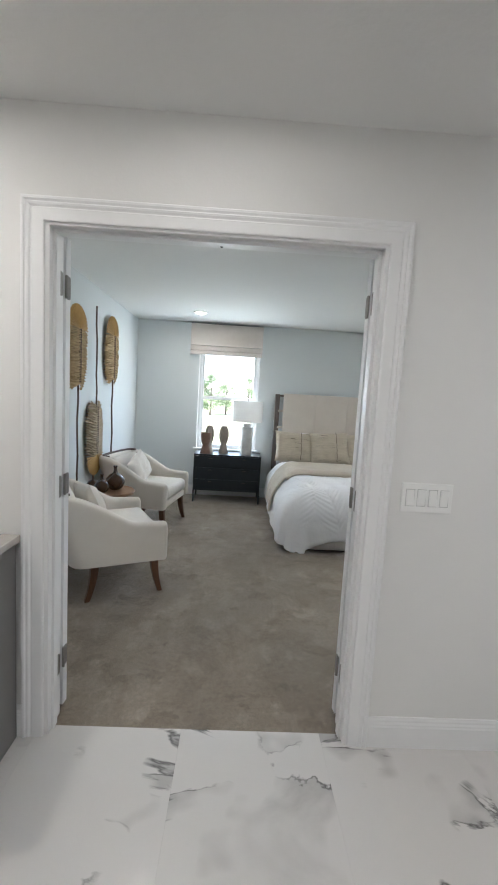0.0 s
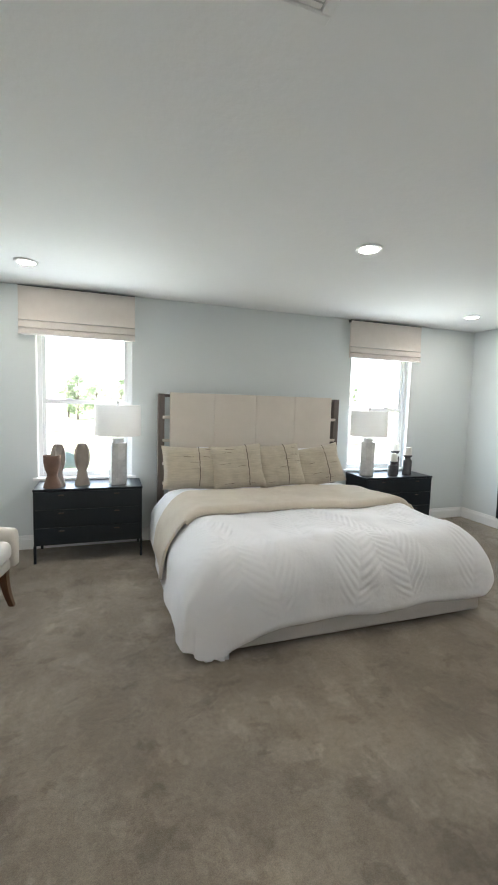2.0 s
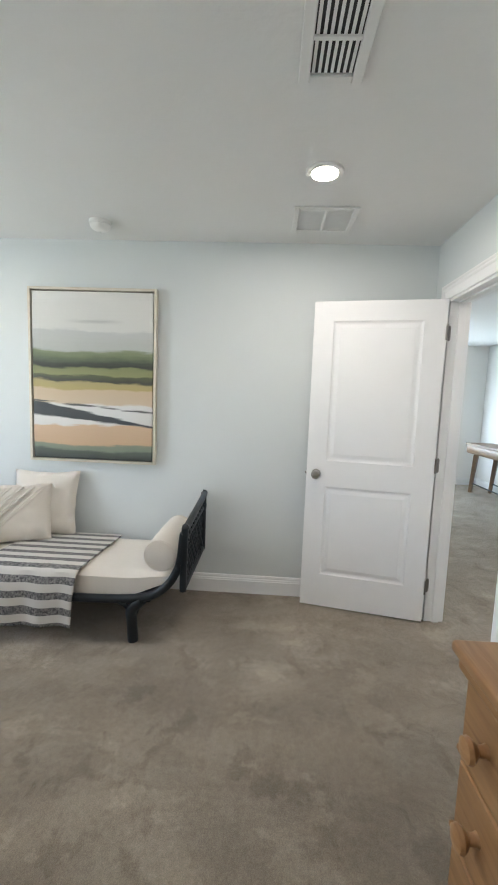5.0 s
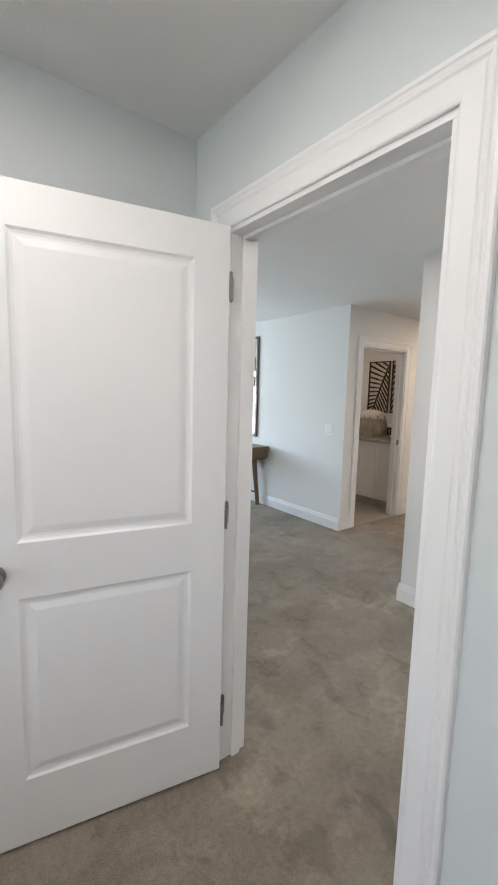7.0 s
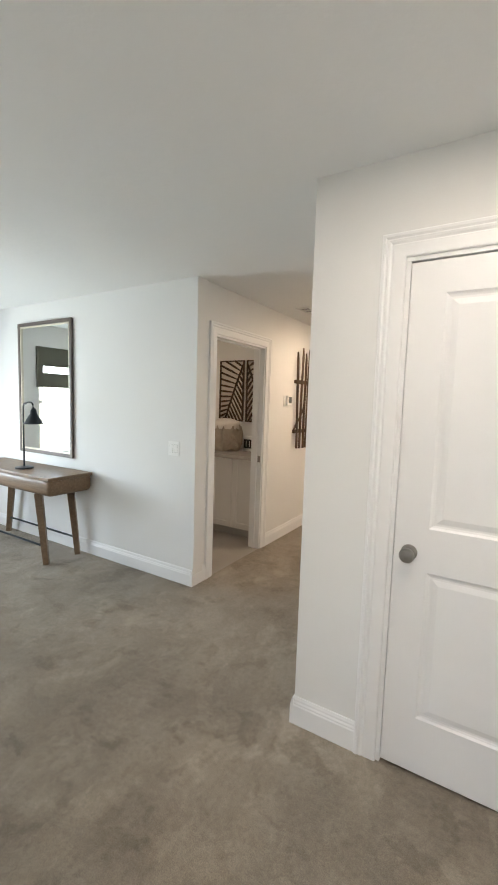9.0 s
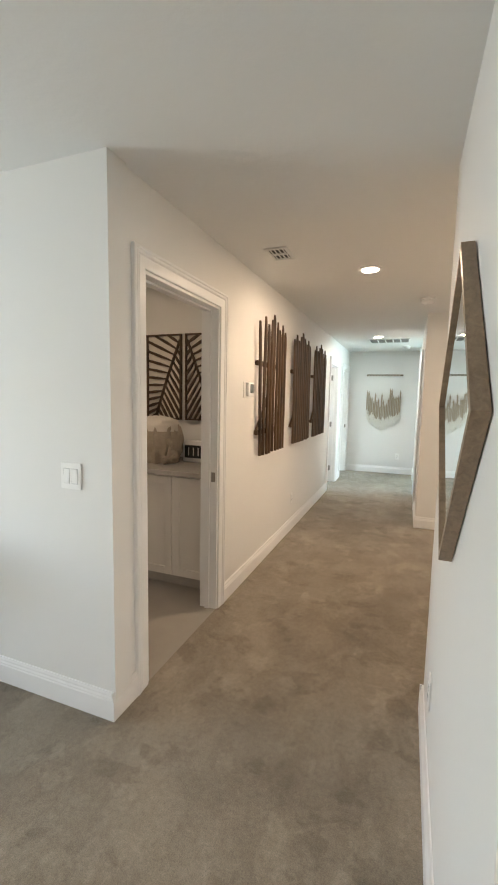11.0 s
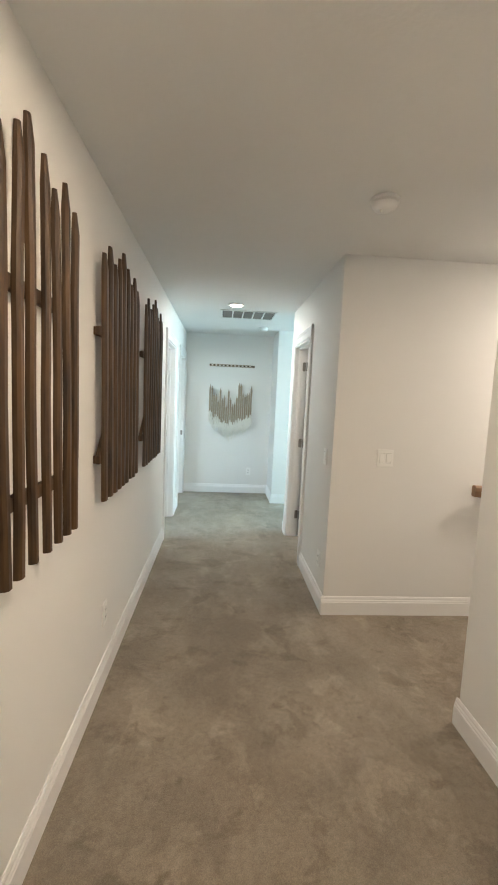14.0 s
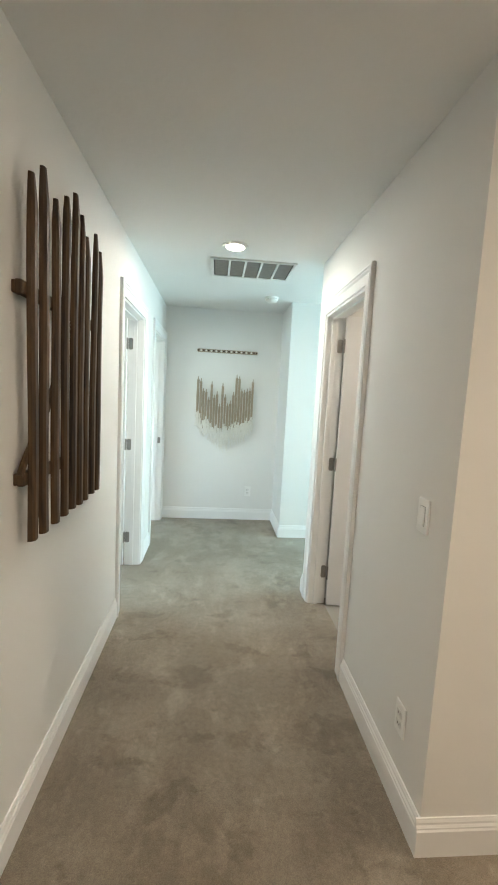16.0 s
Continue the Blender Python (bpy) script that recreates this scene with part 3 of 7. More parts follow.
def roman_shade(x0, x1):
    s = thing("roman_shade", "beige linen roman shade, folded up above the window", "window shade", group="bedroom window shades")
    s.location = ((x0 + x1) / 2, NY, 0)
    w = (x1 - x0) / 2
    bm = nb()
    box(bm, -w, w, -0.055, -0.003, 2.405, 2.428, 0.003)
    part("headrail", bm, M_dark, s, "dark headrail", smooth=False)
    bm = nb()
    pts = [(-0.058, 2.42), (-0.061, 2.30), (-0.064, 2.16), (-0.072, 2.125), (-0.060, 2.12), (-0.066, 2.10), (-0.080, 2.06), (-0.062, 2.055), (-0.070, 2.03), (-0.085, 2.0), (-0.05, 1.998), (-0.04, 2.03), (-0.045, 2.42)]

    def sheet(u, v):
        i = min(int(v * (len(pts) - 1)), len(pts) - 2)
        f = v * (len(pts) - 1) - i
        y, z = pts[i][0] + f * (pts[i + 1][0] - pts[i][0]), pts[i][1] + f * (pts[i + 1][1] - pts[i][1])
        return (-w + 2 * w * u, y + 0.003 * math.sin(9 * u + 4 * z) * (2.42 - z), z - 0.006 * math.sin(3.1 * u) * (2.42 - z))
    grid(bm, 20, (len(pts) - 1) * 2, sheet)
    part("fabric", bm, M_shade, s)
    bm = nb()
    box(bm, -w + 0.01, w - 0.01, -0.088, -0.066, 1.998, 2.004, 0.002)
    box(bm, -w, w, -0.0775, -0.066, 2.122, 2.127, 0.001)
    part("hem", bm, M_base, s, "darker stitched hem", smooth=False)
    return s


roman_shade(-0.325, 0.675)
roman_shade(3.065, 4.05)


# ---- lamps of the ceiling ----
def downlight(x, y, power, color=WARM):
    d = thing("recessed_light", "lit round recessed light with a white trim ring", "ceiling light", pose(x, y, H), group="recessed ceiling lights")
    bm = nb()
    lathe(bm, [(0.058, -0.001), (0.060, -0.010), (0.082, -0.010), (0.086, -0.006), (0.086, 0.0)], 32)
    part("trim_ring", bm, M_plastic, d)
    bm = nb()
    lathe(bm, [(0.0, -0.0118), (0.059, -0.0118), (0.059, -0.009)], 32)
    part("diffuser", bm, M_led, d, "lit white diffuser")
    lamp = bpy.data.lights.new("recessed_lamp", "AREA")
    lamp.shape, lamp.size, lamp.energy, lamp.color, lamp.spread = "DISK", 0.12, power, color, radians(180)
    ob = new("recessed_lamp", lamp)
    ob.matrix_world = pose(x, y, H - 0.016)
    return d


for x, y, p in ((-0.142, 5.038, 0.71), (-0.17, 2.485, 0.45), (2.0, 3.84, 0.71), (4.15, 5.067, 0.71), (4.08, 2.41, 1.13)):
    downlight(x, y, p, (1.0, 0.92, 0.82))
downlight(4.37, 0.555, 1.3, (1.0, 0.92, 0.82))
downlight(5.537, -2.985, 2.3)
downlight(5.712, -6.446, 1.8, (1.0, 0.97, 0.90))
# unseen fittings, placed to light the stairs, stairwell, laundry and side bathroom
downlight(3.2, -4.3, 2.7, (1.0, 0.86, 0.72))
downlight(3.7, -2.35, 1.3)
downlight(7.4, -2.0, 0.48)
downlight(4.1, -5.7, 1.3, (1.0, 0.86, 0.72))
downlight(0.283, 0.90, 0.17, (1.0, 0.94, 0.87))
# three unseen fittings added to brighten the bathroom, the first for a vanity light
downlight(-0.95, 0.75, 1.5, (1.0, 0.90, 0.79))
downlight(2.0, 0.1, 1.4, (1.0, 0.95, 0.90))
downlight(0.6, -1.5, 1.5, (1.0, 0.95, 0.90))


def smoke_detector(x, y):
    d = thing("smoke_detector", "white round smoke detector on the ceiling", "smoke detector", pose(x, y, H), group="smoke detectors")
    bm = nb()
    lathe(bm, [(0.066, 0.0), (0.066, -0.014), (0.060, -0.017), (0.056, -0.019)], 28)
    part("base", bm, M_plate, d)
    bm = nb()
    lathe(bm, [(0.052, -0.0185), (0.052, -0.023)], 28)
    part("vent_ring", bm, M_gap_shade, d, "grey ring coloured as the shade in the vent slot")
    bm = nb()
    lathe(bm, [(0.050, -0.0225), (0.060, -0.0228), (0.060, -0.029), (0.048, -0.045), (0.020, -0.052), (0.0, -0.052)], 28)
    part("cover", bm, M_plate, d)
    bm = nb()
    tube(bm, [(0.02, 0.01, -0.047), (0.02, 0.01, -0.062)], 0.004)
    part("test_pin", bm, M_plastic, d)
    return d


smoke_detector(4.66, 3.69)
smoke_detector(5.10, -4.06)
smoke_detector(5.30, -7.75)


def ceiling_vent(x0, x1, y0, y1, along, n, rows, blade=M_plastic, label="white louvred ceiling vent", tilt=40, border=0.03, fill=0.42, back=None):
    """A ceiling register with tilted blades. along: the axis along which the blades run."""
    cx, cy, w, d = (x0 + x1) / 2, (y0 + y1) / 2, (x1 - x0) / 2, (y1 - y0) / 2
    v = thing("ceiling_vent", label, "air vent", pose(cx, cy, H))
    bm = nb()
    for a, b, c, e in ((-w, w, -d, -d + border), (-w, w, d - border, d), (-w, -w + border, -d + border, d - border), (w - border, w, -d + border, d - border)):
        box(bm, a, b, c, e, -0.012, -0.001, 0.003)
    part("frame", bm, M_plastic, v, smooth=False)
    # no open duct: a flat sheet whose colour stands for the shade inside
    bm = nb()
    box(bm, -w + border, w - border, -d + border, d - border, -0.0025, -0.0005)
    part("backing", bm, back or M_dark, v, "flat backing in place of the duct, its shade in the colour", smooth=False)
    if rows == 2:
        bm = nb()
        if along == "x":
            box(bm, -0.007, 0.007, -d + border, d - border, -0.0125, -0.003, 0.002)
        else:
            box(bm, -w + border, w - border, -0.007, 0.007, -0.0125, -0.003, 0.002)
        part("centre_bar", bm, M_plastic, v, smooth=False)
    iw, idp = w - border, d - border
    if along == "y":
        iw, idp = idp, iw
    me = None
    for r in range(rows):
        for k in range(n):
            lo, hi = -iw + 2 * iw * r / rows + 0.004, -iw + 2 * iw * (r + 1) / rows - 0.004
            c = -idp + 2 * idp * (k + 0.5) / n
            t = fill * 2 * idp / n
            if me is None:
                bm = nb()
                L = (hi - lo) / 2
                for sgn in (1,):
                    ca, sa = math.cos(radians(tilt)), math.sin(radians(tilt))
                    q = [(-t * ca, -0.006 - t * sa * 0.3), (t * ca, -0.006 + t * sa * 0.3)]
                    vs = []
                    for xx in (-L, L):
                        for dz in (0.0, 0.0012):
                            for p, z in q:
                                vs.append(bm.verts.new((xx, p, max(z, -0.0105) + dz) if along == "x" else (p, xx, max(z, -0.0105) + dz)))
                    for f in ((0, 1, 3, 2), (4, 5, 7, 6), (0, 1, 5, 4), (2, 3, 7, 6), (0, 2, 6, 4), (1, 3, 7, 5)):
                        bm.faces.new([vs[i] for i in f])
                me = mesh_of("blade", bm, blade)
            ob = new("blade", me)
            ob.parent = v
            ob.location = ((lo + hi) / 2, c, 0) if along == "x" else (c, (lo + hi) / 2, 0)
    return v


# mid grey for the lighter shade behind the first vent's blades
M_vent_shade = mat("vent_shade_grey", (0.62, 0.62, 0.61), (0.58, 0.58, 0.57), 8, 0.6)
ceiling_vent(0.62, 0.98, 2.355, 2.555, "x", 7, 2, back=M_vent_shade, blade=M_plate, tilt=20)
ceiling_vent(3.20, 3.54, 2.36, 2.565, "x", 7, 2, tilt=25, label="white ceiling vent with dark slots", border=0.035, fill=0.27)
ceiling_vent(4.415, 4.74, 2.18, 2.53, "y", 26, 2, back=M_plastic, blade=M_plate, tilt=25)
ceiling_vent(6.0, 6.155, -2.58, -2.345, "y", 4, 2, tilt=20, fill=0.20, label="small white ceiling vent with dark slots", border=0.022)
M_filter = mat("grey_filter", (0.22, 0.20, 0.18), (0.17, 0.155, 0.14), 30, 0.9)
v = ceiling_vent(5.25, 5.875, -7.14, -6.69, "y", 5, 1, M_filter, "white return air grille with grey filter panels", 0, 0.022)
for k in range(4):
    bm = nb()
    box(bm, -0.008, 0.008, -0.203, 0.203, -0.012, -0.003, 0.002)
    ob = part("divider", bm, M_plastic, v, smooth=False)
    ob.location = (-0.2905 + 0.581 * (k + 1) / 5, 0, 0)


# ---- doors ----
def panel_faces(bm, w, h, t, panels, side):
    """One moulded face of a door leaf: side is +1 or -1, y the way through it."""
    y = side * t / 2
    xs = [0, panels[0][0], panels[0][1], w]
    zs = [0.0]
    for _, _, z0, z1 in panels:
        zs += [z0, z1]
    zs.append(h)

    def quad(x0, x1, z0, z1, ya):
        bm.faces.new([bm.verts.new(p) for p in ((x0, ya, z0), (x1, ya, z0), (x1, ya, z1), (x0, ya, z1))])
    for i in range(3):
        for j in range(len(zs) - 1):
            if i == 1 and j % 2 == 1:
                continue
            quad(xs[i], xs[i + 1], zs[j], zs[j + 1], y)
    for x0, x1, z0, z1 in panels:
        levels = [(0.0, 0.0), (0.008, 0.006), (0.016, 0.0085), (0.024, 0.0085), (0.046, 0.003), (0.050, 0.003)]
        prev = None
        for inset, depth in levels:
            ring = [bm.verts.new((px, y - side * depth, pz)) for px, pz in ((x0 + inset, z0 + inset), (x1 - inset, z0 + inset), (x1 - inset, z1 - inset), (x0 + inset, z1 - inset))]
            if prev:
                for i in range(4):
                    bm.faces.new((prev[i], prev[(i + 1) % 4], ring[(i + 1) % 4], ring[i]))
            prev = ring
        bm.faces.new(prev)


def knob(parent, x, z, t, side, material=M_metal):
    bm = nb()
    lathe(bm, [(0.0, 0.0), (0.031, 0.0), (0.031, 0.004), (0.026, 0.008), (0.012, 0.010), (0.010, 0.030), (0.020, 0.036), (0.028, 0.046), (0.029, 0.056), (0.024, 0.064), (0.0, 0.068)], 28)
    k = part("door_knob", bm, material, parent, "satin nickel knob")
    k.matrix_local = pose(x, side * t / 2, z, -90 * side)
    return k


def plate(bm, x, y, z, hy, hz, r, thick=0.003):
    """A rounded metal plate that looks along x."""
    pts = []
    for cy, cz, a0 in ((1, 1, 0), (-1, 1, 90), (-1, -1, 180), (1, -1, 270)):
        for k in range(5):
            a = radians(a0 + 22.5 * k)
            pts.append((y + cy * (hy - r) + r * math.cos(a), z + cz * (hz - r) + r * math.sin(a)))
    f = [bm.verts.new((x, p, q)) for p, q in pts]
    g = [bm.verts.new((x + thick, p, q)) for p, q in pts]
    bm.faces.new(f[::-1])
    bm.faces.new(g)
    for i in range(len(pts)):
        j = (i + 1) % len(pts)
        bm.faces.new((f[i], f[j], g[j], g[i]))


def jamb_hinges(d, x, y, thick, wide=0.017):
    """Hinge plates let into the jamb beside a door leaf."""
    for z in (0.245, 1.032, 1.845):
        bm = nb()
        plate(bm, 0, 0, 0, wide, 0.046, 0.012, thick)
        k = part("jamb_hinge", bm, M_metal, d, "nickel hinge plate", smooth=False)
        k.matrix_parent_inverse = d.matrix_world.inverted()
        k.location = (x, y, z)


def hinge(parent, z, t, x=0.0):
    bm = nb()
    tube(bm, [(x - 0.004, t / 2 + 0.004, z - 0.045), (x - 0.004, t / 2 + 0.004, z + 0.045)], 0.006, 10)
    plate(bm, x - 0.002, 0, z, 0.0155, 0.046, 0.010)
    return part("hinge", bm, M_metal, parent, "nickel hinge")


def door_leaf(name, label, m, w, h=2.028, panels=None, knob_x=None, sides=(1, -1), flip=1, group=""):
    """A moulded two-panel leaf; x runs from the hinge, z up from the floor."""
    t = 0.035
    d = thing(name, label, "door", m, group)
    s = 0.125 if w > 0.7 else 0.11
    pn = panels or [(s, w - s, 0.225, 0.832), (s, w - s, 1.006, h - 0.122)]
    bm = nb()
    for side in (1, -1):
        panel_faces(bm, w, h, t, pn, side)
    for x0, x1, z0, z1 in ((0, 0, 0, h), (w, w, 0, h)):
        bm.faces.new([bm.verts.new(p) for p in ((x0, -t / 2, z0), (x0, t / 2, z0), (x0, t / 2, z1), (x0, -t / 2, z1))])
    for z in (0, h):
        bm.faces.new([bm.verts.new(p) for p in ((0, -t / 2, z), (w, -t / 2, z), (w, t / 2, z), (0, t / 2, z))])
    bmesh.ops.remove_doubles(bm, verts=bm.verts[:], dist=0.0002)
    part("leaf", bm, M_door, d, smooth=False)
    if knob_x:
        for side in sides:
            knob(d, knob_x, 0.915, t, side)
        bm = nb()
        box(bm, w - 0.0005, w + 0.002, -0.011, 0.011, 0.885, 0.945)
        tube(bm, [(w, 0, 0.915), (w + 0.010, 0, 0.915)], 0.006, 10)
        part("latch", bm, M_metal, d, "nickel latch plate", smooth=False)
    for z in (0.233, 1.02, 1.833):
        hinge(d, z, t * flip)
    return d


# bedroom entry, open against the east wall
dl = door_leaf("bedroom_door", "white two-panel door standing open, nickel knob", pose(4.690, 1.577, 0.012, 0, 0, 78.5), 0.79, knob_x=0.725, flip=1)
jamb_hinges(dl, D2[1] - 0.0185, 1.549, 0.0025, 0.009)
# double door of the bathroom, both leaves folded back into the bedroom
dl = door_leaf("double_door_leaf", "white panelled double-door leaf folded open", pose(-0.350, 1.606, 0.012, 0, 0, 174), 0.60, flip=1, knob_x=None, group="double doors")
jamb_hinges(dl, D1[0] + 0.016, 1.530, 0.0025)
dl = door_leaf("double_door_leaf", "white panelled double-door leaf folded open", pose(0.890, 1.606, 0.012, 0, 0, 6), 0.60, flip=-1, knob_x=None, group="double doors")
jamb_hinges(dl, D1[1] - 0.0185, 1.530, 0.0025)
bc = thing("ball_catch", "small dark ball catch under the door head", "door catch", pose(0.272, 1.535, HEAD - 0.024))
bm = nb()
box(bm, -0.006, 0.006, -0.005, 0.005, -0.002, 0.0, 0.0005)
part("catch_plate", bm, M_metal, bc, smooth=False)
bm = nb()
lathe(bm, [(0.0, -0.006), (0.0035, -0.0045), (0.004, -0.002)], 12)
part("ball", bm, M_dark, bc)
# linen closet, shut
door_leaf("closet_door", "white two-panel closet door, shut, nickel knob", pose(3.938, -0.290, 0.012), 0.734, knob_x=0.675, sides=(1,), h=2.030, panels=[(0.125, 0.609, 0.235, 0.845), (0.125, 0.609, 1.019, 1.910)])
# rooms off the hallway
hd = door_leaf("hall_door", "white two-panel door standing open into a bedroom", pose(6.520, -7.066, 0.012, 0, 0, 0), 0.72, knob_x=0.66, flip=-1)
door_leaf("far_hall_door", "white two-panel door standing open into a bedroom", pose(6.520, -7.682, 0.012, 0, 0, 0), 0.69, knob_x=0.63)
sd = door_leaf("small_bath_door", "white two-panel door standing open into a bathroom", pose(4.94, -6.435, 0.012, 0, 0, 172), 0.72, knob_x=0.66, flip=-1)
for d, x, y in ((hd, HE + 0.099, -7.0815), (sd, 4.968, -6.4565)):
    for z in (0.245, 1.032, 1.845):
        bm = nb()
        plate(bm, 0, 0, 0, 0.017, 0.046, 0.012, 0.0025)
        k = part("jamb_hinge", bm, M_metal, d, "nickel hinge plate", smooth=False)
        k.matrix_parent_inverse = d.matrix_world.inverted()
        k.matrix_basis = pose(x, y, z, 0, 0, 90)
for y in (-2.181, -8.3555):
    bm = nb()
    box(bm, HE + 0.012, HE + 0.042, y - 0.0005, y + 0.003, 0.90, 0.965, 0.001)
    box(bm, HE + 0.019, HE + 0.035, y + 0.0028, y + 0.0042, 0.917, 0.948)
    sp = thing("strike_plate", "nickel strike plate let into a white jamb", "strike plate", group="strike plates")
    part("plate", bm, M_metal, sp, smooth=False)


# ---- switches and outlets ----
def switch_plate(m, n, label):
    """A wall plate with n rockers; it looks along -y."""
    s = thing("light_switch", label, "light switch", m)
    w = 0.035 + 0.023 * (n - 1) * 2 / 2 + (0.0 if n > 1 else 0)
    w = {1: 0.035, 2: 0.057, 4: 0.103}[n]
    bm = nb()
    box(bm, -w, w, -0.008, 0.0, -0.059, 0.059, 0.003, 2)
    part("plate", bm, M_plate, s, smooth=False)
    for i in range(n):
        c = (i - (n - 1) / 2) * 0.046
        bm = nb()
        box(bm, c - 0.0177, c + 0.0177, -0.0084, -0.006, -0.0345, 0.0345)
        part("rocker_gap", bm, M_gap_shade, s, "grey strip coloured as the shade round the rocker", smooth=False)
        bm = nb()
        box(bm, c - 0.0165, c + 0.0165, -0.0115, -0.0065, -0.033, 0.033, 0.002, 1)
        bmesh.ops.rotate(bm, verts=bm.verts[:], cent=(c, -0.006, 0), matrix=Matrix.Rotation(radians(4 if i % 2 else -4), 3, "X"))
        part("rocker", bm, M_plate, s, smooth=False)
    return s


def outlet(m):
    s = thing("wall_outlet", "white duplex wall outlet near the floor", "outlet", m, "wall outlets")
    bm = nb()
    box(bm, -0.036, 0.036, -0.007, 0.0, -0.059, 0.059, 0.003, 2)
    part("plate", bm, M_plate, s, smooth=False)
    for z in (-0.02, 0.02):
        bm = nb()
        box(bm, -0.016, 0.016, -0.009, -0.0065, z - 0.014, z + 0.014, 0.003, 2)
        part("socket", bm, M_plastic, s, smooth=False)
        # dark strips on the socket face, painted shade in place of holes
        bm = nb()
        for x in (-0.006, 0.006):
            box(bm, x - 0.001, x + 0.001, -0.0096, -0.0088, z - 0.002, z + 0.006)
        part("slots", bm, M_dark, s, smooth=False)
    return s


switch_plate(pose(1.142, 1.435, 1.085), 4, "white four-gang rocker switch beside the double door")
switch_plate(pose(6.597, -1.107, 1.11, 0, 0, 180), 2, "white two-gang rocker switch on the loft wall")
switch_plate(pose(4.70, -4.797, 1.125, 0, 0, 180), 2, "white two-gang rocker switch beside the stairs")
switch_plate(pose(5.067, -4.96, 1.10, 0, 0, 90), 1, "white single rocker switch in the hallway")
switch_plate(pose(CB, -1.36, 1.12, 0, 0, 90), 1, "white single rocker switch below the diamond mirror")
outlet(pose(CB, -1.33, 0.36, 0, 0, 90))
outlet(pose(5.067, -4.98, 0.33, 0, 0, 90))
outlet(pose(HE, -4.13, 0.36, 0, 0, -90))
outlet(pose(5.375, -8.485, 0.345, 0, 0, 180))
outlet(pose(4.30, NY, 0.36))


# ---- bedroom furniture ----
def smoothstep(a, b, x):
    t = min(max((x - a) / (b - a), 0.0), 1.0)
    return t * t * (3 - 2 * t)


def fall(e, r):
    """Where cloth that runs e past an edge of radius r comes to lie: out and down."""
    if e <= 0:
        return 0.0, 0.0
    if e < r * math.pi / 2:
        a = e / r
        return r * math.sin(a), r * (1 - math.cos(a))
    d = e - r * math.pi / 2
    return r + 0.10 * d, r + d


def frond(s, t, cx, cy, ang, length, width):
    """Height of a raised palm frond on cloth at (s, t)."""
    dx, dy = s - cx, t - cy
    ca, sa = math.cos(ang), math.sin(ang)
    u, v = dx * ca + dy * sa, -dx * sa + dy * ca
    f = u / length
    if f < 0 or f > 1:
        return 0.0
    half = width * math.sin(math.pi * min(f * 0.9 + 0.08, 1.0)) ** 0.7
    if abs(v) > half:
        return 0.0
    edge = smoothstep(0, 0.25, 1 - abs(v) / half) * smoothstep(0, 0.08, f) * smoothstep(0, 0.06, 1 - f)
    rib = 0.5 + 0.5 * math.sin((u - 0.75 * abs(v) - 1.6 * v * v) * 2 * math.pi / 0.056)
    return 0.0052 * edge * rib * (0.35 if abs(v) < 0.012 else 1.0)


bed = thing("bed", "king bed with a beige panelled headboard in a wooden frame", "bed", pose(1.90, 5.70, 0))
HBW = 1.008
for sx in (-1, 1):
    bm = nb()
    box(bm, sx * HBW - 0.032 * (1 + sx) / 1 + (0.0 if sx > 0 else 0), sx * HBW + 0.032 * (1 - sx), -0.075, -0.005, 0, 1.51, 0.004)
    part("post", bm, M_bedwood, bed, "grey-brown wooden post", smooth=False)
bm = nb()
box(bm, -HBW + 0.066, HBW - 0.066, -0.060, -0.012, 1.478, 1.506, 0.004)
part("top_rail", bm, M_bedwood, bed, smooth=False)
for z in (0.62, 0.82, 1.05, 1.28):
    for sx in (-1, 1):
        bm = nb()
        lo, hi = sorted((sx * (HBW - 0.045), sx * (HBW - 0.20)))
        box(bm, lo, hi, -0.088, -0.062, z - 0.015, z + 0.015, 0.006, 2)
        part("strap", bm, M_head, bed, "pale leather strap", smooth=False)
for i in range(4):
    w = 2 * (HBW - 0.115) / 4
    a = -(HBW - 0.115) + w * i
    bm = nb()
    box(bm, a + 0.0003, a + w - 0.0003, -0.105, -0.06, 0.28, 1.525, 0.005, 2)
    part("headboard_panel", bm, M_head, bed)
bm = nb()
box(bm, -0.93, 1.03, -2.07, -0.11, 0.03, 0.30, 0.02, 3)
part("platform", bm, M_base, bed, "grey upholstered platform")
bm = nb()
box(bm, -0.88, 0.98, -2.0, -0.15, 0.0, 0.03)
part("plinth", bm, M_dark, bed, "recessed dark plinth", smooth=False)
bm = nb()
box(bm, -0.87, 0.90, -1.90, -0.11, 0.30, 0.535, 0.08, 4)
part("mattress", bm, M_white, bed, "white sheeted mattress")

FRONDS = [(-1.02 + 0.47 * i + 0.22 * (r % 2), -1.00 + 0.50 * r, 1.57 + (0.30 if (i + r) % 2 else -0.22), 0.66, 0.185) for r in range(4) for i in range(5)]


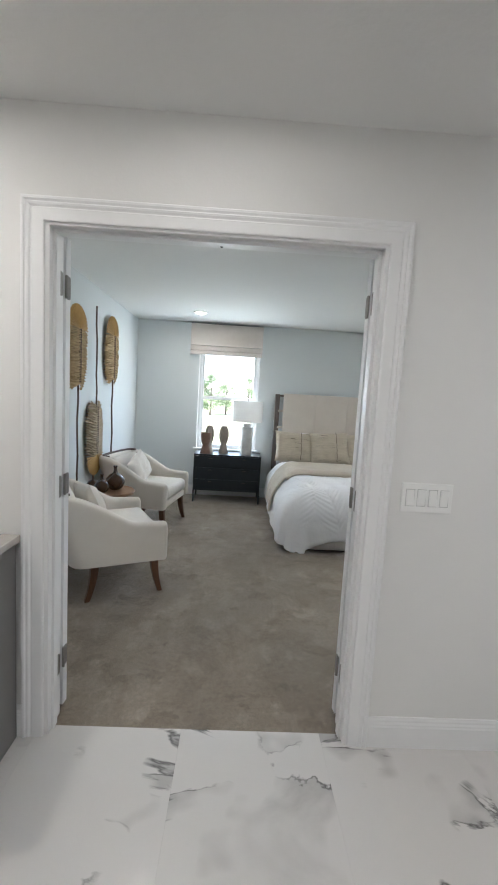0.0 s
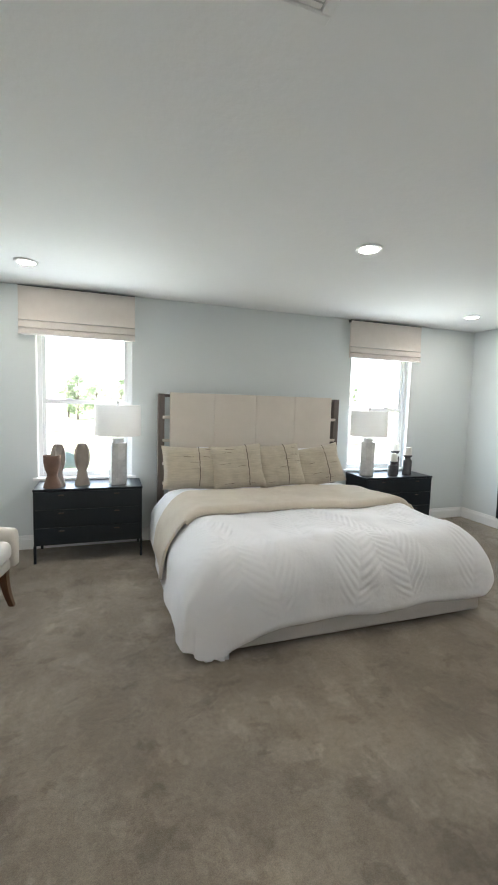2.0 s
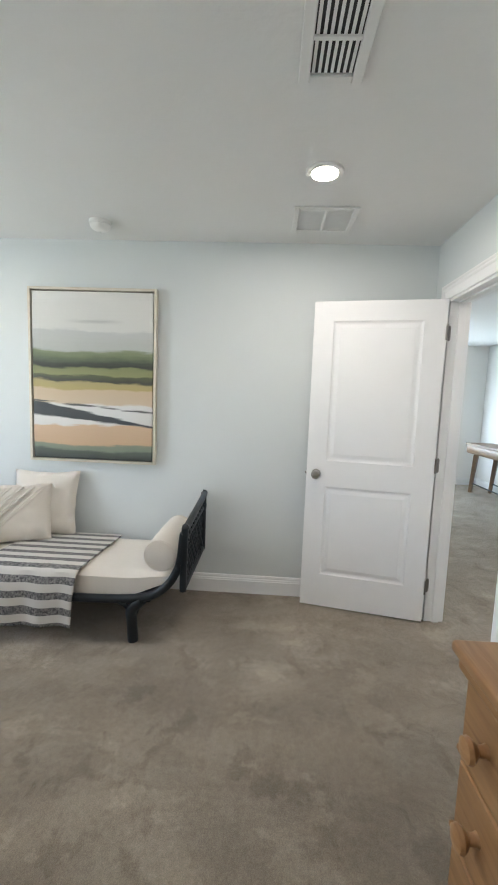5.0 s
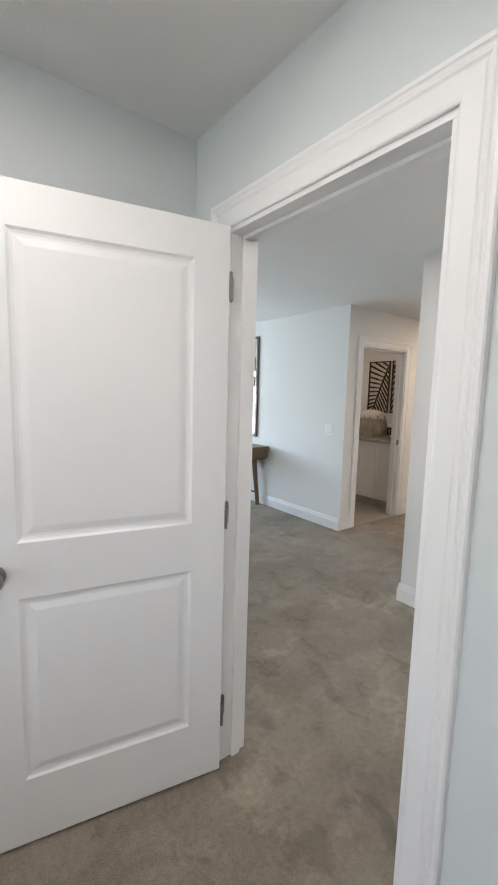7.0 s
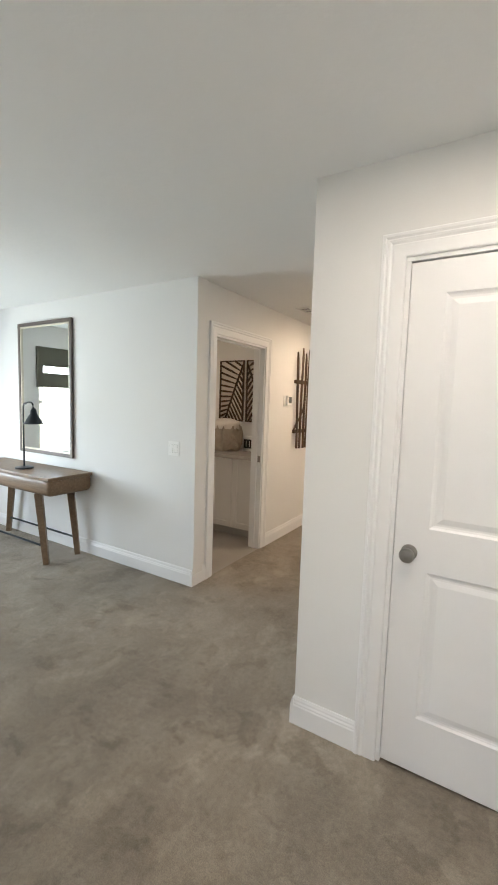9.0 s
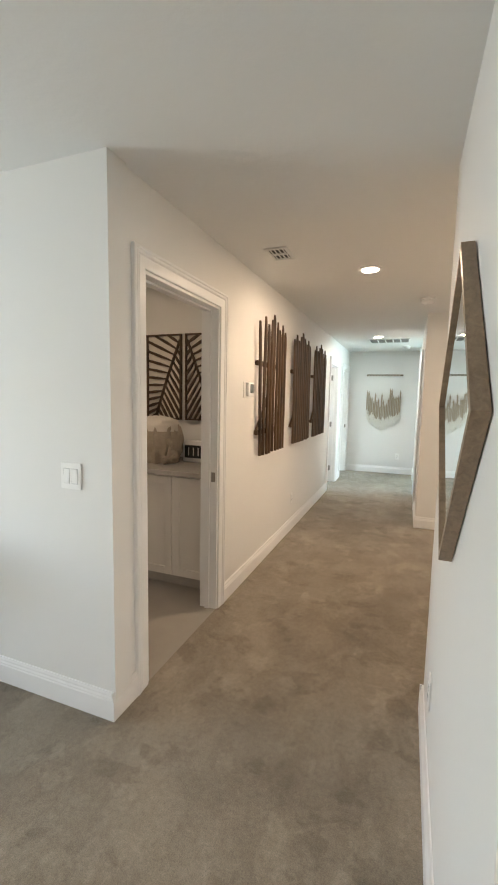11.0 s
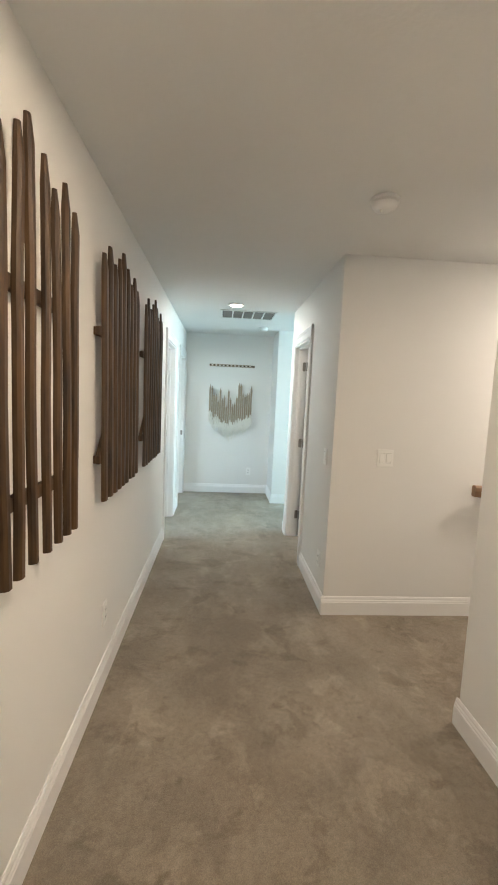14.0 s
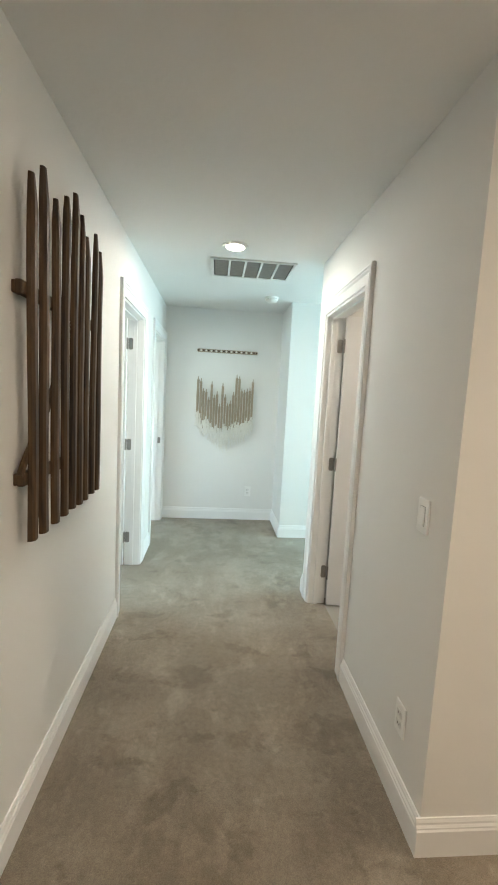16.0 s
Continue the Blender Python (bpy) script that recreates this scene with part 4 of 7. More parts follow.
def cloth(s, t, hw, t0, top, r, lift=0.0, floor=0.02):
    """Cloth laid over the bed: s across from the middle, t along towards the head, measured from the foot edge t0."""
    ox, dx = fall(abs(s) - hw, r)
    oy, dy = fall(t0 - t, r)
    x = math.copysign(min(abs(s), hw) + ox, s)
    y = max(t, t0) - oy
    drop = (dx ** 1.8 + dy ** 1.8) ** (1 / 1.8)
    z = top - drop
    n = noise.noise(Vector((s * 2.1, t * 2.1, 3.0))) * 0.020 + noise.noise(Vector((s * 5, t * 5, 9.0))) * 0.011
    hang = smoothstep(0.0, 0.25, drop)
    side = smoothstep(-0.08, 0.08, dx - dy)
    wob = 2.0 * noise.noise(Vector((s * 2, t * 2, 0)))
    ruffle = 0.014 * (1 - smoothstep(0.0, 0.2, min(dx, dy))) * (side * math.sin(7.5 * t + wob) + (1 - side) * math.sin(7.5 * s + wob))
    out = (ruffle + n * 0.7 + lift) * hang
    x += math.copysign(out * side * smoothstep(0.0, 0.06, dx), s) - (0.05 * smoothstep(0.0, 0.25, dx) * side if s < 0 else 0.0)
    y -= out * (1 - side) * smoothstep(0.0, 0.06, dy)
    z += n * 0.4 * hang + (0.030 + n + lift) * (1 - hang)
    return Vector((x, y, max(z, floor + 0.01 * abs(n) * 30)))


duvet = thing("duvet", "white duvet with raised palm fronds, draped over the bed", "duvet", pose(1.955, 5.70, 0))
bm = nb()


def duvet_base(u, v):
    """Place on the spread-out cloth, its two foot corners rounded off, and where it comes to lie on the bed."""
    s = -1.46 + 2.74 * u
    low = 0.42 + 0.14 * smoothstep(-0.55, -1.05, s)
    t = -2.00 - low + (1.78 + low) * v
    wide, deep = (0.63 if s < 0 else 0.45), 0.16 + low
    p, q = (abs(s) - 0.83) / wide, (-1.84 - t) / deep
    if p > 0 and q > 0:
        s = math.copysign(0.83 + wide * p * math.sqrt(1 - min(q, 1.02) ** 2 * 0.5), s)
        t = -1.84 - deep * q * math.sqrt(1 - min(p, 1.02) ** 2 * 0.5)
    return s, t, cloth(s, t, 0.83, -1.84, 0.565, 0.25)


def duvet_at(u, v):
    s, t, p = duvet_base(u, v)
    h = sum(frond(s, t + 1.35, cx, cy, a, L, w) for cx, cy, a, L, w in FRONDS)
    h += 0.016 * noise.noise(Vector((s * 3.0 + 0.8 * t, t * 3.0, 21.0))) + 0.010 * noise.noise(Vector((s * 7.5, t * 7.5, 5.0)))
    both = min(abs(s) - 0.83, -1.84 - t)
    edge = min(2.74 * u, 2.74 * (1 - u), 2.3 * v)
    if edge < 0.06:
        h -= 0.055 * (1 - math.sqrt(max(0.0, 1 - (1 - edge / 0.06) ** 2)))
    h *= 1 - smoothstep(0.02, 0.16, both)
    du = duvet_base(u + 0.002, v)[2] - duvet_base(u - 0.002, v)[2]
    dw = duvet_base(u, v + 0.002)[2] - duvet_base(u, v - 0.002)[2]
    n = du.cross(dw)
    return p + h * n.normalized() if n.length > 1e-9 else p


grid(bm, 320, 270, duvet_at)
dv = part("cover", bm, M_white, duvet)
dv.data.set_sharp_from_angle(angle=math.pi)
so = dv.modifiers.new("thick", "SOLIDIFY")
so.thickness, so.offset = 0.014, -1

throw = thing("throw_blanket", "oatmeal woven throw folded across the bed", "blanket", pose(1.955, 5.70, 0))
bm = nb()


def throw_at(u, v):
    s = -1.36 + 2.70 * u
    t = -1.30 + 0.62 * v - 0.10 * smoothstep(-0.8, -1.3, s) + 0.05 * math.sin(3 * u)
    p = cloth(s, t, 0.83, -1.84, 0.588, 0.25, 0.014)
    edge = smoothstep(0, 0.05, v)
    p.z -= 0.036 * (1 - edge) if abs(s) < 1.0 else 0
    return p


grid(bm, 130, 34, throw_at)
tb = part("cloth", bm, M_throw, throw)
so = tb.modifiers.new("thick", "SOLIDIFY")
so.thickness, so.offset = 0.022, 1


def pillow_mesh(w, h, t, seed, plump=0.42, crease=0.017):
    bm = nb()

    def at(u, v, side):
        a, b = 2 * u - 1, 2 * v - 1
        px = w / 2 * a * (1 - 0.07 * (1 - b * b)) + 0.008 * noise.noise(Vector((b * 2, seed, 1)))
        pz = h / 2 * b * (1 - 0.07 * (1 - a * a)) + 0.008 * noise.noise(Vector((a * 2, seed, 2)))
        th = t / 2 * ((1 - abs(a) ** 2.6) * (1 - abs(b) ** 2.6)) ** plump
        th += crease * noise.noise(Vector((a * 2.4, b * 2.4, seed + side * 7))) * min(1, th * 20)
        return Vector((px, side * th, pz + h / 2))
    grid(bm, 24, 24, lambda u, v: at(u, v, -1))
    grid(bm, 24, 24, lambda u, v: at(u, v, 1))
    bmesh.ops.remove_doubles(bm, verts=bm.verts[:], dist=0.0015)
    return bm


def pillow(name, label, m, w, h, t, material, seed, stripes=(), group=""):
    p = thing(name, label, "pillow", m, group)
    part("cushion", pillow_mesh(w, h, t, seed), material, p)
    for x0, z0, x1, z1, r in stripes:
        bm, pts = nb(), []
        for i in range(15):
            f = i / 14
            x, z = x0 + (x1 - x0) * f, z0 + (z1 - z0) * f
            a, b = 2 * x / w, 2 * z / h - 1
            th = t / 2 * (max(0.0, 1 - abs(a) ** 2.6) * max(0.0, 1 - abs(b) ** 2.6)) ** 0.42
            pts.append((x + 0.003 * math.sin(i * 2.4 + seed), -th - 0.0055, z))
        tube(bm, pts, r, 6)
        part("stitching", bm, M_thread, p, "dark hand stitching")
    return p


def slubs(w, h, seed, n, main):
    rnd = random.Random(seed)
    out = [(main, 0.02, main + 0.01, h - 0.02, 0.0034)]
    for _ in range(n):
        x = rnd.uniform(-w * 0.38, w * 0.30)
        z = rnd.uniform(0.08 * h, 0.9 * h)
        L = rnd.uniform(0.03, 0.11)
        out.append((x, z, x + L, z + rnd.uniform(-0.006, 0.006), 0.0015))
    return out


for i, (x, y, rz, ry, w, h, main) in enumerate(((1.17, 5.28, 6, 3, 0.55, 0.43, 0.06), (1.64, 5.23, -3, -4, 0.53, 0.45, 0.08), (2.10, 5.26, 3, -3, 0.51, 0.45, 0.04), (2.55, 5.26, -8, -11, 0.53, 0.43, 0.07))):
    pillow("sham_pillow", "slubbed tan linen pillow with dark stitched seam", pose(x, y, 0.615, -24, ry, rz), w, h, 0.20, M_sham, i + 1, slubs(w, h, i, 6, main), "bed pillows")
pillow("white_pillow", "plain white pillow behind the tan pillows", pose(1.60, 5.47, 0.575, -14, 0, 0), 0.66, 0.43, 0.17, M_white, 11, (), "sleeping pillows")
pillow("white_pillow", "plain white pillow behind the tan pillows", pose(2.32, 5.45, 0.58, -18, 0, 0), 0.66, 0.42, 0.17, M_white, 12, (), "sleeping pillows")


def nightstand(m):
    n = thing("nightstand", "black two-drawer nightstand on thin metal legs", "nightstand", m, "nightstands")
    w, d, z0, z1 = 0.455, 0.42, 0.16, 0.655
    bm = nb()
    box(bm, -w + 0.004, w - 0.004, 0.008, d, z0, z1 - 0.02, 0.003)
    part("body", bm, M_black, n, smooth=False)
    bm = nb()
    box(bm, -w, w, 0.0, d + 0.004, z1 - 0.0195, z1, 0.004, 2)
    part("top", bm, M_black, n, smooth=False)
    for x in (-w + 0.012, w - 0.012):
        for y in (0.014, d - 0.014):
            bm = nb()
            box(bm, x - 0.011, x + 0.011, y - 0.011, y + 0.011, 0, z0 + (0.0 if y > 0.2 else 0.0), 0.002)
            part("leg", bm, M_black, n, smooth=False)
    hgt = (z1 - 0.02 - z0) / 3
    for i in range(3):
        bm = nb()
        box(bm, -w + 0.02, w - 0.02, -0.006, 0.0075, z0 + hgt * i + 0.004, z0 + hgt * (i + 1) - 0.004, 0.002)
        dr = part("drawer", bm, M_black, n, smooth=False)
        for x in (-0.23, 0.23):
            bm = nb()
            zz = z0 + hgt * (i + 0.80)
            box(bm, x - 0.022, x + 0.022, -0.020, -0.0065, zz - 0.004, zz + 0.004, 0.002)
            part("handle", bm, M_bamboo, dr, "small dark metal pull", smooth=False)
    return n


ns = nightstand(pose(0.272, 5.335, 0))
copy_thing(ns, pose(3.575, 5.335, 0))
NT = 0.655


def table_lamp(m):
    l = thing("table_lamp", "white drum-shade table lamp on a stone column", "table lamp", m, "bedside lamps")
    bm = nb()
    prof = [(0.0, 0.0), (0.076, 0.0), (0.080, 0.006), (0.080, 0.38), (0.077, 0.386), (0.0, 0.386)]
    lathe(bm, prof, 8)
    part("base", bm, M_stone, l, "pale stone column", smooth=False)
    bm = nb()
    lathe(bm, [(0.0, 0.386), (0.055, 0.386), (0.055, 0.425), (0.050, 0.43), (0.0, 0.43)], 24)
    part("neck", bm, M_stone, l)
    bm = nb()
    tube(bm, [(0, 0, 0.43), (0, 0, 0.75)], 0.006)
    lathe(bm, [(0.0, 0.745), (0.012, 0.748), (0.012, 0.765), (0.0, 0.775)], 12)
    part("stem", bm, M_metal, l)
    bm = nb()
    lathe(bm, [(0.205, 0.455), (0.203, 0.735), (0.199, 0.735), (0.201, 0.455)], 40)
    bm.faces.ensure_lookup_table()
    bmesh.ops.delete(bm, geom=[f for f in bm.faces if len(f.verts) > 4], context="FACES_ONLY")
    part("shade", bm, M_lampshade, l, "white fabric drum shade")
    return l


tl = table_lamp(pose(0.515, 5.50, NT))
copy_thing(tl, pose(3.245, 5.52, NT))


def sculpture(m, material, hole, h=0.39):
    s = thing("clay_sculpture", "rounded clay sculpture with a flared foot", "sculpture", m, "clay sculptures")
    bm = nb()
    prof = [(0.0, 0.0), (0.066, 0.0), (0.068, 0.008), (0.042, 0.115), (0.040, 0.13), (0.060, 0.19), (0.070, 0.25), (0.064, 0.32), (0.040, 0.375), (0.0, h)]
    lathe(bm, prof, 24)
    for v in bm.verts:
        v.co.y *= 0.62
        if v.co.z > 0.13 and v.co.y < 0 and abs(v.co.x) < 0.034 and v.co.z < 0.33:
            v.co.y += 0.022 * hole
    part("body", bm, material, s)
    return s


sculpture(pose(0.01, 5.46, NT, 0, 0, 40), M_greige, 1)
sculpture(pose(0.205, 5.50, NT, 0, 0, 10), M_greige, 1)
s2 = thing("clay_goblet", "terracotta goblet-shaped sculpture with a cut rim", "sculpture", pose(-0.035, 5.425, NT, 0, 0, 20))
bm = nb()
lathe(bm, [(0.0, 0.0), (0.072, 0.0), (0.074, 0.008), (0.044, 0.10), (0.042, 0.115), (0.058, 0.16), (0.070, 0.22), (0.070, 0.285), (0.062, 0.285), (0.058, 0.21), (0.0, 0.15)], 24)
part("body", bm, M_rust, s2)


def candle_holder(m, h, r):
    c = thing("candle_holder", "dark ribbed candle holder with a white candle", "candle holder", m, "candle holders")
    bm = nb()
    lathe(bm, [(0.0, 0.0), (r, 0.0), (r, h * 0.72), (r * 0.72, h * 0.80), (r * 0.62, h * 0.86), (r * 0.95, h * 0.93), (r * 0.98, h), (0.0, h)], 20)
    part("holder", bm, M_smoke, c)
    bm = nb()
    lathe(bm, [(0.0, h), (r * 0.85, h), (r * 0.85, h + 0.082), (r * 0.78, h + 0.088), (0.0, h + 0.084)], 20)
    part("candle", bm, M_wax, c, "white pillar candle")
    bm = nb()
    tube(bm, [(0, 0, h + 0.08), (0.002, 0, h + 0.098)], 0.0015, 6)
    part("wick", bm, M_dark, c)
    return c


M_smoke = mat("smoked_grey_glass", (0.10, 0.095, 0.10), (0.06, 0.06, 0.065), 12, 0.25)
M_wax = mat("white_wax", (0.80, 0.78, 0.74), (0.77, 0.75, 0.71), 6, 0.5)
candle_holder(pose(3.545, 5.44, NT), 0.17, 0.055)
candle_holder(pose(3.635, 5.54, NT), 0.28, 0.055)
candle_holder(pose(3.765, 5.47, NT), 0.235, 0.052)


# ---- lounge chairs ----
def lounge_chair(m):
    """Faces +x; the origin is on the floor under its middle."""
    c = thing("lounge_chair", "cream upholstered lounge chair with brown wooden legs", "chair", m, "lounge chairs")
    W, D = 0.36, 0.32
    plan = []
    for i in range(81):
        u = i / 80
        if u < 0.36:
            f = u / 0.36
            plan.append((D - f * 0.50, -W + 0.008 * f, f))
        elif u < 0.64:
            f = (u - 0.36) / 0.28
            a = math.pi * (f - 0.5)
            plan.append((-0.18 - 0.10 * max(0.0, math.cos(a)) ** 0.5, W * math.sin(a) * 0.98, 1.0))
        else:
            f = 1 - (u - 0.64) / 0.36
            plan.append((D - f * 0.50, W - 0.008 * f, f))
    bm = nb()
    rows = []
    n = len(plan)
    for i, (x, y, f) in enumerate(plan):
        x0, y0, _ = plan[max(i - 1, 0)]
        x1, y1, _ = plan[min(i + 1, n - 1)]
        d = Vector((x1 - x0, y1 - y0, 0)).normalized()
        nrm = Vector((d.y, -d.x, 0))
        top = 0.535 + 0.035 * f + 0.19 * smoothstep(0.40, 1.0, f)
        lean = 0.15 * smoothstep(0.45, 1.0, f)
        bot = 0.275 - 0.01 * (1 - f)
        ring = []
        for k in range(29):
            g = k / 28
            if g < 0.34:
                q = g / 0.34
                o, z = 0.042 - 0.034 * (1 - q) ** 3, bot + (top - 0.035 - bot) * q
            elif g < 0.66:
                a = (g - 0.34) / 0.32 * math.pi
                o, z = 0.042 * math.cos(a), top - 0.035 + 0.035 * math.sin(a)
            else:
                q = (g - 0.66) / 0.34
                o, z = -0.042, top - 0.035 + (bot - top + 0.035) * q
            zz = max(0.0, (z - 0.27) / 0.49)
            ring.append(bm.verts.new(Vector((x - lean * zz, y, z)) + nrm * o))
        rows.append(ring)
    for r, s in zip(rows, rows[1:]):
        for k in range(28):
            bm.faces.new((r[k], r[k + 1], s[k + 1], s[k]))
        bm.faces.new((r[28], r[0], s[0], s[28]))
    for ring, rev in ((rows[0], False), (rows[-1], True)):
        prev = ring
        mid = sum((v.co for v in ring), Vector()) / len(ring)
        for dx, ins in ((0.012, 0.006), (0.020, 0.016), (0.024, 0.030)):
            nxt = []
            for v in ring:
                q = v.co.copy()
                q.y += math.copysign(min(ins, abs(mid.y - q.y)), mid.y - q.y)
                q.z += math.copysign(min(ins * 1.3, abs(mid.z - q.z)), mid.z - q.z)
                q.x += dx
                nxt.append(bm.verts.new(q))
            for k in range(29):
                bm.faces.new((prev[k], prev[(k + 1) % 29], nxt[(k + 1) % 29], nxt[k]))
            prev = nxt
        bm.faces.new(prev)
    part("shell", bm, M_linen, c)
    bm = nb()
    box(bm, -0.23, 0.315, -0.32, 0.32, 0.262, 0.335, 0.02, 2)
    part("seat_frame", bm, M_linen, c)
    bm = nb()
    box(bm, -0.22, 0.335, -0.312, 0.312, 0.335, 0.465, 0.05, 4)
    for v in bm.verts:
        if v.co.z > 0.40:
            v.co.z += 0.022 * (1 - (v.co.y / 0.32) ** 2)
    part("seat_cushion", bm, M_linen, c)
    bm = nb()
    box(bm, -0.05, 0.05, -0.29, 0.29, 0.0, 0.335, 0.045, 4)
    bmesh.ops.transform(bm, matrix=pose(-0.205, 0, 0.42, 0, -19, 0), verts=bm.verts[:])
    part("back_cushion", bm, M_linen, c)
    bm = nb()
    pts = []
    for i in range(27, 54):
        x, y, f = plan[i]
        pts.append((x - 0.152, y * 0.985, 0.758))
    rr = []
    for i, p in enumerate(pts):
        d = (Vector(pts[min(i + 1, 26)]) - Vector(pts[max(i - 1, 0)])).normalized()
        nrm = Vector((d.y, -d.x, 0))
        rr.append([bm.verts.new(Vector(p) + nrm * a + Vector((0, 0, b))) for a, b in ((0.012, -0.004), (0.036, -0.012), (0.034, 0.006), (0.014, 0.008))])
    for r, s in zip(rr, rr[1:]):
        for k in range(4):
            bm.faces.new((r[k], r[(k + 1) % 4], s[(k + 1) % 4], s[k]))
    bm.faces.new(rr[0])
    bm.faces.new(rr[-1][::-1])
    part("back_rail", bm, M_bamboo, c, "thin dark wooden edge rail")
    for x, y, dx in ((0.27, -0.30, 0.045), (0.27, 0.30, 0.045), (-0.135, -0.28, -0.05), (-0.135, 0.28, -0.05)):
        bm = nb()
        lv = []
        for k in range(6):
            g = k / 5
            hw = 0.027 - 0.011 * g
            cx, cy, z = x + dx * g * g, y + math.copysign(0.012, y) * g * g, 0.268 * (1 - g)
            lv.append([bm.verts.new((cx + a * hw, cy + b * hw, z)) for a, b in ((-1, -1), (1, -1), (1, 1), (-1, 1))])
        for r, s in zip(lv, lv[1:]):
            for k in range(4):
                bm.faces.new((r[k], r[(k + 1) % 4], s[(k + 1) % 4], s[k]))
        bm.faces.new(lv[0])
        bm.faces.new(lv[-1][::-1])
        part("leg", bm, M_walnut, c, "brown splayed wooden leg", smooth=False)
    return c


chair_a = lounge_chair(pose(-0.56, 2.885, 0, 0, 0, 28))
copy_thing(chair_a, pose(-0.565, 4.345, 0, 0, 0, -10))
for (x, y, a), s in (((-0.56, 2.885, 28), 31), ((-0.555, 4.345, -10), 32)):
    m = pose(x, y, 0, 0, 0, a) @ pose(-0.055, 0.03, 0.470, 0, 0, 90) @ pose(0, 0, 0, -24, -15 if s == 32 else 8, 6)
    pillow("lumbar_pillow", "small cream pillow leaning on the lounge chair", m, 0.46, 0.30, 0.13, M_linen, s, (), "chair pillows")

side_table = thing("side_table", "round brown wooden side table on a turned pedestal", "table", pose(-0.80, 3.68, 0))
bm = nb()
lathe(bm, [(0.0, 0.475), (0.225, 0.475), (0.238, 0.485), (0.240, 0.497), (0.234, 0.505), (0.0, 0.505)], 40)
part("tabletop", bm, M_table, side_table)
bm = nb()
lathe(bm, [(0.0, 0.0), (0.15, 0.0), (0.155, 0.015), (0.15, 0.03), (0.075, 0.06), (0.055, 0.20), (0.075, 0.38), (0.15, 0.47), (0.0, 0.474)], 32)
part("pedestal", bm, M_table, side_table)


def bottle_vase(m, k):
    v = thing("bottle_vase", "glossy brown glazed bottle vase with a narrow neck", "vase", m, "brown vases")
    bm = nb()
    prof = [(0.0, 0.0), (0.035, 0.0), (0.060, 0.02), (0.073, 0.055), (0.070, 0.085), (0.045, 0.115), (0.018, 0.130), (0.013, 0.15), (0.013, 0.172), (0.020, 0.185), (0.010, 0.185), (0.008, 0.15)]
    lathe(bm, [(r * k, z * k) for r, z in prof], 28)
    part("body", bm, M_glaze, v)
    return v


bottle_vase(pose(-0.93, 3.635, 0.505), 0.78)
bottle_vase(pose(-0.825, 3.56, 0.505), 0.92)
bottle_vase(pose(-0.75, 3.72, 0.505), 1.22)


# ---- palm leaves on the west wall ----
def palm_leaf(y, z0, z1, width, stem_end, up, seed, slant=0.0):
    """A dried leaf on a bamboo stem; up: the fan end is at the top."""
    L = z1 - z0
    p = thing("palm_leaf_decor", "dried woven palm leaf on a dark bamboo stem", "wall decor", pose(WX, y, z0), "palm leaf wall decor")
    sgn = 1 if up else -1
    base = 0.0 if up else L

    def z_of(g):
        return base + sgn * g * L

    def half(g):
        return width / 2 * max(0.0, 1 - abs((g - 0.52) / 0.56) ** 3.2) ** 0.55
    for side in (-1, 1):
        bm = nb()

        def body(u, v, side=side):
            g = 0.0 + 0.74 * v
            sag = 0.05 * u ** 1.5
            rag = 0.013 * noise.noise(Vector((g * 30, seed, side)))
            yy = side * (half(g) + rag) * u
            pl = (0.011 + 0.006 * noise.noise(Vector((g * 14, u, seed)))) * math.sin(g * 165 + 6 * noise.noise(Vector((g * 9, u * 2, seed)))) * (0.4 + u)
            return Vector((0.055 - 0.028 * u * u + pl, yy, z_of(g) - sgn * sag + 0.006 * noise.noise(Vector((g * 40, u * 3, seed)))))
        grid(bm, 8, 150, body)
        part("raffia_half", bm, M_gold if up else M_raffia, p, "ruffled raffia strips")
    bm = nb()

    def fan(u, v):
        a = math.pi * (u * 1.0)
        r0 = v
        yy = half(0.72) * math.cos(a) * r0
        zz = z_of(0.70) + sgn * math.sin(a) * r0 * 0.30 * L
        return Vector((0.060 + 0.006 * math.sin(a * 44) * r0 - 0.02 * r0 * r0, yy, zz))
    grid(bm, 132, 6, fan)
    part("fan", bm, M_palm, p, "golden fan-shaped leaf tip")
    bm = nb()
    for k in range(22):
        z = z_of(0.03 + 0.68 * k / 22)
        tube(bm, [(0.062, -0.016, z), (0.070, 0.0, z + 0.012), (0.062, 0.016, z)], 0.0035, 5)
    part("lacing", bm, M_bamboo, p, "brown laced cord")
    bm = nb()
    zs, ze = z_of(0.72), stem_end - z0
    k = int(abs(ze - zs) / 0.17) + 1
    pts = [(0.045 + 0.004 * math.sin(i * 2.1), 0.007 * math.sin(i * 0.7 + seed) + slant * i / k, zs + (ze - zs) * i / k) for i in range(k + 1)]
    tube(bm, pts, 0.0085, 8)
    for q in pts[1:]:
        lathe(bm, [(0.0095, -0.004), (0.012, 0.0), (0.0095, 0.004)], 8, q)
    part("stem", bm, M_bamboo, p, "dark bamboo stem with nodes")
    return p


palm_leaf(3.50, 1.47, 2.15, 0.46, 0.52, True, 1)
palm_leaf(4.49, 1.55, 2.23, 0.46, 0.64, True, 2)
palm_leaf(3.07, 0.63, 1.32, 0.44, 2.22, False, 3, 0.09)
palm_leaf(3.98, 0.58, 1.275, 0.46, 2.22, False, 4, -0.03)


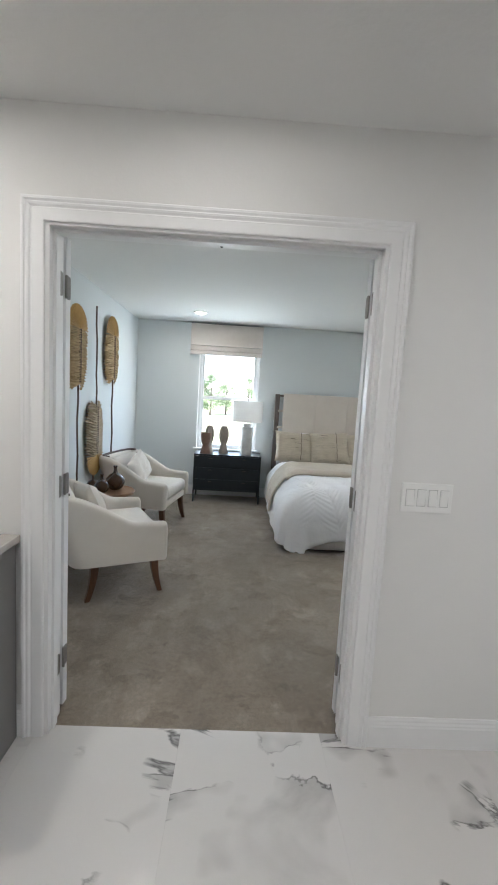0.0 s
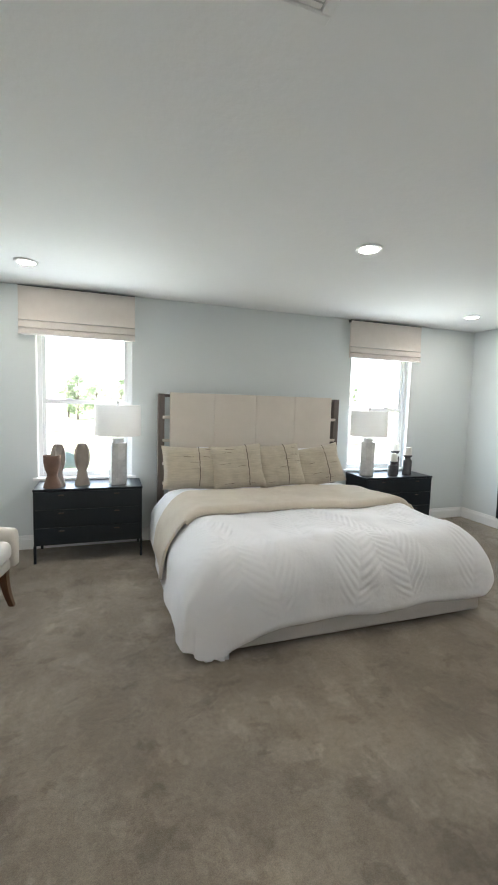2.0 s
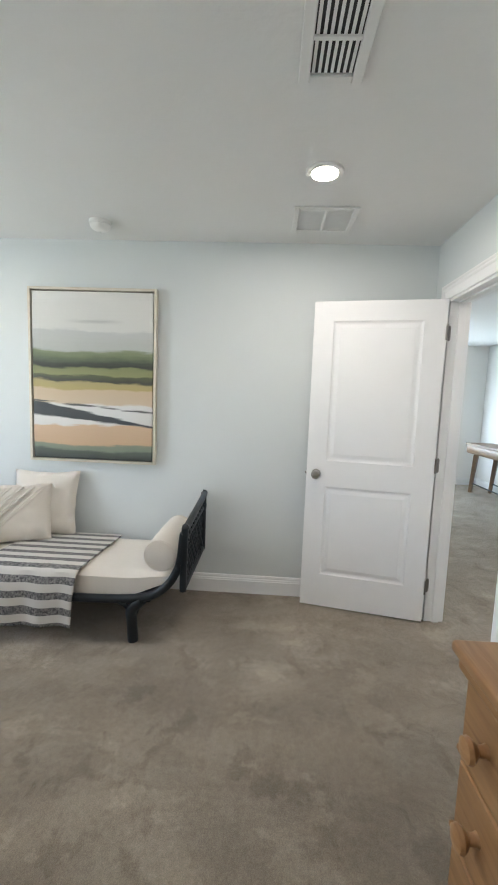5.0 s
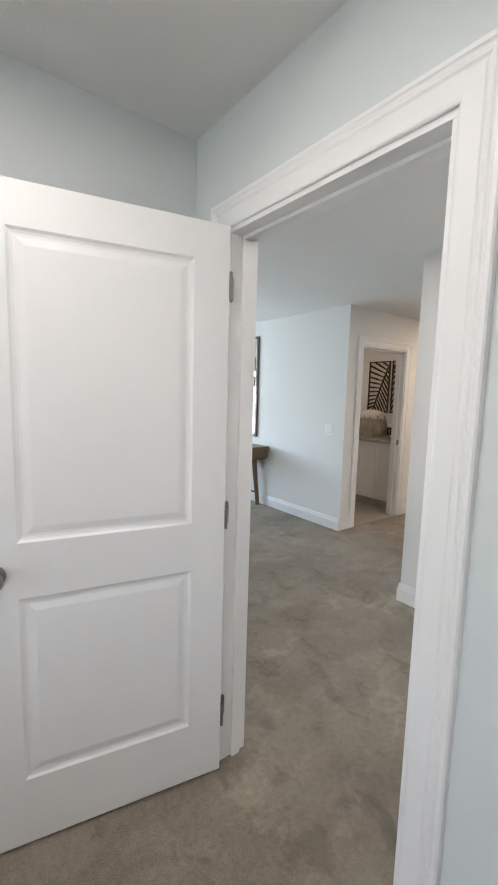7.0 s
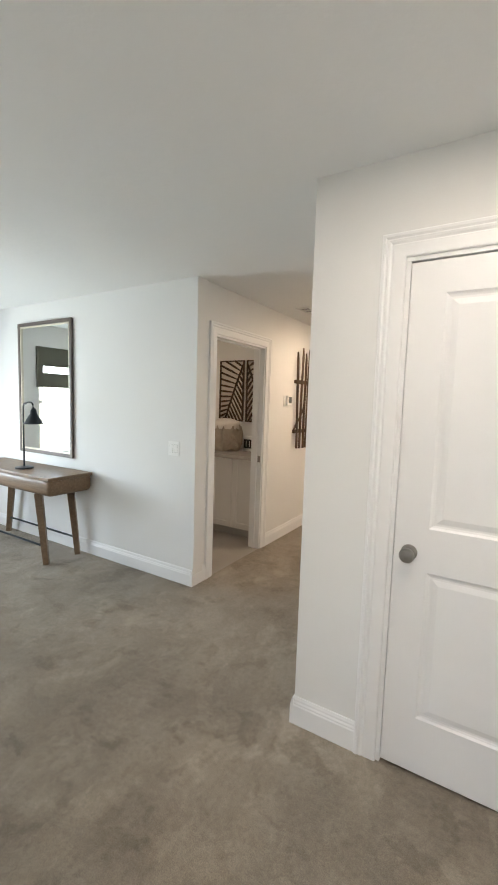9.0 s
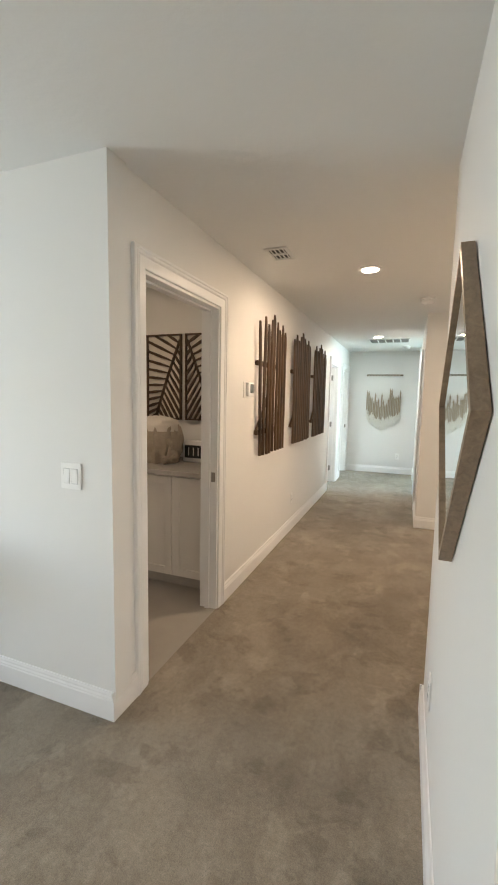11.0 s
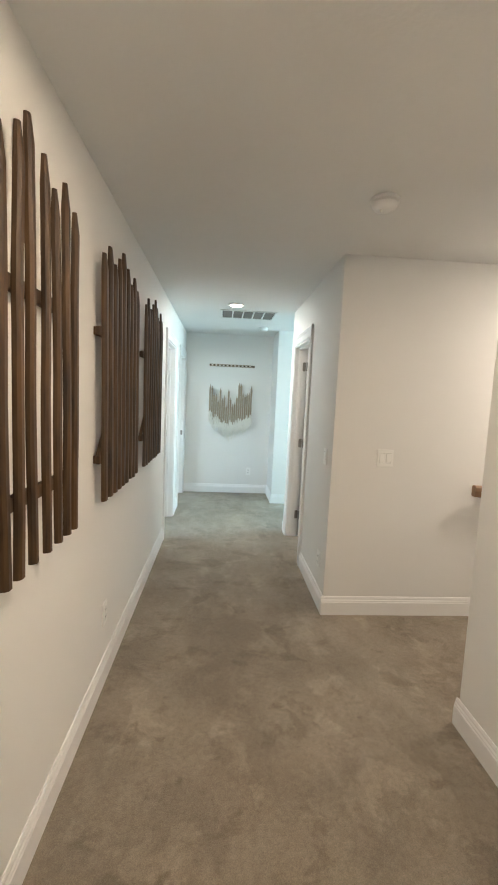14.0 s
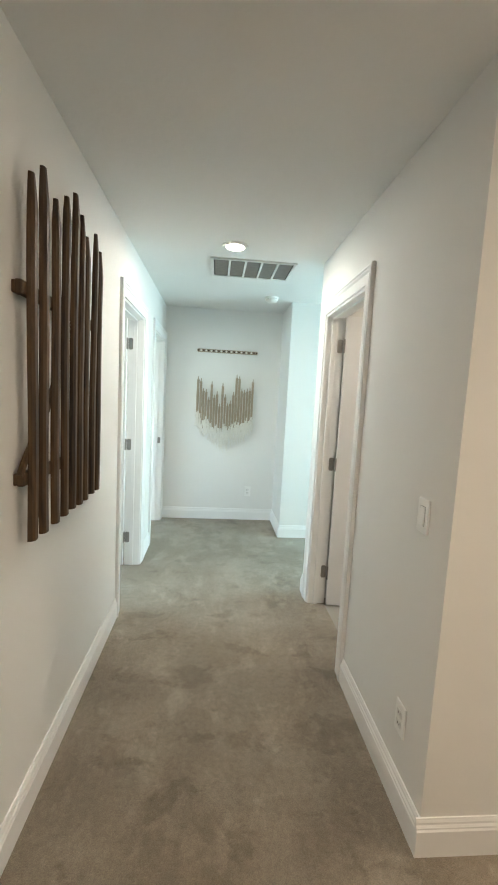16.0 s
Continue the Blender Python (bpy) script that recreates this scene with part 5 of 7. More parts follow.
# ---- daybed ----
def curve_pts(pts, n=8):
    """A smooth run of points through the given ones."""
    out, P = [], [Vector(p) for p in pts]
    P = [2 * P[0] - P[1]] + P + [2 * P[-1] - P[-2]]
    for i in range(1, len(P) - 2):
        for k in range(n):
            t = k / n
            a, b, c, d = P[i - 1:i + 3]
            out.append(0.5 * (2 * b + (c - a) * t + (2 * a - 5 * b + 4 * c - d) * t * t + (3 * b - a - 3 * c + d) * t ** 3))
    return out + [P[-2]]


daybed = thing("daybed", "black rattan daybed with cream cushion and lattice ends", "daybed", pose(4.58, 3.845, 0))
DL, DD = 0.79, 0.325        # half length along y, half depth along x
for sx, nm in ((-1, "front_rail"), (1, "back_rail")):
    bm = nb()
    tube(bm, curve_pts([(sx * DD, -DL, 0.66), (sx * DD, -DL + 0.03, 0.46), (sx * DD, -DL + 0.13, 0.32), (sx * DD, -DL + 0.32, 0.265), (sx * DD, 0, 0.255), (sx * DD, DL - 0.32, 0.265), (sx * DD, DL - 0.13, 0.32), (sx * DD, DL - 0.03, 0.46), (sx * DD, DL, 0.66)], 6), 0.024, 10)
    part(nm, bm, M_black, daybed, "curved black rattan rail")
for sy in (-1, 1):
    bm = nb()
    tube(bm, curve_pts([(-DD, sy * DL, 0.33), (-DD, sy * DL, 0.45), (-DD, sy * (DL + 0.005), 0.675), (-DD + 0.03, sy * (DL + 0.01), 0.69), (0, sy * (DL + 0.012), 0.715), (DD - 0.03, sy * (DL + 0.01), 0.735), (DD, sy * DL, 0.72), (DD, sy * DL, 0.45), (DD, sy * DL, 0.33)], 5), 0.020, 10)
    tube(bm, [(-DD, sy * DL, 0.34), (DD, sy * DL, 0.34)], 0.018, 8)
    tube(bm, [(-DD, sy * DL, 0.60), (DD, sy * DL, 0.635)], 0.010, 8)
    part("end_frame", bm, M_black, daybed, "black rattan end frame")
    bm = nb()
    n = 9
    for k in range(n):
        a, b = -DD + 2 * DD * k / n, -DD + 2 * DD * (k + 1) / n
        m = (a + b) / 2
        tube(bm, [(a, sy * DL, 0.605 + 0.05 * k / n), (m, sy * DL + 0.004, 0.70 + 0.02 * k / n)], 0.006, 6)
        tube(bm, [(m, sy * DL - 0.004, 0.70 + 0.02 * k / n), (b, sy * DL, 0.605 + 0.05 * k / n)], 0.006, 6)
    for k in range(-4, 9):
        for d in (-1, 1):
            x0, z0 = -DD + 2 * DD * k / 8, 0.345
            x1, z1 = x0 + d * 0.27, 0.615
            def clip(x0, z0, x1, z1):
                t0, t1 = 0.0, 1.0
                dx = x1 - x0
                for lim, s in ((-DD, 1), (DD, -1)):
                    f0, f1 = s * (x0 - lim), s * (x1 - lim)
                    if f0 < 0 and f1 < 0:
                        return None
                    if f0 < 0:
                        t0 = max(t0, f0 / (f0 - f1))
                    if f1 < 0:
                        t1 = min(t1, f0 / (f0 - f1))
                return None if t1 - t0 < 0.05 else (x0 + dx * t0, z0 + (z1 - z0) * t0, x0 + dx * t1, z0 + (z1 - z0) * t1)
            q = clip(x0, z0, x1, z1)
            if q:
                tube(bm, [(q[0], sy * DL + d * 0.004, q[1]), (q[2], sy * DL + d * 0.004, q[3])], 0.0055, 6)
    part("lattice", bm, M_black, daybed, "black woven lattice")
for sx in (-1, 1):
    for sy in (-1, 1):
        bm = nb()
        tube(bm, curve_pts([(sx * (DD - 0.03), sy * 0.50, 0.0), (sx * (DD - 0.02), sy * 0.495, 0.13), (sx * DD, sy * 0.50, 0.20), (sx * DD, sy * 0.56, 0.265)], 4), 0.031, 10)
        tube(bm, curve_pts([(sx * (DD - 0.025), sy * 0.495, 0.15), (sx * DD, sy * 0.47, 0.22), (sx * DD, sy * 0.40, 0.26)], 4), 0.013, 8)
        part("leg", bm, M_black, daybed, "thick black rattan leg")
for sy in (-1, 1):
    bm = nb()
    tube(bm, curve_pts([(-DD + 0.03, sy * 0.495, 0.12), (0, sy * 0.495, 0.17), (DD - 0.03, sy * 0.495, 0.12)], 5), 0.012, 8)
    part("stretcher", bm, M_black, daybed)
bm = nb()
box(bm, -DD + 0.02, DD - 0.02, -0.60, 0.60, 0.24, 0.265)
part("slat_deck", bm, M_black, daybed, smooth=False)
bm = nb()


def seat_at(u, v, top):
    y = -(DL - 0.05) + 2 * (DL - 0.05) * v
    x = -DD + 0.02 + 2 * (DD - 0.02) * u
    rise = 0.10 * smoothstep(0.42, 0.76, abs(y))
    soft = 0.03 * (1 - (2 * u - 1) ** 8) * (1 - (2 * v - 1) ** 12)
    return Vector((x, y, (0.375 + soft if top else 0.268) + rise * (0.25 if top else 1.0)))


ring_t = grid(bm, 14, 40, lambda u, v: seat_at(u, v, True))
ring_b = grid(bm, 14, 40, lambda u, v: seat_at(u, v, False))
for i in range(14):
    bm.faces.new((ring_t[i][0], ring_t[i + 1][0], ring_b[i + 1][0], ring_b[i][0]))
    bm.faces.new((ring_t[i][40], ring_t[i + 1][40], ring_b[i + 1][40], ring_b[i][40]))
for j in range(40):
    bm.faces.new((ring_t[0][j], ring_t[0][j + 1], ring_b[0][j + 1], ring_b[0][j]))
    bm.faces.new((ring_t[14][j], ring_t[14][j + 1], ring_b[14][j + 1], ring_b[14][j]))
part("seat_cushion", bm, M_linen, daybed, "cream seat cushion")


def bolster(m):
    b = thing("bolster_pillow", "cream cylindrical bolster pillow on the daybed", "pillow", m, "daybed bolsters")
    bm = nb()
    lathe(bm, [(0.0, -0.262), (0.05, -0.262), (0.082, -0.258), (0.09, -0.245), (0.094, -0.10), (0.094, 0.10), (0.09, 0.245), (0.082, 0.258), (0.05, 0.262), (0.0, 0.262)], 28)
    part("cushion", bm, M_linen, b)
    for z in (-0.252, 0.252):
        bm = nb()
        tube(bm, [(0.088 * math.cos(a), 0.088 * math.sin(a), z) for a in (2 * math.pi * i / 24 for i in range(25))], 0.004, 6)
        part("piping", bm, M_linen, b)
    return b


bolster(pose(4.57, 3.845 + 0.64, 0.500, 90, 0, 90))
bolster(pose(4.57, 3.845 - 0.64, 0.500, 90, 0, 90))
big = pillow("square_pillow", "large plain cream square pillow against the wall", pose(4.79, 4.16, 0.402, -14, 0, -84), 0.45, 0.46, 0.15, M_linen, 41)
tex = thing("textured_pillow", "cream pillow with raised diagonal cords and tassels", "pillow", pose(4.62, 4.24, 0.402, -20, 0, -66))
part("cushion", pillow_mesh(0.43, 0.40, 0.14, 42), M_linen, tex)
for k in range(11):
    bm, pts = nb(), []
    off = -0.34 + 0.068 * k
    for i in range(26):
        f = -0.5 + i / 25
        x, z = off + 0.45 * f * 0.9, 0.20 + 0.40 * f
        if off > 0:
            x = -off + 0.05 + 0.45 * f * 0.9
        a, b = 2 * x / 0.43, 2 * z / 0.40 - 1
        if abs(a) > 0.90 or abs(b) > 0.90:
            continue
        th = 0.07 * ((1 - abs(a) ** 2.6) * (1 - abs(b) ** 2.6)) ** 0.42
        pts.append((x, -th - 0.002, z))
    if len(pts) > 3:
        tube(bm, pts, 0.009, 6)
        part("cord", bm, M_linen, tex)
    else:
        bm.free()
for x in (-0.205, 0.205):
    for z in (0.005, 0.395):
        bm = nb()
        tube(bm, [(x, 0, z), (x * 1.06, -0.005, z - 0.012), (x * 1.10, -0.008, z - 0.04)], 0.005, 7, 0.013)
        part("tassel", bm, M_linen, tex)

M_stripe = bpy.data.materials.new("striped_weave")
M_stripe.use_nodes = True
nt = M_stripe.node_tree
pb = nt.nodes["Principled BSDF"]
pb.inputs["Roughness"].default_value = 0.95
uvn, sep, mth, gt = nt.nodes.new("ShaderNodeUVMap"), nt.nodes.new("ShaderNodeSeparateXYZ"), nt.nodes.new("ShaderNodeMath"), nt.nodes.new("ShaderNodeMath")
nt.links.new(uvn.outputs[0], sep.inputs[0])
mth.operation, gt.operation = "PINGPONG", "GREATER_THAN"
mth.inputs[1].default_value, gt.inputs[1].default_value = 0.5, 0.27
sc = nt.nodes.new("ShaderNodeMath")
sc.operation = "MULTIPLY"
sc.inputs[1].default_value = 10.5
nt.links.new(sep.outputs[1], sc.inputs[0])
nt.links.new(sc.outputs[0], mth.inputs[0])
nt.links.new(mth.outputs[0], gt.inputs[0])
dark = ramp_mix(nt, noise_out(nt, 90, stretch=(1, 1, 1), lo=0.35, hi=0.65), (0.06, 0.06, 0.065), (0.30, 0.29, 0.28))
mx = nt.nodes.new("ShaderNodeMix")
mx.data_type = "RGBA"
nt.links.new(gt.outputs[0], mx.inputs[0])
mx.inputs[6].default_value = (0.62, 0.60, 0.56, 1)
nt.links.new(dark, mx.inputs[7])
nt.links.new(mx.outputs[2], pb.inputs["Base Color"])
bump(nt, pb, noise_out(nt, 250), 0.4, 0.005)

sthrow = thing("striped_throw", "grey and white striped throw hanging over the daybed", "blanket", pose(4.58, 3.845, 0))
bm = nb()
TH = [(0.27, 0.413), (0.0, 0.416), (-0.20, 0.414), (-0.29, 0.410), (-0.335, 0.392), (-0.358, 0.34), (-0.365, 0.25), (-0.368, 0.10)]
run = [0.0]
for a, b in zip(TH, TH[1:]):
    run.append(run[-1] + math.dist(a, b))


def throw2(u, v):
    d = v * run[-1]
    i = max(k for k in range(len(run) - 1) if run[k] <= d + 1e-9)
    f = (d - run[i]) / (run[i + 1] - run[i])
    x, z = TH[i][0] + f * (TH[i + 1][0] - TH[i][0]), TH[i][1] + f * (TH[i + 1][1] - TH[i][1])
    w = 0.012 * math.sin(u * 19 + 2) * smoothstep(0.5, 0.9, v) + 0.005 * noise.noise(Vector((u * 5, v * 5, 3)))
    return Vector((x - (w if z < 0.385 else 0), -0.20 + 0.60 * u + 0.06 * (v - 0.5), z + (abs(w) * 0.6 if z >= 0.385 else 0) + 0.02 * u * (0 if z > 0.2 else -1)))


vs = grid(bm, 40, 60, throw2)
uv = bm.loops.layers.uv.new("UVMap")
idx = {}
for i, col in enumerate(vs):
    for j, v in enumerate(col):
        idx[v] = (i / 40, j / 60)
for f in bm.faces:
    for lp in f.loops:
        lp[uv].uv = idx[lp.vert]
st = part("cloth", bm, M_stripe, sthrow)
so = st.modifiers.new("thick", "SOLIDIFY")
so.thickness, so.offset = 0.007, 1


# ---- painting ----
def paint_layers():
    """Bands of paint with brushed edges, a dark wedge across a white one, and streaks in the sky."""
    m = bpy.data.materials.new("abstract_landscape_paint")
    m.use_nodes = True
    nt = m.node_tree
    b = nt.nodes["Principled BSDF"]
    b.inputs["Roughness"].default_value = 0.55
    tc, sp = nt.nodes.new("ShaderNodeTexCoord"), nt.nodes.new("ShaderNodeSeparateXYZ")
    nt.links.new(tc.outputs["Generated"], sp.inputs[0])

    def brush(scale, stretch, detail):
        mp, tx = nt.nodes.new("ShaderNodeMapping"), nt.nodes.new("ShaderNodeTexNoise")
        mp.inputs[3].default_value = stretch
        tx.inputs["Scale"].default_value, tx.inputs["Detail"].default_value, tx.inputs["Roughness"].default_value = scale, detail, 0.62
        nt.links.new(tc.outputs["Generated"], mp.inputs[0])
        nt.links.new(mp.outputs[0], tx.inputs["Vector"])
        return tx.outputs[0]

    def math_node(op, a, c, d=None):
        n = nt.nodes.new("ShaderNodeMath")
        n.operation = op
        for i, v in enumerate((a, c, d)):
            if v is None:
                continue
            if isinstance(v, (int, float)):
                n.inputs[i].default_value = v
            else:
                nt.links.new(v, n.inputs[i])
        return n.outputs[0]

    def soft(v, lo, hi):
        r = nt.nodes.new("ShaderNodeMapRange")
        r.inputs[1].default_value, r.inputs[2].default_value = lo, hi
        nt.links.new(v, r.inputs[0])
        return r.outputs[0]

    def over(fac, base, colour):
        x = nt.nodes.new("ShaderNodeMix")
        x.data_type = "RGBA"
        nt.links.new(fac, x.inputs[0])
        nt.links.new(base, x.inputs[6])
        x.inputs[7].default_value = (*colour, 1)
        return x.outputs[2]
    wide, streak = brush(1.5, (1, 1.5, 5.0), 3), brush(2.2, (1, 1.2, 26.0), 5)
    u = math_node("SUBTRACT", 1.0, sp.outputs[1])
    z = math_node("ADD", math_node("MULTIPLY_ADD", wide, 0.07, -0.035), math_node("MULTIPLY_ADD", streak, 0.030, -0.015))
    z = math_node("ADD", z, sp.outputs[2])
    cr = nt.nodes.new("ShaderNodeValToRGB")
    stops = ((0.0, (0.06, 0.07, 0.065)), (0.045, (0.10, 0.12, 0.10)), (0.06, (0.22, 0.26, 0.20)), (0.085, (0.24, 0.27, 0.20)), (0.095, (0.58, 0.40, 0.25)), (0.20, (0.62, 0.44, 0.29)),
             (0.21, (0.70, 0.69, 0.66)), (0.325, (0.72, 0.71, 0.69)), (0.335, (0.62, 0.50, 0.36)), (0.42, (0.60, 0.47, 0.32)), (0.43, (0.45, 0.36, 0.15)), (0.465, (0.42, 0.35, 0.16)),
             (0.475, (0.06, 0.065, 0.05)), (0.50, (0.10, 0.11, 0.06)), (0.51, (0.27, 0.28, 0.13)), (0.55, (0.22, 0.24, 0.11)), (0.56, (0.04, 0.045, 0.035)), (0.585, (0.07, 0.085, 0.06)),
             (0.62, (0.16, 0.19, 0.11)), (0.645, (0.22, 0.26, 0.15)), (0.66, (0.48, 0.50, 0.47)), (0.765, (0.54, 0.55, 0.54)), (0.78, (0.68, 0.68, 0.65)), (1.0, (0.74, 0.73, 0.70)))
    while len(cr.color_ramp.elements) < len(stops):
        cr.color_ramp.elements.new(0.5)
    for e, (p, c) in zip(cr.color_ramp.elements, stops):
        e.position = p
        e.color = (*c, 1)
    nt.links.new(z, cr.inputs[0])
    col = cr.outputs[0]
    # the dark wedge, thick at one side and running out at the other
    zw = math_node("MULTIPLY_ADD", streak, 0.035, -0.0175)
    zw = math_node("ADD", zw, sp.outputs[2])
    above = soft(math_node("SUBTRACT", zw, math_node("MULTIPLY_ADD", u, -0.065, 0.262)), 0.0, 0.008)
    below = soft(math_node("SUBTRACT", math_node("MULTIPLY_ADD", u, -0.135, 0.352), zw), 0.0, 0.008)
    col = over(math_node("MULTIPLY", above, below), col, (0.055, 0.062, 0.066))
    # a thin dark stroke along the upper edge of the white
    line = math_node("ABSOLUTE", math_node("SUBTRACT", zw, math_node("MULTIPLY_ADD", u, -0.055, 0.352)), 0.0)
    col = over(math_node("MULTIPLY", soft(line, 0.008, 0.003), soft(streak, 0.42, 0.52)), col, (0.10, 0.10, 0.095))
    # a grey streak in the pale sky
    line = math_node("ABSOLUTE", math_node("SUBTRACT", zw, 0.828), 0.0)
    mid = soft(math_node("ABSOLUTE", math_node("SUBTRACT", u, 0.52), 0.0), 0.26, 0.08)
    col = over(math_node("MULTIPLY", math_node("MULTIPLY", soft(line, 0.016, 0.0), mid), 0.7), col, (0.42, 0.42, 0.41))
    nt.links.new(col, b.inputs["Base Color"])
    bump(nt, b, streak, 0.3, 0.008)
    return m


def framed(name, label, m, w, h, inner, frame_mat, gap=True):
    p = thing(name, label, "painting", m)
    for nm, a, b, c, d in (("frame_side", -w, -w + 0.018, 0, h), ("frame_side", w - 0.018, w, 0, h), ("frame_top", -w + 0.018, w - 0.018, h - 0.018, h), ("frame_bottom", -w + 0.018, w - 0.018, 0, 0.018)):
        bm = nb()
        box(bm, -0.045, -0.002, a, b, c, d, 0.002)
        part(nm, bm, frame_mat, p, smooth=False)
    bm = nb()
    box(bm, -0.010, -0.003, -w + 0.018, w - 0.018, 0.018, h - 0.018)
    part("backing", bm, M_dark, p, smooth=False)
    bm = nb()
    box(bm, -0.036, -0.0105, -w + 0.026, w - 0.026, 0.026, h - 0.026, 0.002)
    part("canvas", bm, inner, p, "abstract layered landscape in green, ochre and grey", smooth=False)
    return p


M_champagne = mat("champagne_frame", (0.72, 0.67, 0.57), (0.64, 0.59, 0.49), 10, 0.4, 0.3)
framed("landscape_painting", "framed abstract landscape painting in green, ochre and grey", pose(EX, 3.858, 0.915), 0.45, 1.20, paint_layers(), M_champagne)


# ---- pine dresser ----
dresser = thing("pine_dresser", "honey pine chest of drawers with round wooden knobs", "dresser", pose(3.03, 1.585, 0))
DWD, DDP, DH = 0.68, 0.535, 0.85
bm = nb()
box(bm, -DWD, 0.025, -0.005, DDP + 0.025, DH - 0.03, DH, 0.010, 3)
part("top", bm, M_pine, dresser)
bm = nb()
box(bm, -DWD + 0.03, -0.002, 0.005, DDP - 0.012, 0.166, DH - 0.031)
part("carcass", bm, M_pine, dresser, smooth=False)
bm = nb()
box(bm, -DWD + 0.015, 0.008, 0.0, DDP + 0.010, 0.0, 0.165, 0.008, 2)
part("plinth", bm, M_pine, dresser, smooth=False)
bm = nb()
box(bm, -DWD + 0.02, 0.004, DDP - 0.010, DDP + 0.014, DH - 0.062, DH - 0.0315, 0.008, 2)
part("cornice", bm, M_pine, dresser, smooth=False)
dh = 0.208
for i in range(3):
    bm = nb()
    z0 = 0.175 + dh * i
    box(bm, -DWD + 0.06, -0.032, DDP - 0.0115, DDP + 0.006, z0 + 0.008, z0 + dh - 0.008, 0.004, 1)
    d = part("drawer", bm, M_pine, dresser, smooth=False)
    bm = nb()
    box(bm, -DWD + 0.03, -0.002, DDP - 0.011, DDP + 0.002, z0 - 0.0075, z0 + 0.0075, 0.003, 1)
    part("rail", bm, M_pine, dresser, smooth=False)
    for x in (-0.135, -DWD + 0.155):
        bm = nb()
        lathe(bm, [(0.0, 0.0), (0.016, 0.0), (0.013, 0.006), (0.012, 0.02), (0.022, 0.028), (0.028, 0.036), (0.026, 0.046), (0.012, 0.052), (0.0, 0.053)], 20)
        k = part("knob", bm, M_pine, d, "round pine knob")
        k.matrix_local = pose(x, DDP + 0.006, z0 + dh / 2, -90)


# ---- diamond mirror on the closet wall ----
dm = thing("diamond_mirror", "diamond-shaped wall mirror in a deep oak frame", "mirror", pose(CB, -0.945, 1.455))
HYD, HZD = 0.42, 0.432
corners = [(0, HZD), (HYD, 0), (0, -HZD), (-HYD, 0)]
for i in range(4):
    bm = nb()
    (y0, z0), (y1, z1) = corners[i], corners[(i + 1) % 4]
    k = 0.935
    ring = []
    for x in (0.003, 0.037):
        for f in (1.0, k):
            ring.append([bm.verts.new((x, y0 * f, z0 * f)), bm.verts.new((x, y1 * f, z1 * f))])
    for a, b in ((0, 1), (1, 3), (3, 2), (2, 0)):
        bm.faces.new((ring[a][0], ring[a][1], ring[b][1], ring[b][0]))
    for e in (0, 1):
        bm.faces.new([ring[j][e] for j in (0, 1, 3, 2)])
    part("frame_side", bm, M_mframe, dm, "deep oak frame side", smooth=False)
bm = nb()
a = [bm.verts.new((0.028, y * 0.936, z * 0.936)) for y, z in corners]
b = [bm.verts.new((0.022, y * 0.936, z * 0.936)) for y, z in corners]
bm.faces.new(a)
bm.faces.new(b[::-1])
for i in range(4):
    bm.faces.new((a[i], a[(i + 1) % 4], b[(i + 1) % 4], b[i]))
part("glass", bm, M_mirror, dm, "mirror glass", smooth=False)


# ---- loft: console, mirror, lamp ----
console = thing("console_table", "grey-brown wooden console table with splayed legs", "table", pose(7.58, -1.08, 0))
bm = nb()
box(bm, 0.0, 1.5, 0.0, 0.44, 0.635, 0.79, 0.045, 4)
part("drawer_case", bm, M_oak, console)
bm = nb()
box(bm, -0.004, 1.504, 0.004, 0.446, 0.775, 0.806, 0.006, 2)
part("top", bm, M_oak, console, smooth=False)
for x, dx in ((0.25, -0.065), (1.25, 0.065)):
    for y in (0.06, 0.38):
        bm = nb()
        tube(bm, [(x, y, 0.636), (x + dx * 1.6, y, 0.0)], 0.044, 4, 0.032)
        part("leg", bm, M_oak, console, "splayed wooden leg", smooth=False)
for y in (0.06, 0.38):
    bm = nb()
    tube(bm, [(0.17, y, 0.16), (1.33, y, 0.16)], 0.010, 8)
    part("stretcher", bm, M_black, console, "black metal stretcher")

lm = thing("rectangular_mirror", "tall rectangular mirror in a dark metal frame", "mirror", pose(8.33, -1.107, 0.905))
for nm, a, b, c, d in (("frame_side", -0.45, -0.415, 0, 1.345), ("frame_side", 0.415, 0.45, 0, 1.345), ("frame_top", -0.415, 0.415, 1.31, 1.345), ("frame_bottom", -0.415, 0.415, 0, 0.035)):
    bm = nb()
    box(bm, a, b, 0.002, 0.030, c, d, 0.004)
    part(nm, bm, M_bedwood, lm, smooth=False)
bm = nb()
for a, b, c, d in ((-0.4145, -0.400, 0.0355, 1.3095), (0.400, 0.4145, 0.0355, 1.3095), (-0.3995, 0.3995, 1.295, 1.3095), (-0.3995, 0.3995, 0.0355, 0.050)):
    box(bm, a, b, 0.003, 0.024, c, d, 0.002)
part("inner_liner", bm, M_champagne, lm, "pale inner liner", smooth=False)
bm = nb()
box(bm, -0.3995, 0.3995, 0.004, 0.012, 0.0505, 1.2945)
part("glass", bm, M_mirror, lm, "mirror glass", smooth=False)

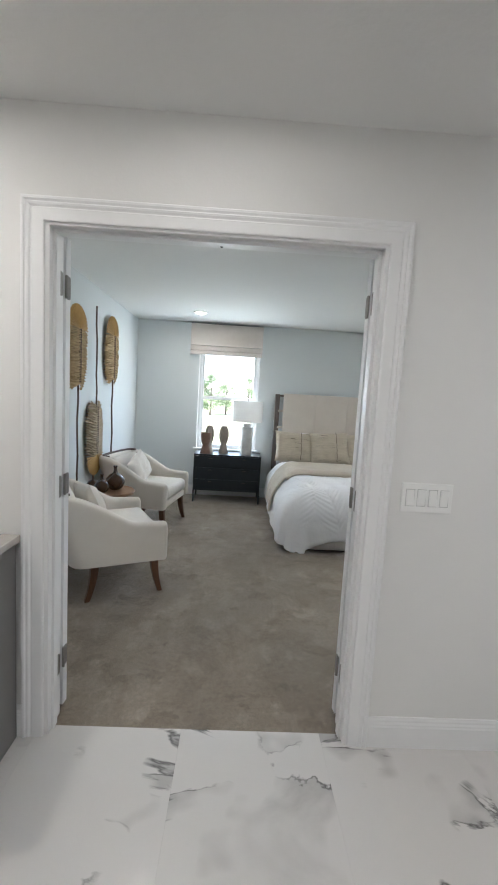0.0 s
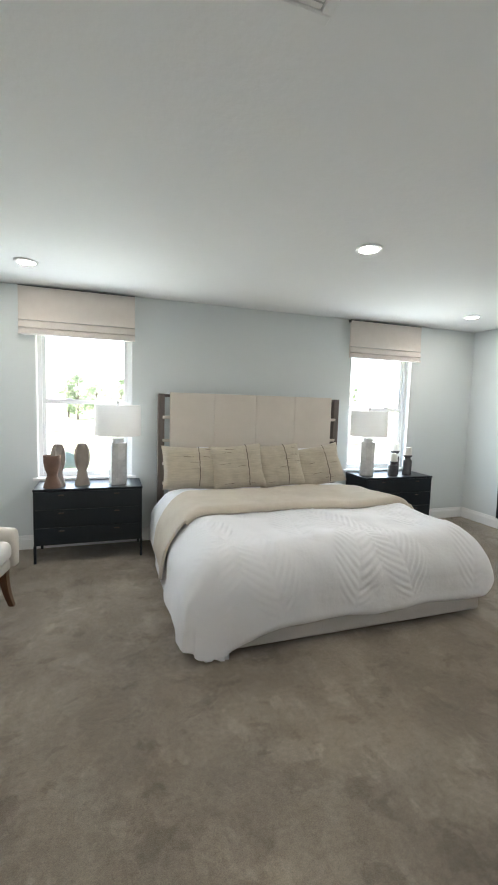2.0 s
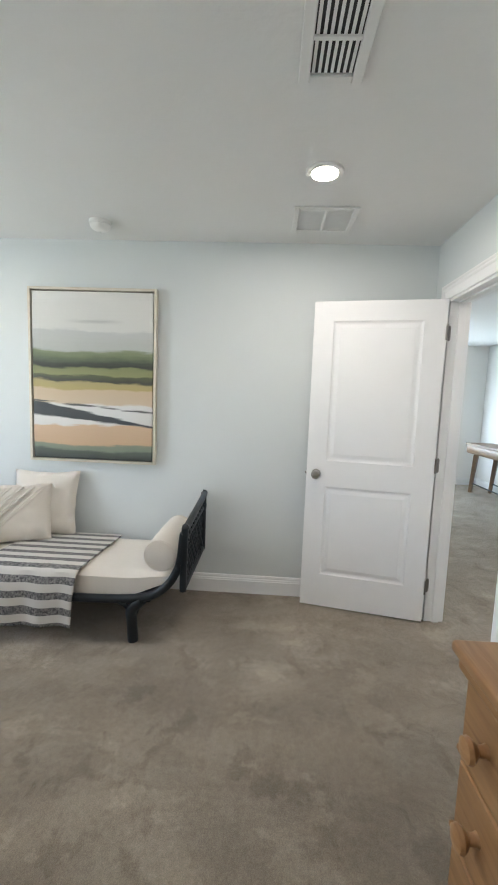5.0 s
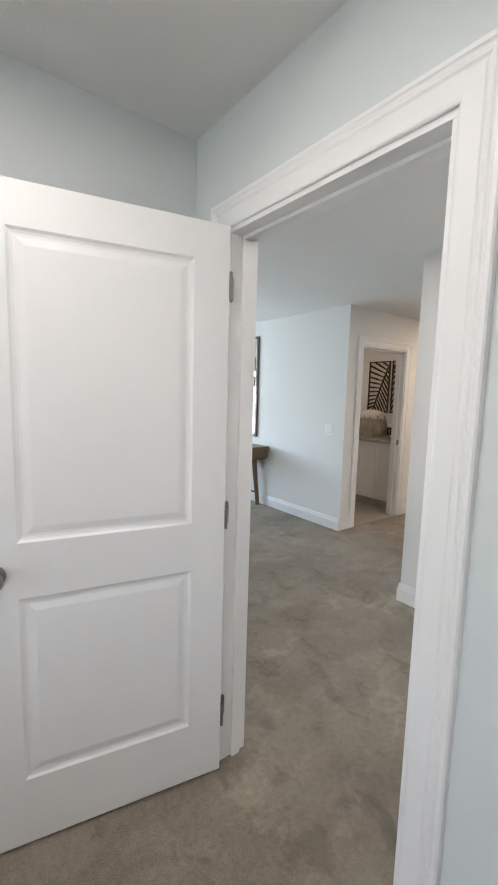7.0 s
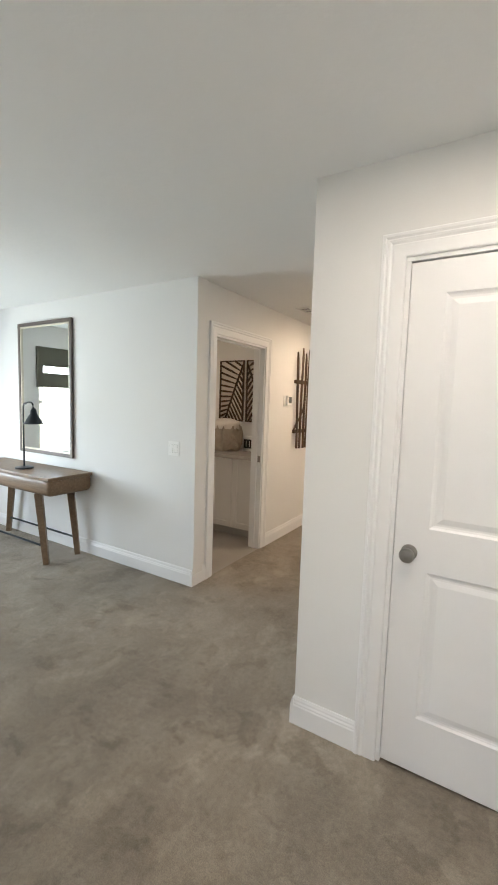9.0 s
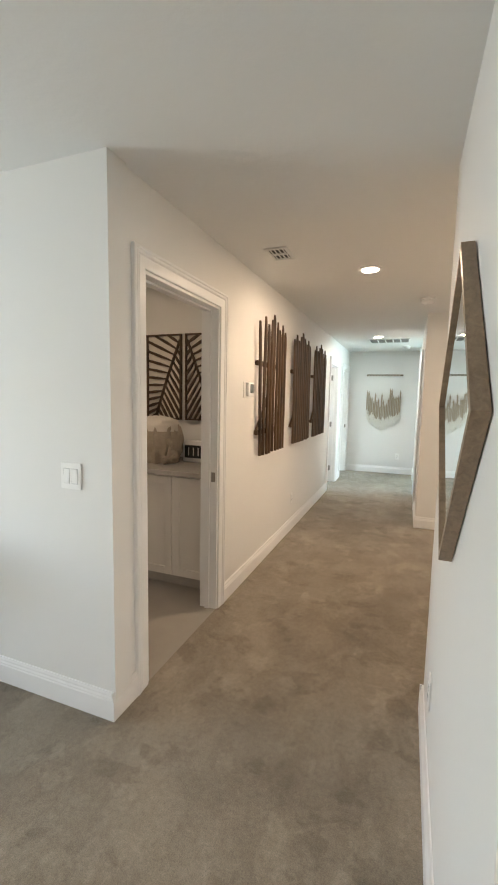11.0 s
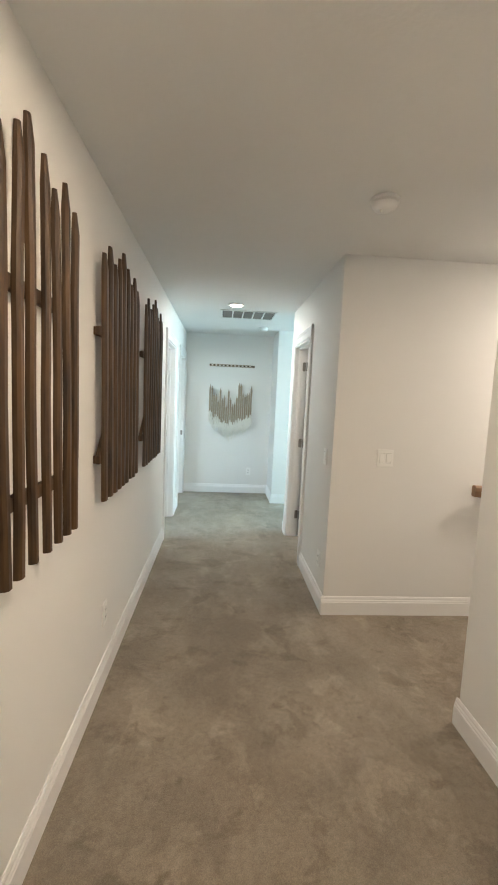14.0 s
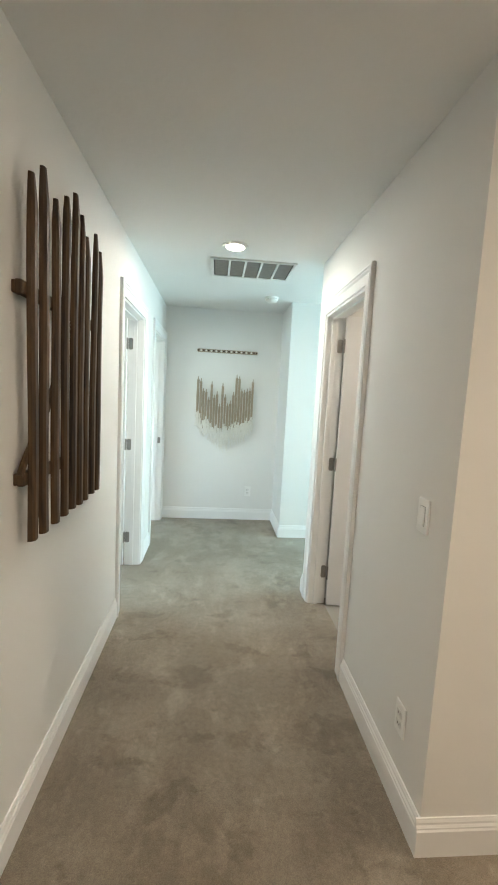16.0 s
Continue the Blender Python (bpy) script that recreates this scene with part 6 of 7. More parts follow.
tl2 = thing("task_lamp", "black metal task lamp with a cone shade", "lamp", pose(8.22, -0.80, 0.806))
bm = nb()
lathe(bm, [(0.0, 0.0), (0.08, 0.0), (0.08, 0.015), (0.02, 0.022), (0.0, 0.022)], 24)
part("base", bm, M_black, tl2)
bm = nb()
tube(bm, curve_pts([(0, 0, 0.02), (0, 0, 0.55), (-0.04, 0, 0.62), (-0.14, 0, 0.63), (-0.17, 0, 0.58)], 6), 0.008, 8)
part("arm", bm, M_black, tl2)
bm = nb()
lathe(bm, [(0.015, 0.58), (0.025, 0.56), (0.03, 0.53), (0.085, 0.44), (0.087, 0.435), (0.080, 0.436), (0.024, 0.525)], 24, (-0.17, 0, 0))
part("shade", bm, M_black, tl2)


def side_window(name, x, y0, y1, z0, z1, inward, shade=None):
    w = tagged(new(name), "white vinyl window in a side wall", "window", "", "structure")
    bm = nb()
    for a, b, c, d in ((y0, y0 + 0.05, z0, z1), (y1 - 0.05, y1, z0, z1), (y0 + 0.05, y1 - 0.05, z0, z0 + 0.05), (y0 + 0.05, y1 - 0.05, z1 - 0.05, z1), (y0 + 0.05, y1 - 0.05, (z0 + z1) / 2 - 0.02, (z0 + z1) / 2 + 0.02)):
        box(bm, x - 0.02, x + 0.02, a, b, c, d, 0.003)
    part("window_frame", bm, M_trim, w, smooth=False)
    bm = nb()
    box(bm, x - 0.002, x + 0.002, y0 + 0.05, y1 - 0.05, z0 + 0.05, z1 - 0.05)
    g = part("pane", bm, M_glass, w, "clear glass pane", smooth=False)
    g.visible_shadow = False
    if shade:
        bm = nb()
        lo, hi = sorted((x + inward * 0.08, x + inward * 0.11))
        box(bm, lo, hi, y0 - 0.03, y1 + 0.03, shade, z1 + 0.05, 0.004)
        part("woven_shade", bm, M_weave, w, "grey-green woven shade", smooth=False)
    return w


M_weave = mat("woven_grass", (0.16, 0.16, 0.12), (0.10, 0.10, 0.075), 60, 0.9, stretch=(1, 1, 6), bump_scale=120)
side_window("window_3", 9.66, -0.40, 0.90, 0.75, 2.1, -1, 1.62)
# the next two are unseen, assumed as sources of the hall's far daylight
side_window("window_4", 1.43, -7.7, -6.8, 0.75, 2.05, 1)
side_window("window_5", 9.17, -7.8, -6.6, 0.75, 2.1, -1)


# ---- hallway ----
PICKET_TOPS = (2.085, 2.142, 2.093, 2.146, 2.198, 2.152, 2.093, 2.150, 2.097)
PICKET_TIPS = (0.55, 0.60, 0.40, 0.42, 0.62, 0.34, 0.36, 0.34, 0.34)


def picket_panel(feet, heads, seed, wide):
    """Pointed wooden pickets on two rails, hung on the east wall; feet and heads: where each picket ends, along y."""
    y0 = feet[0]
    p = thing("picket_wall_art", "dark-stained wooden picket panel hung on the wall", "wall decor", pose(HE, y0, 0), "picket panels")
    rnd = random.Random(seed)
    L = feet[0] - feet[-1]
    for z in (1.187, 1.754):
        bm = nb()
        box(bm, -0.032, -0.010, -L - 0.01, 0.046, z - 0.021, z + 0.021, 0.005, 2)
        part("cross_rail", bm, M_picket, p, "dark wooden cross rail", smooth=False)
        for yy in (0.025, -L + 0.03):
            bm = nb()
            box(bm, -0.0105, -0.001, yy - 0.02, yy + 0.02, z - 0.018, z + 0.018, 0.002)
            part("wall_spacer", bm, M_picket, p, smooth=False)
    bm = nb()
    tube(bm, curve_pts([(-0.021, 0.045, 1.20), (-0.024, -0.01, 1.27), (-0.024, -0.12, 1.36), (-0.022, -0.22, 1.48)], 4), 0.011, 7)
    part("brace", bm, M_picket, p, "short diagonal brace")
    for foot, head, top, tip in zip(feet, heads, PICKET_TOPS, PICKET_TIPS):
        w = wide * rnd.uniform(0.92, 1.06)
        bot = 0.988 + rnd.uniform(-0.004, 0.004)
        ph = rnd.uniform(0, 6)
        cut = rnd.uniform(0.07, 0.11)
        bm, rings = nb(), []
        for k in range(15):
            f = k / 13
            z = bot + (top - cut - bot) * f if k < 14 else top
            f = min(f, 1.0)
            wav = 0.0035 * math.sin(ph + 7 * f) + 0.003 * noise.noise(Vector((f * 6, seed, ph)))
            cy = foot - y0 + (head - foot) * f ** 1.6 + wav
            sw = w * (1 + 0.10 * noise.noise(Vector((f * 5, ph, seed)))) * (1.0 if k < 14 else tip)
            dep = 0.020 if k < 14 else 0.013
            sec = [(-0.0325, -1.0), (-0.036, -1.06), (-0.034 - dep * 0.62, -0.92), (-0.0325 - dep, -0.45), (-0.0325 - dep, 0.5), (-0.034 - dep * 0.55, 0.95), (-0.036, 1.04), (-0.0325, 1.0)]
            rings.append([bm.verts.new((x, cy + y * sw, z)) for x, y in sec])
        for r, q in zip(rings, rings[1:]):
            for j in range(8):
                bm.faces.new((r[j], r[(j + 1) % 8], q[(j + 1) % 8], q[j]))
        bm.faces.new(rings[0])
        bm.faces.new(rings[-1][::-1])
        part("picket", bm, M_picket, p, smooth=False)
    return p


picket_panel((-2.915, -2.994, -3.094, -3.168, -3.250, -3.346, -3.437, -3.515, -3.582), (-2.875, -3.016, -3.102, -3.197, -3.252, -3.352, -3.428, -3.513, -3.600), 1, 0.0175)
picket_panel((-3.980, -4.075, -4.162, -4.245, -4.330, -4.418, -4.510, -4.595, -4.672), (-3.968, -4.055, -4.145, -4.232, -4.318, -4.416, -4.500, -4.584, -4.662), 2, 0.0270)
picket_panel((-4.955, -5.037, -5.135, -5.224, -5.312, -5.396, -5.472, -5.566, -5.650), (-4.962, -5.048, -5.146, -5.244, -5.340, -5.412, -5.476, -5.600, -5.668), 3, 0.0220)

M_lcd = simple("grey_display", (0.13, 0.14, 0.13), 0.25)
th = thing("thermostat", "white wall thermostat with a grey display", "thermostat", pose(HE, -2.715, 1.53, 0, 0, -90))
bm = nb()
box(bm, -0.085, 0.062, -0.006, 0.0, -0.060, 0.062, 0.002, 2)
part("wall_plate", bm, M_plate, th)
bm = nb()
box(bm, -0.050, 0.066, -0.034, -0.006, -0.048, 0.058, 0.008, 3)
part("body", bm, M_plate, th)
bm = nb()
box(bm, -0.022, 0.050, -0.0355, -0.0335, -0.022, 0.046, 0.001)
part("display", bm, M_lcd, th, "grey display", smooth=False)

# hanging at the end of the hallway
mc = thing("macrame_hanging", "tan and white fringed macrame wall hanging", "wall hanging", pose(5.69, -8.485, 0))
rnd = random.Random(5)
TOPS = (1.66, 1.64, 1.53, 1.52, 1.43, 1.61, 1.46, 1.50, 1.36, 1.60, 1.47, 1.37, 1.40, 1.50, 1.70, 1.69, 1.55, 1.53, 1.55, 1.56, 1.66)
for i, top in enumerate(TOPS):
    x = 0.315 - 0.63 * i / 20
    f = abs(i - 10) / 10
    bot = 1.00 + 0.16 * f ** 1.5 + rnd.uniform(-0.03, 0.04)
    bm = nb()
    for k in range(3):
        dx = (k - 1) * 0.0085
        tube(bm, [(x + dx, 0.020 + 0.004 * (k % 2), top - 0.02 * (k != 1)), (x + dx + rnd.uniform(-0.003, 0.003), 0.024, (top + bot) / 2), (x + dx, 0.020, bot + rnd.uniform(-0.02, 0.02))], 0.0062, 6)
    tube(bm, [(x, 0.020, top - 0.01), (x, 0.010, top + 0.015)], 0.004, 6)
    part("rope_strand", bm, M_rope, mc, "tan rope strand")
    bm = nb()
    low = bot - 0.10 - 0.09 * (1 - f) * rnd.uniform(0.6, 1.2)
    for k in range(4):
        dx = (k - 1.5) * 0.011
        tube(bm, curve_pts([(x + dx * 0.3, 0.028, bot + 0.08 * rnd.uniform(0.3, 1.4)), (x + dx + rnd.uniform(-0.012, 0.012), 0.034, (bot + low) / 2 + 0.03), (x + dx * 1.3 + rnd.uniform(-0.016, 0.016), 0.028, (bot + low) / 2 - 0.02), (x + dx * 1.2 + rnd.uniform(-0.012, 0.012), 0.024, low + 0.025 * k)], 3), 0.0085, 5, 0.004)
    part("fringe", bm, M_fringe, mc, "white unravelled fringe")
bar = thing("bead_bar", "pale wooden bar with dark beads on the wall", "wall decor", pose(5.685, -8.485, 1.970))
bm = nb()
box(bm, -0.345, 0.345, 0.003, 0.028, -0.018, 0.018, 0.004)
part("backing_bar", bm, M_rope, bar, smooth=False)
for i in range(24):
    bm = nb()
    lathe(bm, [(0.0, 0.026), (0.011, 0.028), (0.011, 0.034), (0.0, 0.037)], 8)
    bmesh.ops.rotate(bm, verts=bm.verts[:], cent=(0, 0, 0), matrix=Matrix.Rotation(radians(-90), 3, "X"))
    o = part("bead", bm, M_bamboo if i % 2 or i in (0, 23) else M_fringe, bar)
    o.location = (-0.33 + 0.66 * i / 23, 0, 0)

# stair handrail
hr = thing("stair_handrail", "brown wooden handrail on the stair wall", "handrail", pose(4.09, -4.797, 0.93))
bm = nb()
rings = []
for x, z in ((0.0, 0.0), (-0.32, -0.005), (-0.70, -0.27), (-2.8, -1.80)):
    rings.append([bm.verts.new((x, 0.07 + p, z + q)) for p, q in ((-0.016, -0.040), (0.016, -0.040), (0.023, -0.030), (0.023, 0.026), (0.014, 0.036), (-0.014, 0.036), (-0.023, 0.026), (-0.023, -0.030))])
for r, q in zip(rings, rings[1:]):
    for k in range(8):
        bm.faces.new((r[k], r[(k + 1) % 8], q[(k + 1) % 8], q[k]))
bm.faces.new(rings[0][::-1])
bm.faces.new(rings[-1])
part("rail", bm, M_table, hr)
for x, z in ((-0.10, 0.0), (-1.5, -0.85), (-2.6, -1.65)):
    bm = nb()
    tube(bm, [(x, 0.001, z - 0.06), (x, 0.05, z - 0.06), (x, 0.07, z - 0.025)], 0.007, 8)
    lathe(bm, [(0.0, 0.0), (0.026, 0.0), (0.024, 0.006), (0.0, 0.008)], 16, (x, 0.004, z - 0.06))
    part("bracket", bm, M_metal, hr)


# ---- laundry ----
def base_cabinet(x0, x1):
    c = thing("base_cabinet", "white shaker base cabinet, its toe kick greyed for shade", "cabinet", pose(x0, -2.965, 0), "laundry cabinets")
    w, d = x1 - x0, 0.625
    bm = nb()
    box(bm, 0.001, w - 0.001, 0.0, d, 0.105, 0.885)
    part("body", bm, M_cab, c, smooth=False)
    # quartz grey here paints the shade under the cabinet
    bm = nb()
    box(bm, 0.001, w - 0.001, 0.0, d - 0.07, 0.0, 0.105)
    part("toe_kick", bm, M_quartz, c, "recessed toe kick, grey for the shade under the cabinet", smooth=False)
    for i in range(2):
        a, b = w * i / 2 + 0.003, w * (i + 1) / 2 - 0.003
        bm = nb()
        box(bm, a, b, d + 0.001, d + 0.012, 0.115, 0.875)
        dr = part("door", bm, M_cab, c, smooth=False)
        bm = nb()
        for p, q, r, s in ((a, a + 0.06, 0.115, 0.875), (b - 0.06, b, 0.115, 0.875), (a + 0.06, b - 0.06, 0.115, 0.175), (a + 0.06, b - 0.06, 0.815, 0.875)):
            box(bm, p, q, d + 0.0125, d + 0.021, r, s, 0.001)
        part("shaker_frame", bm, M_cab, dr, smooth=False)
    return c


base_cabinet(6.53, 7.13)
base_cabinet(7.13, 7.73)
base_cabinet(7.73, 8.33)
ct = thing("countertop", "grey quartz laundry countertop", "countertop", pose(6.515, -2.965, 0.886))
bm = nb()
box(bm, 0.0, 1.88, 0.0, 0.67, 0.0, 0.038, 0.004, 2)
part("slab", bm, M_quartz, ct, smooth=False)


def leaf_panel(x0, x1, flip):
    """Carved dark panel with a feather of slots over a pale back."""
    p = thing("leaf_wall_panel", "carved dark wooden leaf panel over white", "wall art", pose((x0 + x1) / 2, -2.97, 1.262), "leaf panels")
    w, h = (x1 - x0) / 2, 0.758
    bm = nb()
    box(bm, -w, w, 0.002, 0.010, 0, h)
    part("backing", bm, M_linen, p, "pale backing", smooth=False)
    bm = nb()
    for a, b, c, d in ((-w, -w + 0.014, 0, h), (w - 0.014, w, 0, h), (-w + 0.014, w - 0.014, 0, 0.014), (-w + 0.014, w - 0.014, h - 0.014, h)):
        box(bm, a, b, 0.0105, 0.032, c, d)
    part("border", bm, M_picket, p, smooth=False)

    def at(u, z):
        return Vector((-flip * (w - 2 * w * u), 0.018, z * h))

    def spine(t):
        return at(0.26 + 0.60 * t + 0.10 * t * t, 0.03 + 0.90 * t)

    def slat(p0, p1, t0, t1, t2):
        """A flat rib from p0 towards p1, cut at the border, swelling from t0 over t1 to t2."""
        d, f = p1 - p0, 1.0
        for v0, dv, lim in ((p0.x, d.x, w - 0.010), (p0.z - h / 2, d.z, h / 2 - 0.010)):
            if abs(dv) > 1e-6:
                f = min(f, ((lim if dv > 0 else -lim) - v0) / dv)
        if f * d.length < 0.02:
            return
        d *= f
        nrm = Vector((-d.z, 0, d.x)).normalized()
        q = [p0 + nrm * t0, p0 + d * 0.5 + nrm * t1, p0 + d + nrm * t2, p0 + d - nrm * t2, p0 + d * 0.5 - nrm * t1, p0 - nrm * t0]
        for pt in q:
            pt.x, pt.z = min(max(pt.x, -w + 0.006), w - 0.006), min(max(pt.z, 0.006), h - 0.006)
        b2 = nb()
        f0 = [b2.verts.new((pt.x, 0.0105, pt.z)) for pt in q]
        f1 = [b2.verts.new((pt.x, 0.028, pt.z)) for pt in q]
        b2.faces.new(f1)
        b2.faces.new(f0[::-1])
        for i in range(6):
            b2.faces.new((f0[i], f0[(i + 1) % 6], f1[(i + 1) % 6], f1[i]))
        part("carved_rib", b2, M_picket, p, smooth=False)
    N = 13
    for i in range(N):
        t = (i + 0.5) / N
        s = spine(t)
        a = radians(218 - 74 * t ** 0.8)
        slat(s, s + Vector((-flip * -math.cos(a), 0, math.sin(a))), 0.005, 0.0125, 0.011)
        a = radians(-62 + 8 * t)
        slat(s, s + Vector((-flip * -math.cos(a), 0, math.sin(a))), 0.004, 0.0105, 0.009)
    for i in range(8):
        slat(spine(i / 8), spine((i + 1) / 8), 0.009, 0.009, 0.009)
    return p


leaf_panel(7.115, 7.475, -1)
leaf_panel(6.715, 7.075, 1)
M_bundle = mat("ruched_tan_fabric", (0.46, 0.39, 0.31), (0.36, 0.30, 0.23), 12, 0.95, bump_scale=30, bump_strength=0.6, bump_stretch=(1, 1, 0.4))
bk = thing("fabric_basket", "fluffy tan fabric basket heaped with a cream towel", "basket", pose(7.16, -2.66, 0.924))
bm = nb()
grid(bm, 40, 18, lambda u, v: Vector(((0.20 + 0.02 * math.sin(17 * 2 * math.pi * u + 3 * v) + 0.04 * noise.noise(Vector((math.cos(6.283 * u) * 2.5, math.sin(6.283 * u) * 2.5, v * 3)))) * math.cos(2 * math.pi * u) * (0.86 + 0.14 * math.sin(math.pi * v)), (0.16 + 0.016 * math.sin(14 * 2 * math.pi * u)) * math.sin(2 * math.pi * u) * (0.86 + 0.14 * math.sin(math.pi * v)), 0.30 * v + 0.03 * noise.noise(Vector((math.cos(6.283 * u) * 3, math.sin(6.283 * u) * 3, v * 4))))))
part("ruched_cover", bm, M_bundle, bk)
bm = nb()


def heap(u, v):
    a, r = 2 * math.pi * u, 0.5 * math.pi * v
    k = 1 + 0.10 * noise.noise(Vector((math.cos(a) * 2.2, math.sin(a) * 2.2, v * 2))) + 0.05 * noise.noise(Vector((math.cos(a) * 6, math.sin(a) * 6, v * 6)))
    return Vector((0.185 * k * math.sin(r) * math.cos(a), 0.15 * k * math.sin(r) * math.sin(a), 0.275 + 0.105 * k * math.cos(r) ** 0.8 if v < 1 else 0.262))


grid(bm, 40, 14, heap)
part("folded_towel", bm, M_linen, bk, "cream heaped towel")
bm = nb()
for a in range(3):
    tube(bm, curve_pts([(-0.17, 0.14, 0.20), (-0.22 - 0.02 * a, 0.17, 0.17 - 0.03 * a), (-0.20 - 0.03 * a, 0.18, 0.07), (-0.15, 0.17, 0.02 + 0.02 * a)], 5), 0.016, 6)
part("bow", bm, M_bundle, bk, "tied fabric bow")
ck = thing("desk_clock", "small white box clock with a dark face", "clock", pose(6.875, -2.78, 0.924))
bm = nb()
box(bm, -0.105, 0.105, -0.04, 0.04, 0.0, 0.178, 0.008, 2)
part("case", bm, M_plate, ck)
bm = nb()
box(bm, -0.082, 0.082, 0.0405, 0.044, 0.035, 0.142, 0.002)
fc = part("face", bm, M_dark, ck, "dark clock face", smooth=False)
for x in (-0.045, 0.0, 0.045):
    bm = nb()
    box(bm, x - 0.004, x + 0.004, 0.0445, 0.046, 0.055, 0.122)
    part("digit", bm, M_plastic, fc, "pale digit bar", smooth=False)
for x in (-0.05, 0.0, 0.05):
    bm = nb()
    lathe(bm, [(0.0, 0.168), (0.008, 0.168), (0.009, 0.176), (0.005, 0.183), (0.0, 0.184)], 10, (x, 0, 0))
    part("button", bm, M_plastic, ck)


# ---- outside ----
M_grass = mat("dry_lawn", (0.14, 0.16, 0.07), (0.20, 0.19, 0.11), 0.6, 0.95)
M_leaf = mat("tree_foliage", (0.14, 0.17, 0.10), (0.11, 0.14, 0.08), 1.5, 0.8)
nt = M_leaf.node_tree
thin, blend = nt.nodes.new("ShaderNodeBsdfTranslucent"), nt.nodes.new("ShaderNodeMixShader")
thin.inputs[0].default_value, blend.inputs[0].default_value = (0.20, 0.26, 0.12, 1), 0.5
nt.links.new(nt.nodes["Principled BSDF"].outputs[0], blend.inputs[1])
nt.links.new(thin.outputs[0], blend.inputs[2])
nt.links.new(blend.outputs[0], nt.nodes["Material Output"].inputs[0])
M_bark = mat("tree_bark", (0.11, 0.085, 0.06), (0.07, 0.05, 0.04), 6, 0.9)
M_roof = mat("grey_shingle", (0.22, 0.20, 0.19), (0.17, 0.155, 0.15), 4, 0.9)
M_stucco = mat("pale_stucco", (0.62, 0.58, 0.52), (0.58, 0.54, 0.48), 2, 0.9)
bm = nb()
box(bm, -1500, 1500, -1500, 1500, -3.6, -3.2)
struct("ground", bm, M_grass, "sunlit lawn outside")


def tree(x, y, h, seed):
    t = thing("tree", "leafy green tree beyond the windows", "tree", pose(x, y, -3.2), "trees outside")
    r = random.Random(seed)
    bm = nb()
    tube(bm, [(0, 0, -0.1), (0.1, 0, h * 0.3), (0.05, 0.1, h * 0.6), (0, 0, h * 0.85)], 0.22, 8, 0.05)
    for k in range(6):
        a = k * 1.1 + r.random()
        tube(bm, [(0.05, 0, h * (0.3 + 0.07 * k)), (math.cos(a) * h * 0.14, math.sin(a) * h * 0.14, h * (0.45 + 0.07 * k)), (math.cos(a) * h * 0.24, math.sin(a) * h * 0.24, h * (0.5 + 0.07 * k))], 0.08, 6, 0.02)
    part("trunk", bm, M_bark, t)
    vs, fs = [], []
    for c in range(70):
        a, z = r.uniform(0, 6.28), r.uniform(0.16, 1.0)
        rad = h * 0.30 * math.sin(math.pi * min(1, (z - 0.06) / 0.95)) ** 0.7 * math.sqrt(r.random())
        cx, cy, cz = math.cos(a) * rad, math.sin(a) * rad, z * h
        for k in range(22):
            p = Vector((cx + r.gauss(0, 0.045 * h), cy + r.gauss(0, 0.045 * h), cz + r.gauss(0, 0.035 * h)))
            d1 = Vector((r.gauss(0, 1), r.gauss(0, 1), r.gauss(0, 1))).normalized() * 0.022 * h
            d2 = d1.orthogonal().normalized() * 0.014 * h
            i = len(vs)
            vs += [p - d1, p + d2, p + d1, p - d2]
            fs.append((i, i + 1, i + 2, i + 3))
    me = bpy.data.meshes.new("crown")
    me.from_pydata(vs, [], fs)
    me.materials.append(M_leaf)
    cr = new("crown", me)
    cr.parent = t
    cr["label"] = "uneven leafy crown"
    return t


rnd = random.Random(8)
for i in range(26):
    tree(-30 + 3.6 * i + rnd.uniform(-1.5, 1.5), 100 + rnd.uniform(-7, 9), rnd.uniform(7.2, 9.6), i + 3)


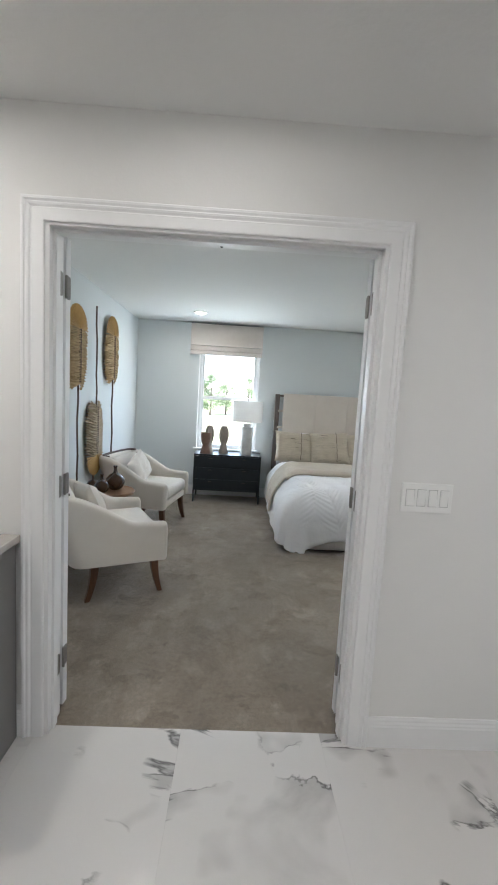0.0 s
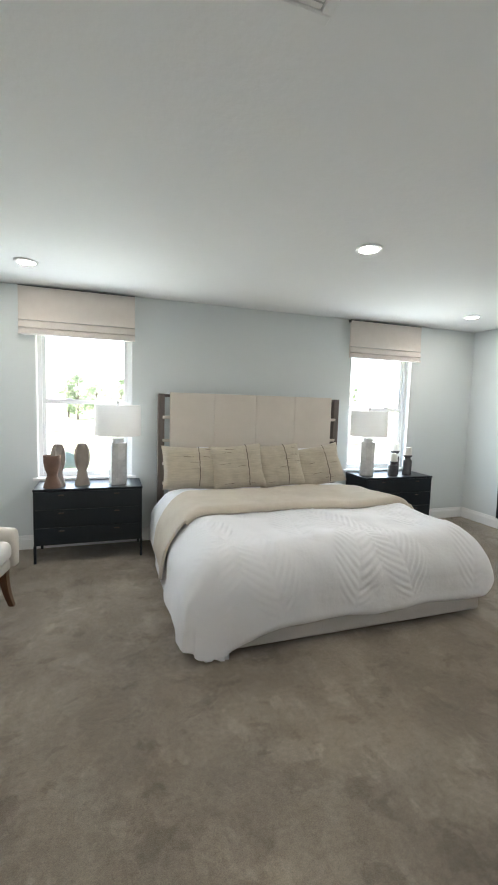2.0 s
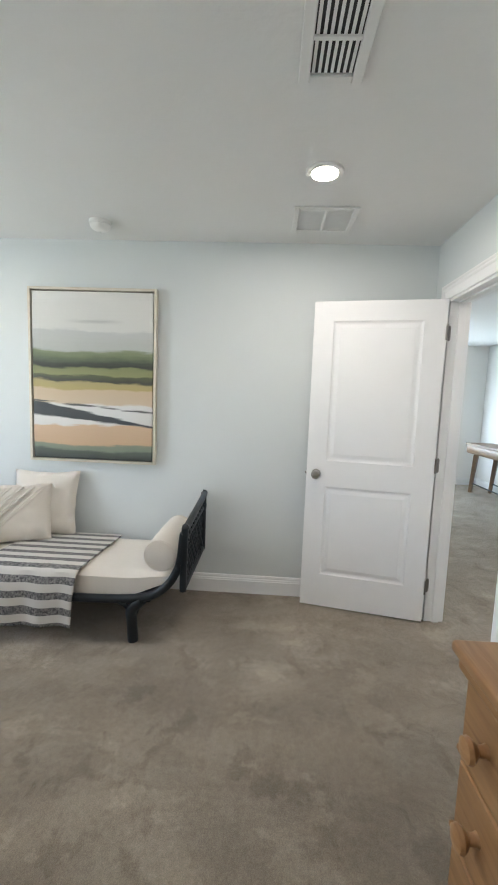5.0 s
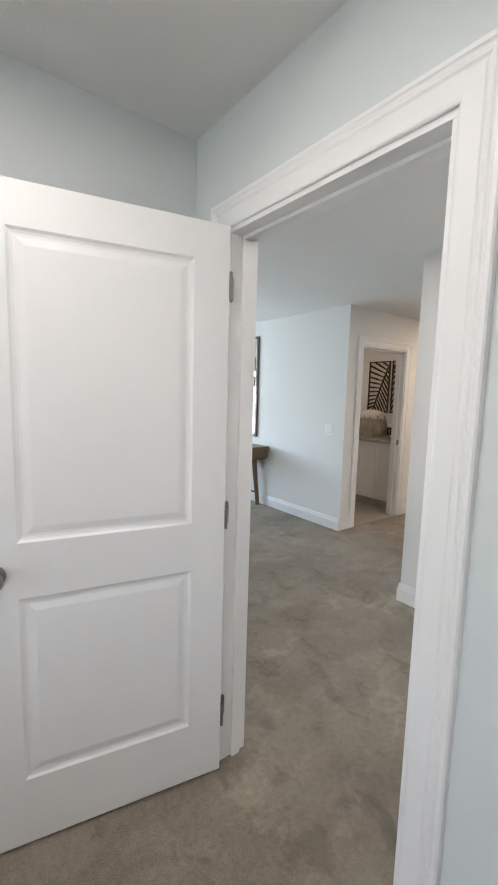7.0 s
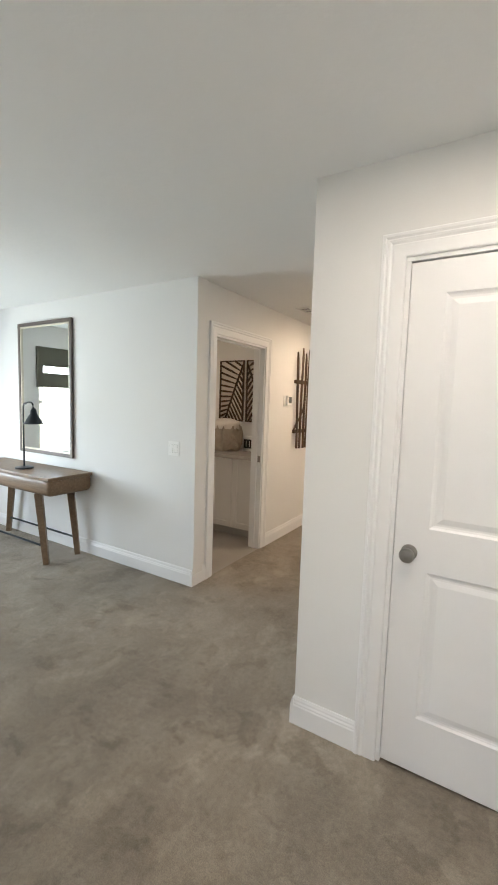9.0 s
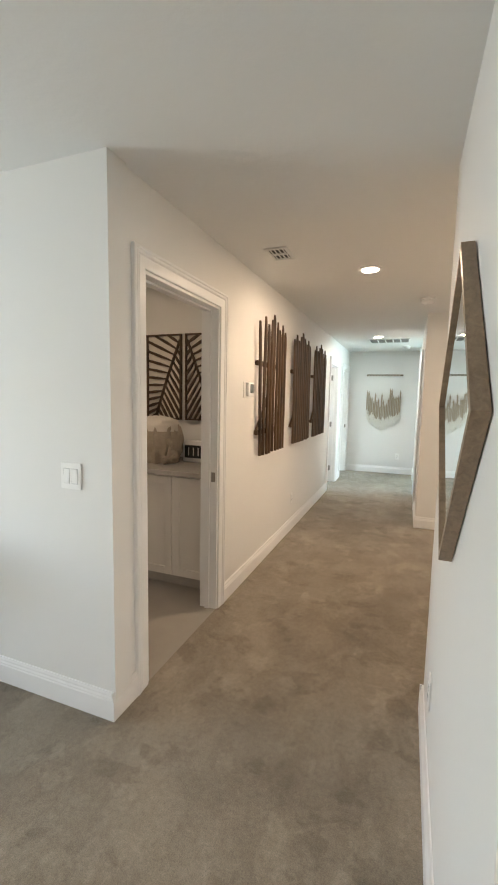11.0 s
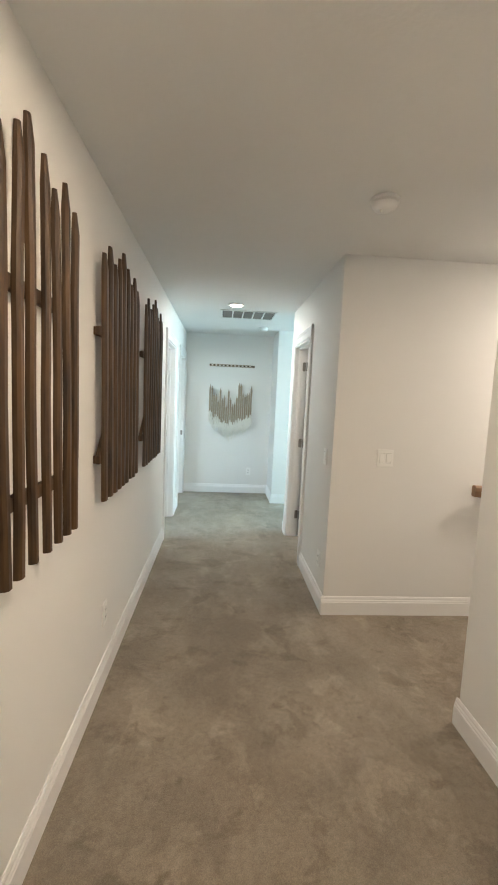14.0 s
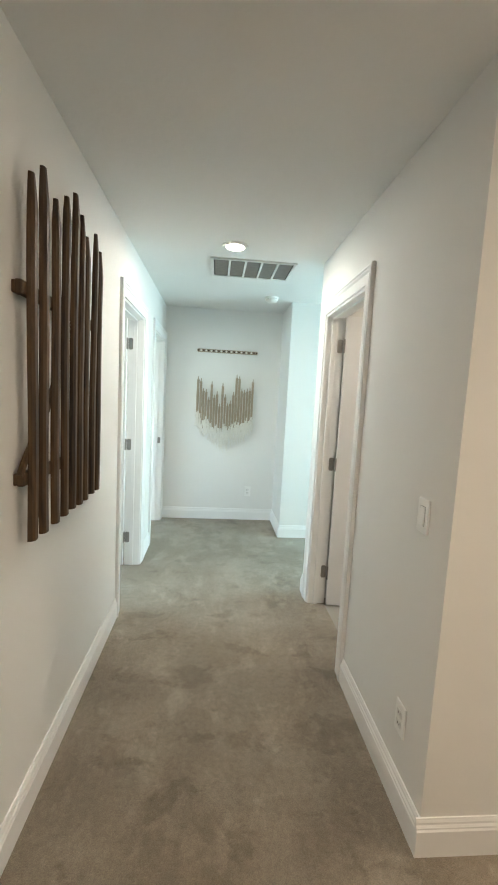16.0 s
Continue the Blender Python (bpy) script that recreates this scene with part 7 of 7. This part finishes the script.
def house(m, w, d):
    h = thing("neighbour_house", "pale stucco house with a grey gabled roof", "house", m, "houses outside")
    bm = nb()
    box(bm, -w, w, -d, d, -0.1, 2.7)
    part("wall", bm, M_stucco, h, smooth=False)
    bm = nb()
    e = 0.5
    v = [bm.verts.new(p) for p in ((-w - e, -d - e, 2.6), (w + e, -d - e, 2.6), (w + e, d + e, 2.6), (-w - e, d + e, 2.6), (-w - e, 0, 4.9), (w + e, 0, 4.9))]
    for f in ((0, 1, 5, 4), (2, 3, 4, 5), (0, 4, 3), (1, 2, 5), (0, 3, 2, 1)):
        bm.faces.new([v[i] for i in f])
    part("roof", bm, M_roof, h, "grey shingle roof", smooth=False)
    for x in (-w * 0.5, w * 0.4):
        wd = tagged(new("window"), "dark window with a white frame")
        wd.parent = h
        bm = nb()
        box(bm, x - 0.6, x + 0.6, -d - 0.06, -d + 0.02, 0.9, 2.2)
        part("frame", bm, M_trim, wd, smooth=False)
        bm = nb()
        box(bm, x - 0.5, x + 0.5, -d - 0.08, -d - 0.061, 1.0, 2.1)
        part("pane", bm, M_smoke, wd, smooth=False)
    return h


hs = house(pose(15.5, 27, -3.2, 0, 0, 70), 6, 4)
copy_thing(hs, pose(-9, 33, -3.2, 0, 0, 8))

# ---- assumed bathroom vanity, added to shade the floor and wall beside the door ----
# dark grey carries the shade seen on the wall left of the casing
M_vanity_shade = mat("vanity_shade_grey", (0.20, 0.195, 0.19), (0.18, 0.175, 0.17), 4, 0.5)
va = thing("bathroom_vanity", "assumed vanity block beside the double door, dark grey for shade", "vanity", pose(-1.125, 1.165, 0))
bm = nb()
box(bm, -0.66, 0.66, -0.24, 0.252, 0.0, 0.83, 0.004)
part("body", bm, M_vanity_shade, va, smooth=False)
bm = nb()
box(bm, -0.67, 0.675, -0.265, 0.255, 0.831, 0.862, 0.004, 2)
part("countertop", bm, M_quartz, va, "grey top of the assumed vanity", smooth=False)

# ---- bathroom floor tiles, piece by piece ----
bm = nb()
box(bm, -0.2999, 0.2999, -0.2999, 0.2999, -0.007, 0.0, 0.0004)
tile_me = mesh_of("tile", bm, M_marble)
fb = bpy.data.objects["floor_bath"]
for i in range(9):
    for j in range(6):
        o = new("tile", tile_me)
        o.location = (-1.90 + 0.6 * i, 1.185 - 0.6 * j, 0.0)
        o.parent = fb
